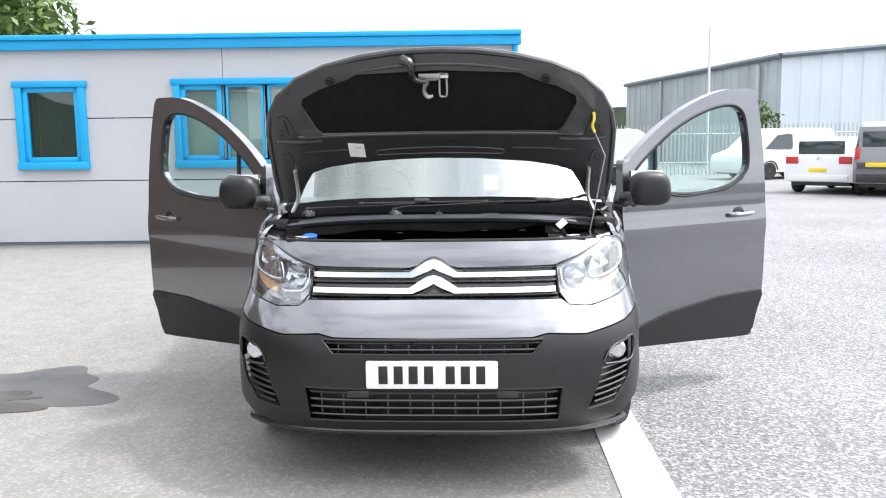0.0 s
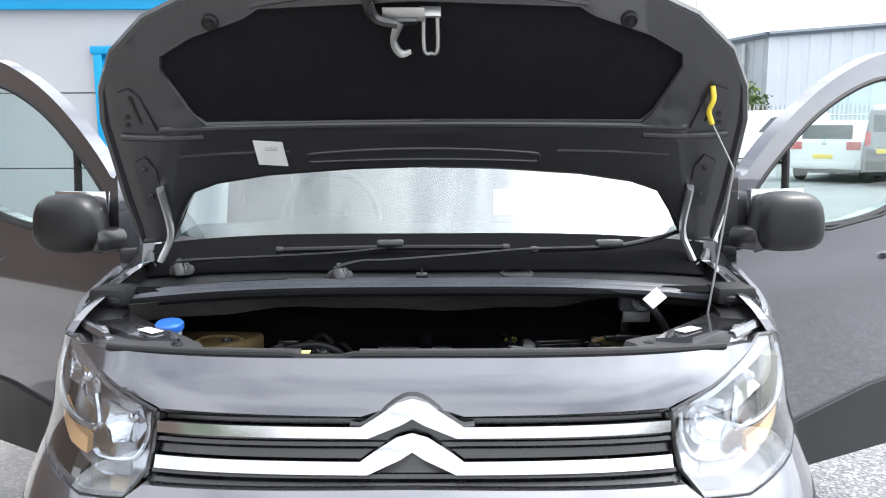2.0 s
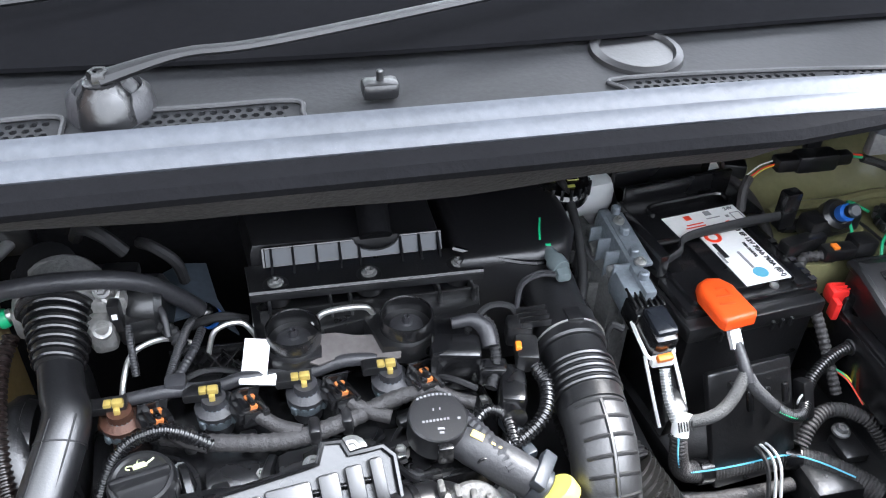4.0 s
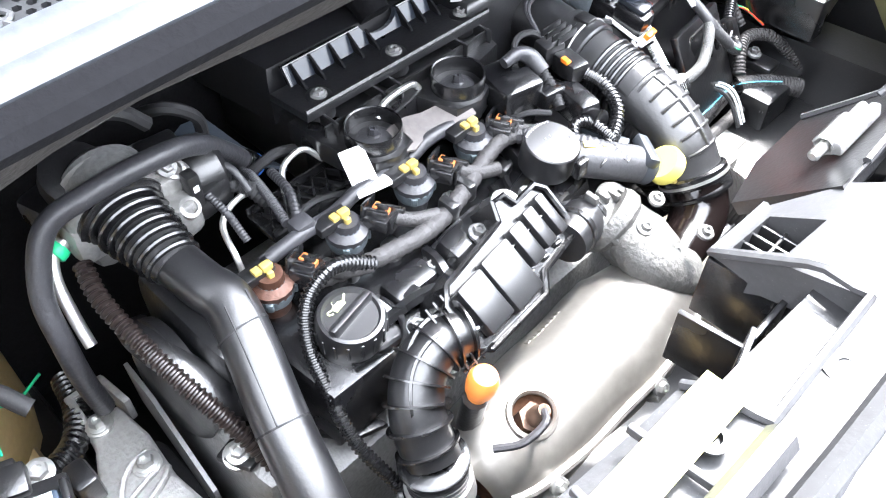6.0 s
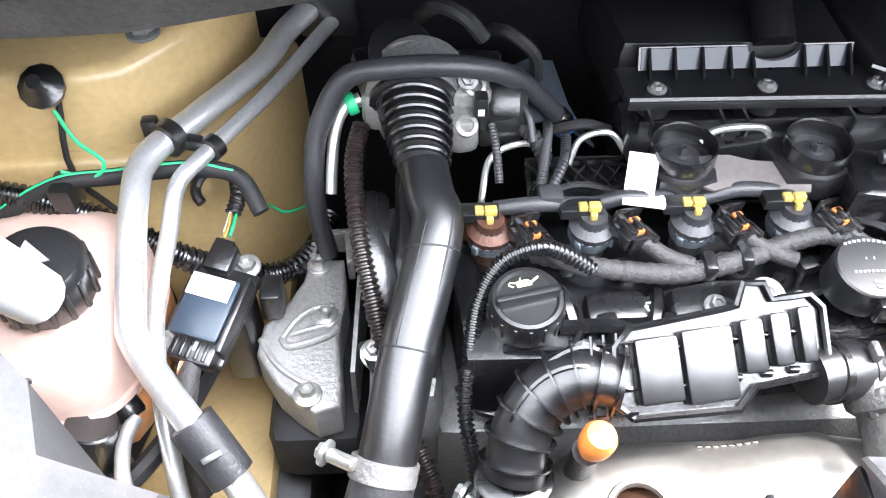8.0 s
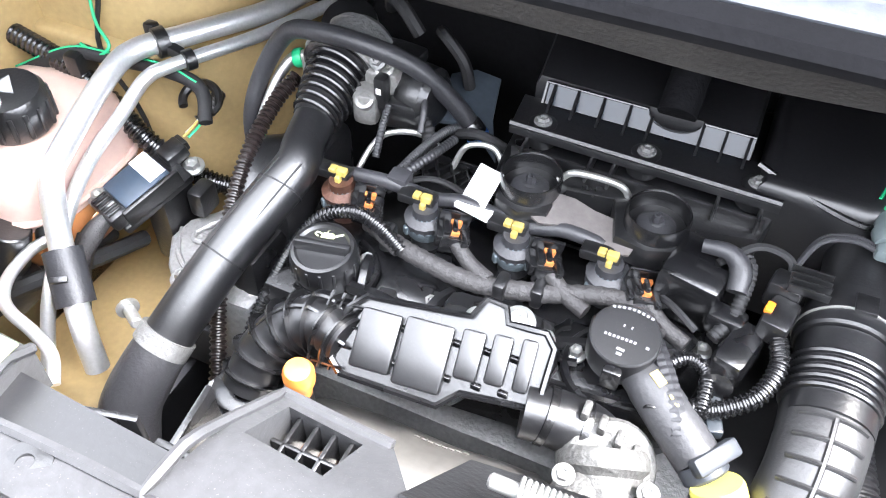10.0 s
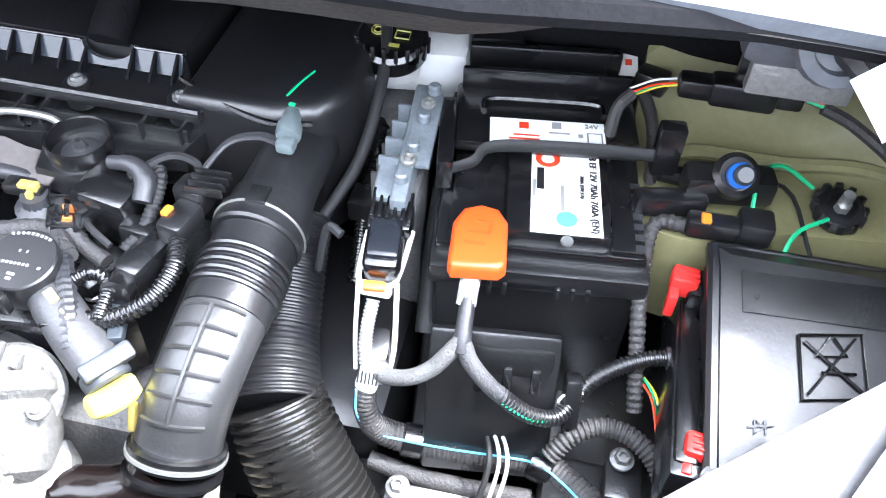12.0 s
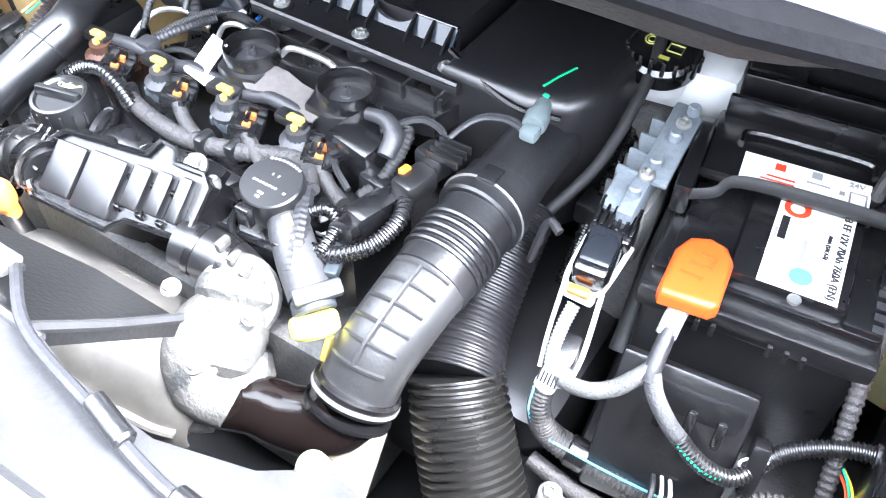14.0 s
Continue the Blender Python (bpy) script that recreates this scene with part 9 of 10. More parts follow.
# ---- right side: brake reservoir, relay, battery, fuse box ----
def build_right_side():
    b = thing("brake_reservoir", "milky brake-fluid reservoir with a black printed cap", "reservoir", at=(0.25, 0.91, 0.76))
    part("body", join(box((0.262, 0.920, 0.835), (0.095, 0.075, 0.05), 0.016, (0, 0, 8)), lathe([(0.03, 0), (0.031, 0.02)], (0.240, 0.897, 0.835), (0, -0.15, 1), 20), box((0.275, 0.925, 0.79), (0.05, 0.05, 0.06), 0.012)), "milky", b)
    c = part("cap", lathe([(0.032, 0.0), (0.0335, 0.003), (0.0335, 0.018), (0.030, 0.022), (0.026, 0.0215), (0.002, 0.0215)], (0.239, 0.893, 0.850), (0.0, -0.25, 1), 30), "satin", b, "black cap with pale yellow print")
    for k in range(20):
        a = 2 * math.pi * k / 20
        part("grip", box((0.239 + 0.0338 * math.cos(a), 0.891 + 0.033 * math.sin(a), 0.859 - 0.008 * math.sin(a)), (0.003, 0.004, 0.016), 0.001, (0, 0, math.degrees(a))), "satin", c)
    ink = mat("pale_yellow_print", (0.30, 0.30, 0.06), 0.5, 0, 0.05, 20, 80, 0)
    cm = aim((0.239, 0.8872, 0.8722), (0.0, -0.25, 1))
    part("print", moved(join(tube([(-0.013 + 0.006 * math.cos(a), 0.003 + 0.006 * math.sin(a), 0) for a in np.linspace(0, 6.283, 14)], 0.0008, 4, 1), tube([(-0.013 + 0.0035 * math.cos(a), 0.003 + 0.0035 * math.sin(a), 0) for a in np.linspace(0, 6.283, 12)], 0.0008, 4, 1), tube([(0.002, 0.010, 0), (0.016, 0.010, 0), (0.009, 0.022, 0), (0.002, 0.010, 0)], 0.0009, 4, 1), tube([(0.004, -0.004, 0), (0.017, -0.004, 0), (0.017, 0.005, 0), (0.004, 0.005, 0), (0.004, -0.004, 0)], 0.0009, 4, 1), box((0.003, -0.013, 0), (0.014, 0.004, 0.0008), 0)), cm), ink, c)
    b.location = Vector(b.location) + Vector((0.0, 0.013, -0.009))
    # long aluminium gearbox tower with bosses
    g = thing("gearbox_actuator", "cast aluminium housing with bolted bosses", "gearbox part", at=(0.27, 0.85, 0.5))
    part("housing", join(box((0.268, 0.855, 0.70), (0.038, 0.16, 0.20), 0.01, (0, 0, 8)), box((0.255, 0.90, 0.77), (0.05, 0.05, 0.06), 0.01), box((0.285, 0.79, 0.77), (0.02, 0.06, 0.06), 0.006), ), "alu", g)
    part("bracket", join(box((0.281, 0.800, 0.812), (0.014, 0.135, 0.040), 0.003, (8, 0, 3)), box((0.289, 0.812, 0.832), (0.022, 0.085, 0.006), 0.002, (8, 0, 3)), box((0.272, 0.762, 0.802), (0.026, 0.045, 0.036), 0.006, (8, 0, 3))), "bluezinc", g, "pale blue-grey bracket")
    parts("bracket_boss", [cyl((0.283 + 0.002 * k, 0.752 + 0.034 * k, 0.815 + 0.005 * k), (0.283 + 0.002 * k, 0.752 + 0.034 * k, 0.834 + 0.005 * k), 0.0056) for k in range(4)], "bluezinc", g)
    parts("bracket_web", [box((0.268, 0.775 + 0.024 * k, 0.808), (0.020, 0.0035, 0.040), 0.001) for k in range(4)], "bluezinc", g)
    parts("bracket_bolt", [bolt((0.285, 0.769, 0.834), (0, -0.1, 1), 0.0045, 0.005), bolt((0.287, 0.838, 0.840), (0, -0.1, 1), 0.0045, 0.005)], "steel", g)
    parts("boss", [cyl((0.279 - 0.002 * k, 0.785 + 0.028 * k, 0.775), (0.279 - 0.002 * k, 0.785 + 0.028 * k, 0.81), 0.009) for k in range(4)], "alu", g)
    parts("web", [box((0.25, 0.80 + 0.02 * k, 0.74), (0.012, 0.004, 0.09), 0.001) for k in range(5)], "alu", g)
    parts("boss_tube", [cyl((0.262, 0.80, 0.80), (0.29, 0.797, 0.803), 0.010), cyl((0.258, 0.84, 0.80), (0.288, 0.838, 0.803), 0.010)], "alu", g)
    part("casing", join(box((0.20, 0.74, 0.55), (0.20, 0.24, 0.20), 0.03), lathe([(0.09, 0), (0.1, 0.03), (0.07, 0.07), (0.03, 0.08)], (0.29, 0.62, 0.45), (0, 0, 1), 24)), "matte", g, "dark oily gearbox casing")
    part("breather", tube([(0.225, 0.70, 0.76), (0.232, 0.71, 0.80), (0.245, 0.705, 0.80)], 0.004, 8, 4), "rubber", g)
    # relay holder
    r = thing("relay_holder", "black relay in a white holder with orange clips", "relay", at=(0.285, 0.70, 0.72))
    part("relay", box((0.281, 0.700, 0.792), (0.030, 0.044, 0.034), 0.008, (12, 0, 6)), "satin", r)
    part("relay_base", box((0.279, 0.732, 0.795), (0.036, 0.03, 0.03), 0.004, (12, 0, 6)), "satin", r)
    parts("relay_rib", [box((0.264 + 0.0062 * k, 0.735, 0.812), (0.003, 0.028, 0.006), 0.001, (12, 0, 6)) for k in range(6)], "satin", r)
    part("cap", box((0.282, 0.699, 0.810), (0.026, 0.036, 0.010), 0.005, (12, 0, 6)), mat("glossy_slate_plastic", (0.014, 0.016, 0.02), 0.2, 0, 0.1, 14, 100, 0.02), r)
    part("holder", join(tube([(0.2625, 0.722, 0.792), (0.2635, 0.692, 0.784), (0.268, 0.678, 0.779), (0.291, 0.679, 0.779), (0.2965, 0.692, 0.785), (0.298, 0.728, 0.793)], 0.0024, 6, 4), box((0.280, 0.676, 0.776), (0.026, 0.009, 0.012), 0.003), tube([(0.2955, 0.684, 0.778), (0.301, 0.650, 0.738), (0.297, 0.634, 0.716), (0.286, 0.632, 0.712)], 0.0022, 6, 4), tube([(0.2640, 0.684, 0.778), (0.268, 0.655, 0.742), (0.272, 0.638, 0.718)], 0.0020, 6, 4)), "white", r, "white plastic holder")
    part("clip", box((0.280, 0.6725, 0.7835), (0.018, 0.008, 0.008), 0.002, (20, 0, 6)), "orange", r, "orange clip")
    part("clip", box((0.294, 0.634, 0.718), (0.014, 0.008, 0.008), 0.002, (20, 0, 6)), "orange", r, "orange clip")
    part("lower_relay", box((0.287, 0.652, 0.722), (0.022, 0.03, 0.05), 0.005, (12, 0, 6)), "plastic", r)
    part("foil_lead", tube([(0.280, 0.668, 0.772), (0.279, 0.654, 0.758), (0.280, 0.640, 0.744), (0.285, 0.628, 0.730)], 0.0058, 10, 6, ribs=(0.003, 0.0009)), "pipe", r, "foil-wrapped lead")

    # battery, its lid, labels, hold-down and red terminal cover
    YAW = 6.0
    bt = thing("car_battery", "black car battery with a white specification label", "battery", at=(0.40, 0.83, 0.60))
    bm = pose(0.4045, 0.706, 0.795, 0, 0, YAW)          # middle of the top front edge

    def bb(c, s, rr=0.004, rot=(0, 0, 0)):
        return moved(box(c, s, rr, rot), bm)
    part("case", join(bb((0, 0.135, -0.10), (0.165, 0.262, 0.19), 0.006), bb((0, 0.135, -0.012), (0.176, 0.274, 0.022), 0.005)), "plastic", bt, "black battery case")
    parts("lid", [bb((0, 0.142, 0.004), (0.168, 0.258, 0.014), 0.004), bb((0.012, 0.085, 0.016), (0.085, 0.13, 0.016), 0.004), bb((-0.052, 0.085, 0.012), (0.045, 0.13, 0.012), 0.003), bb((0.068, 0.09, 0.010), (0.028, 0.15, 0.012), 0.003)], "satin", bt)
    for k in range(6):
        part("lid_rib", bb((-0.05 + 0.012 * k + (0.03 if k > 2 else 0), -0.006, -0.016), (0.004, 0.004, 0.012), 0.001), "plastic", bt)
    part("lid_screw", moved(lathe([(0.005, 0), (0.005, 0.002), (0.002, 0.001)], (0.018, 0.012, 0.0245), (0, 0, 1), 12), bm), "alu", bt)
    lb = part("label", bb((0.018, 0.070, 0.0247), (0.057, 0.100, 0.0012), 0), "paper", bt, "white specification label")
    tx = lambda s, size, x, y, rz=-90: letters(s, size, bm @ pose(x, y, 0.0258, 0, 0, rz), "text_black", "writing", lb)
    tx("L3 EF 12V 70Ah 760A (EN)", 0.0085, 0.0405, 0.070)
    tx("700A (SAE,GS)", 0.0045, 0.031, 0.075)
    part("label_bar", bb((-0.003, 0.082, 0.0257), (0.006, 0.026, 0.0006), 0), "text_black", lb)
    part("label_bar", bb((-0.008, 0.07, 0.0257), (0.0025, 0.02, 0.0006), 0), "text_grey", lb)
    part("label_bar", bb((0.015, 0.06, 0.0257), (0.003, 0.03, 0.0006), 0), "text_grey", lb)
    part("red_ring", moved(tube([(0.003 + 0.008 * math.cos(a), 0.107 + 0.008 * math.sin(a), 0.0258) for a in np.linspace(0, 6.2832, 24)], 0.0024, 6, 1, flat=0.4), bm), "red", lb)
    part("blue_disc", moved(lathe([(0.0085, 0), (0.0085, 0.0007)], (0.018, 0.036, 0.0253), (0, 0, 1), 22), bm), mat("cyan_print", (0.10, 0.34, 0.46), 0.5, 0, 0.05, 20, 60, 0), lb)
    parts("side_writing", [bb((0.0775, 0.02 + 0.012 * k, 0.0166), (0.008, 0.007, 0.0005), 0) for k in range(7)], "hose", bt)
    hd = thing("battery_clamp", "black plastic battery hold-down frame with a warning sticker", "battery clamp", at=(0.39, 0.85, 0.80))
    hm = pose(0.390, 0.845, 0.822, 0, 0, YAW + 2)
    hp = lambda c, s, rr=0.003, rot=(0, 0, 0): moved(box(c, s, rr, rot), hm)
    part("bridge", join(hp((0, 0.01, 0.006), (0.158, 0.085, 0.012), 0.004), hp((0, 0.045, 0.022), (0.15, 0.006, 0.022), 0.002)), "satin", hd)
    part("front_rail", moved(tube([(-0.085, -0.062, 0.004), (-0.062, -0.058, 0.012), (-0.045, -0.044, 0.018), (0.03, -0.040, 0.018), (0.09, -0.038, 0.014)], 0.0026, 8, 5, flat=2.2), hm), "rubber", hd)
    part("bead", moved(tube([(-0.055, 0.01, 0.013), (-0.05, 0.026, 0.014), (0.0, 0.028, 0.014), (0.045, 0.026, 0.014), (0.05, 0.012, 0.013)], 0.0028, 6, 5), hm), "satin", hd)
    part("rear_rail", join(hp((0.0, 0.082, 0.022), (0.14, 0.01, 0.024), 0.003), hp((0.04, 0.075, 0.010), (0.03, 0.006, 0.004), 0.001)), "satin", hd)
    parts("side_arm", [hp((0.098, -0.035, 0.02), (0.022, 0.016, 0.05), 0.003), moved(tube([(0.098, -0.035, -0.004), (0.12, -0.035, -0.008), (0.155, -0.03, -0.008)], 0.009, 8, 3), hm), hp((-0.085, -0.02, 0.0), (0.014, 0.09, 0.03), 0.003)], "satin", hd)
    st = part("sticker", hp((0.0, -0.018, 0.0125), (0.098, 0.038, 0.001), 0), "paper", hd, "white sticker with red and black diagrams")
    letters("24V", 0.0075, hm @ pose(0.038, -0.005, 0.0135), "text_grey", "writing", st)
    parts("diagram", [hp((-0.02, -0.008, 0.0135), (0.008, 0.008, 0.0006), 0), hp((-0.018, -0.021, 0.0135), (0.022, 0.0014, 0.0006), 0), hp((-0.02, -0.026, 0.0135), (0.026, 0.0014, 0.0006), 0), hp((0.022, -0.029, 0.0135), (0.005, 0.005, 0.0006), 0)], "red", st)
    parts("diagram", [hp((0.008, -0.006, 0.0135), (0.008, 0.008, 0.0006), 0), hp((0.01, -0.016, 0.0135), (0.018, 0.0014, 0.0006), 0), hp((0.028, -0.018, 0.0135), (0.004, 0.004, 0.0006), 0), moved(tube([(0.034, -0.028, 0.0137), (0.034, -0.014, 0.0137), (0.046, -0.014, 0.0137), (0.046, -0.028, 0.0137), (0.034, -0.028, 0.0137)], 0.0008, 4, 1), hm)], "text_grey", st)
    wb = part("warning_label", box((0.446, 0.945, 0.838), (0.036, 0.026, 0.001), 0, (25, 0, 8)), "paper", bt, "small white warning label")
    part("warning_mark", join(box((0.437, 0.943, 0.8395), (0.010, 0.010, 0.0008), 0, (25, 0, 8))), "yellow", wb)
    part("warning_mark", join(box((0.455, 0.945, 0.8405), (0.006, 0.006, 0.0008), 0, (25, 0, 8))), "red", wb)
    part("rear_case", box((0.41, 0.96, 0.81), (0.14, 0.06, 0.05), 0.006, (0, 0, YAW)), "plastic", bt)

    tc = thing("terminal_cover", "orange-red plastic cover on the battery's positive terminal", "terminal cover", at=(0.355, 0.705, 0.80))
    o = [(-0.021, -0.030), (-0.018, -0.036), (0.018, -0.034), (0.023, -0.028), (0.022, 0.016), (0.014, 0.030), (0.0, 0.034), (-0.014, 0.028), (-0.021, 0.012)]
    part("cover", prism(o, 0.014, 0.0055, pose(0.354, 0.708, 0.812, 0, 0, 5), 3), mat("orange_red_plastic", (0.74, 0.075, 0.010), 0.38, 0, 0.06, 20, 160, 0.03), tc)
    part("emboss", join(*[box((0.356 + dx, 0.708 + dy, 0.8265), s, 0.0006) for dx, dy, s in ((-0.004, -0.012, (0.018, 0.003, 0.001)), (-0.002, 0.0, (0.018, 0.003, 0.001)), (0.0, 0.012, (0.012, 0.003, 0.001)), (0.006, 0.006, (0.003, 0.012, 0.001)))]), mat("orange_red_emboss", (0.62, 0.06, 0.008), 0.4, 0, 0.06, 20, 160, 0), tc)

    cb = thing("battery_cables", "grey wrapped battery cables with conduit", "cables", at=(0.36, 0.64, 0.72))
    part("lug_strap", tube([(0.355, 0.684, 0.808), (0.354, 0.674, 0.803), (0.354, 0.662, 0.793)], 0.0078, 8, 4, flat=0.6), "pipe", cb, "bright crimped lug")
    part("trunk", tube([(0.354, 0.676, 0.800), (0.355, 0.660, 0.792), (0.356, 0.642, 0.780), (0.357, 0.634, 0.772)], [0.0060, 0.0062, 0.0066, 0.0068], 12, 5), "hose", cb)
    part("branch", tube([(0.356, 0.641, 0.779), (0.347, 0.633, 0.768), (0.336, 0.626, 0.755), (0.321, 0.621, 0.746), (0.303, 0.623, 0.738), (0.288, 0.629, 0.734)], 0.0066, 12, 6), mat("grey_braided_sleeve", (0.085, 0.085, 0.083), 0.7, 0, 0.25, 60, 500, 0.6), cb, "pale grey braided branch")
    part("branch", tube([(0.357, 0.639, 0.777), (0.365, 0.631, 0.765), (0.382, 0.625, 0.748), (0.392, 0.625, 0.738)], [0.0068, 0.0068, 0.0067, 0.0067], 12, 6), mat("pale_cloth_tape", (0.055, 0.055, 0.058), 0.75, 0, 0.2, 50, 400, 0.5), cb)
    part("conduit", tube([(0.390, 0.625, 0.740), (0.404, 0.624, 0.728), (0.420, 0.625, 0.718), (0.437, 0.632, 0.712), (0.448, 0.647, 0.716), (0.458, 0.660, 0.724), (0.469, 0.668, 0.731), (0.488, 0.677, 0.739), (0.510, 0.683, 0.745), (0.535, 0.684, 0.748)], 0.0070, 12, 7, ribs=(0.0036, 0.0012)), "sheen", cb, "black corrugated conduit")
    part("tracer", tube([(0.386, 0.6195, 0.7425), (0.404, 0.6185, 0.7295), (0.420, 0.6195, 0.7205), (0.436, 0.627, 0.7145)], 0.0013, 5, 5, ribs=(0.004, 0.0008)), "green", cb)
    part("zip_tie", tube([(0.447 + 0.010 * math.cos(a), 0.648 + 0.004 * math.cos(a), 0.717 + 0.010 * math.sin(a)) for a in np.linspace(0, 6.2832, 16)] + [(0.450, 0.655, 0.735)], 0.0014, 5, 1), "white", cb)
    part("entry", tube([(0.515, 0.683, 0.746), (0.530, 0.684, 0.748), (0.552, 0.684, 0.750)], 0.0095, 10, 3), "hose", cb)
    part("paper_wrap", tube([(0.292, 0.634, 0.741), (0.288, 0.627, 0.733), (0.285, 0.620, 0.722)], 0.0092, 12, 3), "paper", cb, "white paper wrap with a barcode")
    part("barcode", join(*[box((0.280 + 0.003 * k, 0.618, 0.738), (0.0012, 0.010, 0.001), 0, (50, 0, 0)) for k in range(6)]), "text_black", cb)
    # battery tray front with cover plate, and the looms before it
    ft = thing("battery_tray", "black plastic battery tray and terminal cover", "battery tray", at=(0.39, 0.65, 0.55))
    part("cover_plate", join(box((0.383, 0.642, 0.70), (0.105, 0.012, 0.13), 0.004, (-28, 0, YAW)), box((0.39, 0.662, 0.735), (0.08, 0.016, 0.03), 0.005, (-20, 0, YAW))), "plastic", ft)
    for k in range(3):
        part("slot", box((0.372 + 0.022 * k, 0.640 + 0.002 * k, 0.735), (0.008, 0.006, 0.024), 0.003, (-28, 0, YAW)), "satin", ft)
    part("side_latch", box((0.447, 0.648, 0.715), (0.014, 0.02, 0.045), 0.004, (-28, 0, YAW)), "satin", ft)
    part("tray", join(box((0.40, 0.80, 0.60), (0.20, 0.30, 0.06), 0.01, (0, 0, YAW)), box((0.50, 0.66, 0.60), (0.10, 0.18, 0.10), 0.01)), "plastic", ft)
    part("shelf", join(box((0.40, 0.56, 0.600), (0.34, 0.12, 0.02), 0.005), box((0.47, 0.60, 0.63), (0.07, 0.07, 0.05), 0.008), box((0.50, 0.615, 0.66), (0.03, 0.035, 0.012), 0.003)), "plastic", ft)
    part("steel_bracket", join(box((0.345, 0.575, 0.632), (0.07, 0.03, 0.004), 0.001), box((0.32, 0.56, 0.625), (0.05, 0.02, 0.02), 0.003)), "steel", ft)
    for p in ((0.320, 0.583, 0.640), (0.445, 0.575, 0.640), (0.497, 0.63, 0.672)):
        part("bolt", bolt(p, (0, -0.1, 1), 0.0070, 0.007), "alu", ft)
    lm = thing("front_loom", "black woven wiring loom with a blue tracer", "wiring loom", at=(0.38, 0.6, 0.66))
    part("loom", tube([(0.285, 0.622, 0.725), (0.286, 0.614, 0.700), (0.296, 0.615, 0.672), (0.322, 0.618, 0.658), (0.36, 0.620, 0.655), (0.40, 0.624, 0.652), (0.432, 0.624, 0.650), (0.462, 0.608, 0.650), (0.490, 0.585, 0.648), (0.51, 0.56, 0.645)], [0.009, 0.010, 0.0115, 0.0125, 0.013, 0.013, 0.0135, 0.0135, 0.013, 0.013], 14, 7, ribs=(0.004, 0.0008)), "tape", lm)
    part("tracer", tube([(0.2795, 0.613, 0.727), (0.281, 0.606, 0.703), (0.292, 0.606, 0.680), (0.322, 0.610, 0.669), (0.36, 0.612, 0.666), (0.40, 0.616, 0.663), (0.430, 0.616, 0.662), (0.457, 0.600, 0.662), (0.484, 0.577, 0.660)], 0.0010, 5, 7), mat("pale_blue_tracer", (0.15, 0.52, 0.7), 0.5, 0, 0.05, 20, 60, 0), lm)
    parts("sleeve", [cyl((0.316, 0.6178, 0.6585), (0.334, 0.619, 0.656), 0.0142), cyl((0.425, 0.625, 0.650), (0.445, 0.619, 0.650), 0.0150)], "satin", lm)
    part("loom", tube([(0.29, 0.605, 0.635), (0.33, 0.600, 0.632), (0.38, 0.598, 0.632), (0.43, 0.60, 0.632)], 0.008, 10, 6), "tape", lm)
    part("loom", tube([(0.438, 0.618, 0.675), (0.452, 0.630, 0.690), (0.474, 0.640, 0.697), (0.498, 0.637, 0.697), (0.520, 0.622, 0.69), (0.535, 0.600, 0.67), (0.545, 0.57, 0.65)], 0.0085, 12, 7, ribs=(0.0045, 0.0012)), "tape", lm)
    for dx in (0.0, 0.007):
        part("pale_wire", tube([(0.380 + dx, 0.640, 0.665), (0.392 + dx, 0.625, 0.678), (0.399 + dx, 0.603, 0.670), (0.394 + dx, 0.578, 0.640)], 0.0017, 6, 6), "milky", lm, "pale wire")
    part("black_wire", join(tube([(0.376, 0.640, 0.664), (0.386, 0.624, 0.676), (0.391, 0.602, 0.668), (0.386, 0.578, 0.640)], 0.0026, 6, 6)), "rubber", lm)
    wire_bundle("wire", [(0.50, 0.68, 0.72), (0.512, 0.665, 0.715), (0.52, 0.64, 0.70)], ["yellow", "green", "red", "blue"], 0.0011, lm)

    rl = thing("rear_loom", "black wiring loom behind the battery", "wiring loom", at=(0.33, 0.85, 0.75))
    part("loom", tube([(0.318, 0.95, 0.815), (0.312, 0.89, 0.80), (0.309, 0.82, 0.785), (0.311, 0.76, 0.755), (0.316, 0.70, 0.70)], 0.0085, 10, 6), "rubber", rl)
    part("loom", tube([(0.226, 0.93, 0.80), (0.236, 0.87, 0.775), (0.238, 0.80, 0.74), (0.242, 0.74, 0.70)], 0.0075, 10, 6, ribs=(0.0055, 0.0012)), "satin", rl)
    part("loom", tube([(0.468, 0.93, 0.83), (0.482, 0.885, 0.822), (0.487, 0.84, 0.80), (0.484, 0.80, 0.77)], 0.006, 10, 6), "tape", rl)
    parts("plug", [box((0.330, 0.955, 0.835), (0.05, 0.03, 0.026), 0.005, (0, 0, 10)), box((0.478, 0.925, 0.838), (0.03, 0.022, 0.02), 0.004, (0, 0, -20)), box((0.236, 0.80, 0.745), (0.024, 0.03, 0.024), 0.004)], "plastic", rl)
    f = thing("fuse_box", "black plastic fuse box with red lever clips", "fuse box", at=(0.61, 0.68, 0.70))
    def lid(x, y):
        return Vector((x, y, 0.776 + 0.30 * (y - 0.584) - 1.2 * max(0, y - 0.740)))
    o = [(0.541, 0.572), (0.66, 0.592), (0.692, 0.67), (0.690, 0.745), (0.680, 0.764), (0.548, 0.754), (0.534, 0.744)]
    part("lid", sheet(o, lid, lambda x, y: lid(x, y) - Vector((0, 0, 0.045)), (), 0.025), "matte", f, "black grained lid")
    el = dense(o, 0.02)
    part("lid_edge", tube([lid(x, y) - Vector((0, 0, 0.004)) for x, y in el + el[:1]], 0.006, 8, 1), "matte", f)
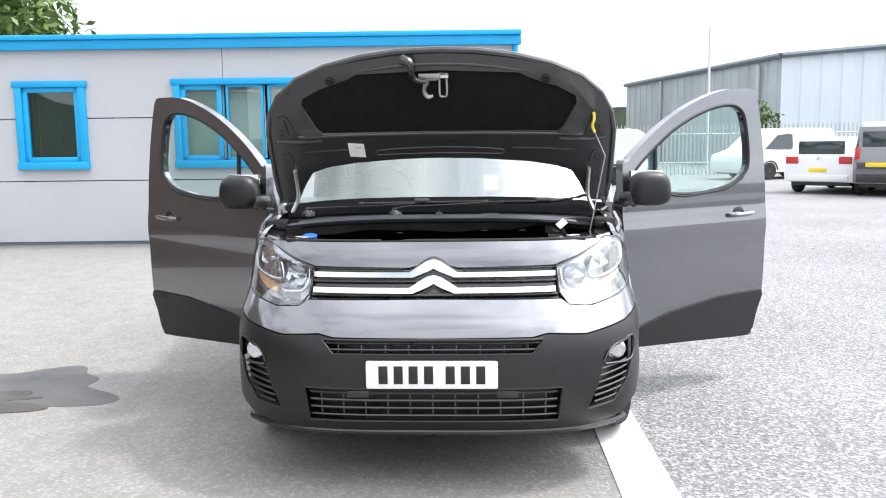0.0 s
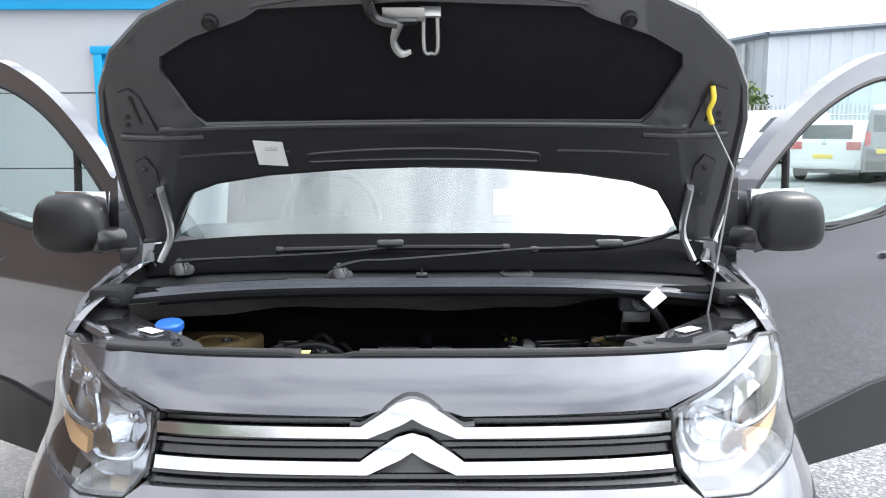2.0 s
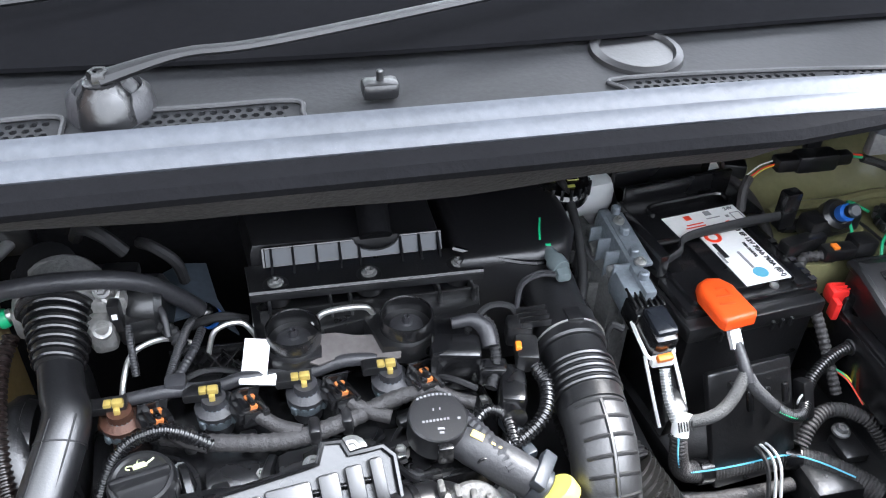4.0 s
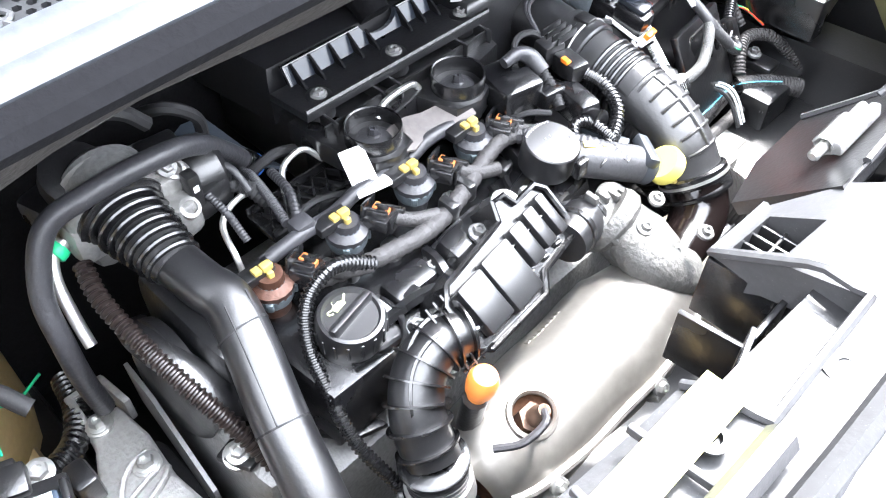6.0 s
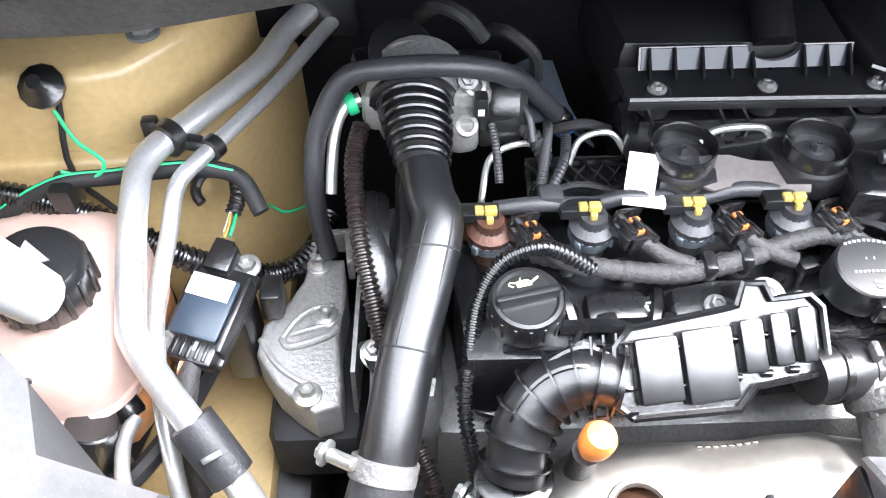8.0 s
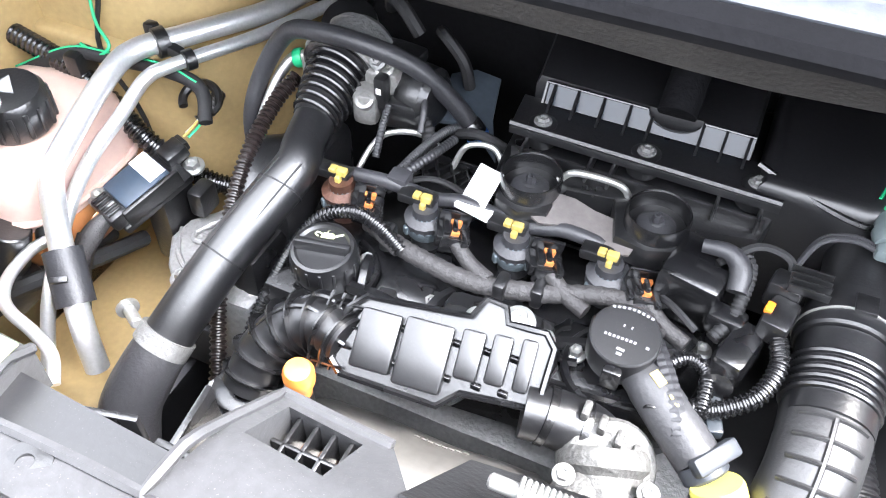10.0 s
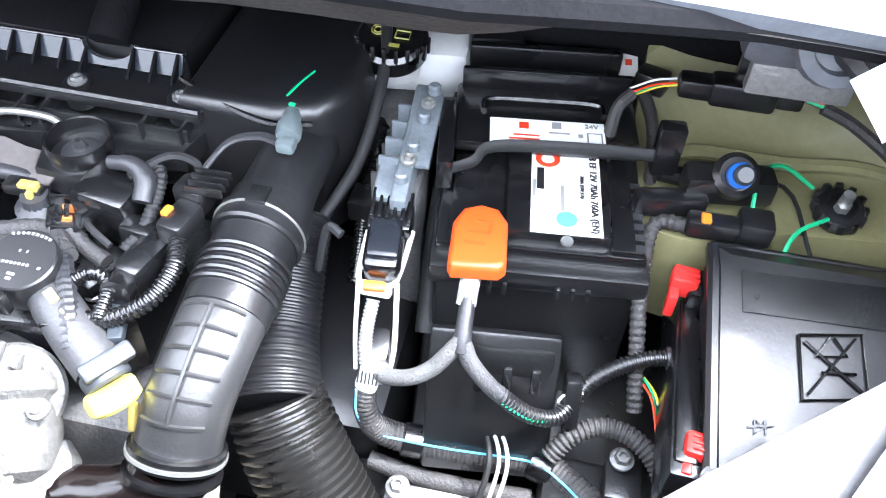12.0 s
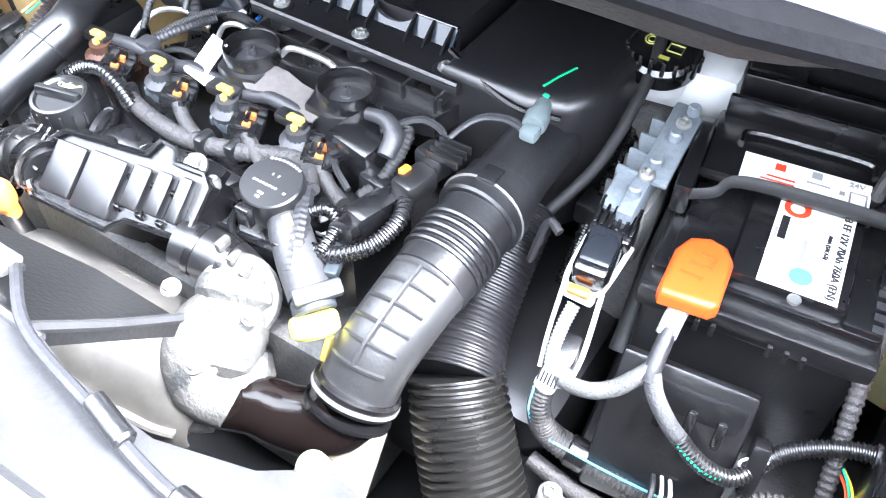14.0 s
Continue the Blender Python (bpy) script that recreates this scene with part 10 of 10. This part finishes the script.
    part("recess", sheet([(0.554, 0.722), (0.664, 0.728), (0.666, 0.694), (0.556, 0.690)], lambda x, y: lid(x, y) + Vector((0, 0, 0.0012)), lambda x, y: lid(x, y) - Vector((0, 0, 0.002)), (), 0.05), "satin", f)
    part("emblem", join(*[tube([lid(x, y) + Vector((0, 0, 0.002)) for x, y in q], 0.0012, 5, 1) for q in ([(0.596, 0.679), (0.641, 0.687), (0.644, 0.641), (0.599, 0.632), (0.596, 0.679)], [(0.600, 0.675), (0.640, 0.645)], [(0.636, 0.683), (0.603, 0.637)], [(0.618, 0.681), (0.608, 0.665), (0.630, 0.669), (0.621, 0.681)], [(0.612, 0.654), (0.636, 0.657)])]), "satin", f, "moulded crossed-tools emblem")
    part("diode_mark", join(*[tube([lid(x, y) + Vector((0, 0, 0.0015)) for x, y in q], 0.0008, 4, 1) for q in ([(0.562, 0.607), (0.580, 0.611)], [(0.567, 0.613), (0.567, 0.603), (0.574, 0.609), (0.567, 0.613)], [(0.574, 0.614), (0.575, 0.604)])]), "text_grey", f)
    parts("case", [box((0.60, 0.68, 0.72), (0.12, 0.17, 0.07), 0.01, (0, 0, 8)), box((0.531, 0.665, 0.735), (0.030, 0.19, 0.06), 0.006, (0, 0, -2)), box((0.528, 0.66, 0.762), (0.018, 0.16, 0.012), 0.004, (0, 0, -2)), box((0.533, 0.735, 0.775), (0.02, 0.03, 0.02), 0.004)], "satin", f)
    for x, y, z in ((0.520, 0.735, 0.782), (0.534, 0.594, 0.764)):
        part("lever_clip", join(box((x, y, z), (0.022, 0.020, 0.020), 0.004, (0, 0, -6)), box((x - 0.008, y - 0.014, z - 0.010), (0.008, 0.014, 0.024), 0.002, (0, 0, -6)), *[box((x + 0.002, y - 0.006 + 0.005 * k, z + 0.0105), (0.016, 0.0018, 0.002), 0.0004, (0, 0, -6)) for k in range(3)]), mat("red_clip_plastic", (0.75, 0.03, 0.025), 0.38, 0, 0.08, 20, 160, 0.03), f, "bright red lever clip")
    part("rivet", lathe([(0.009, 0), (0.009, 0.005), (0.004, 0.006)], (0.541, 0.568, 0.77), (0, 0, 1), 12), "alu", f)


build_right_side()
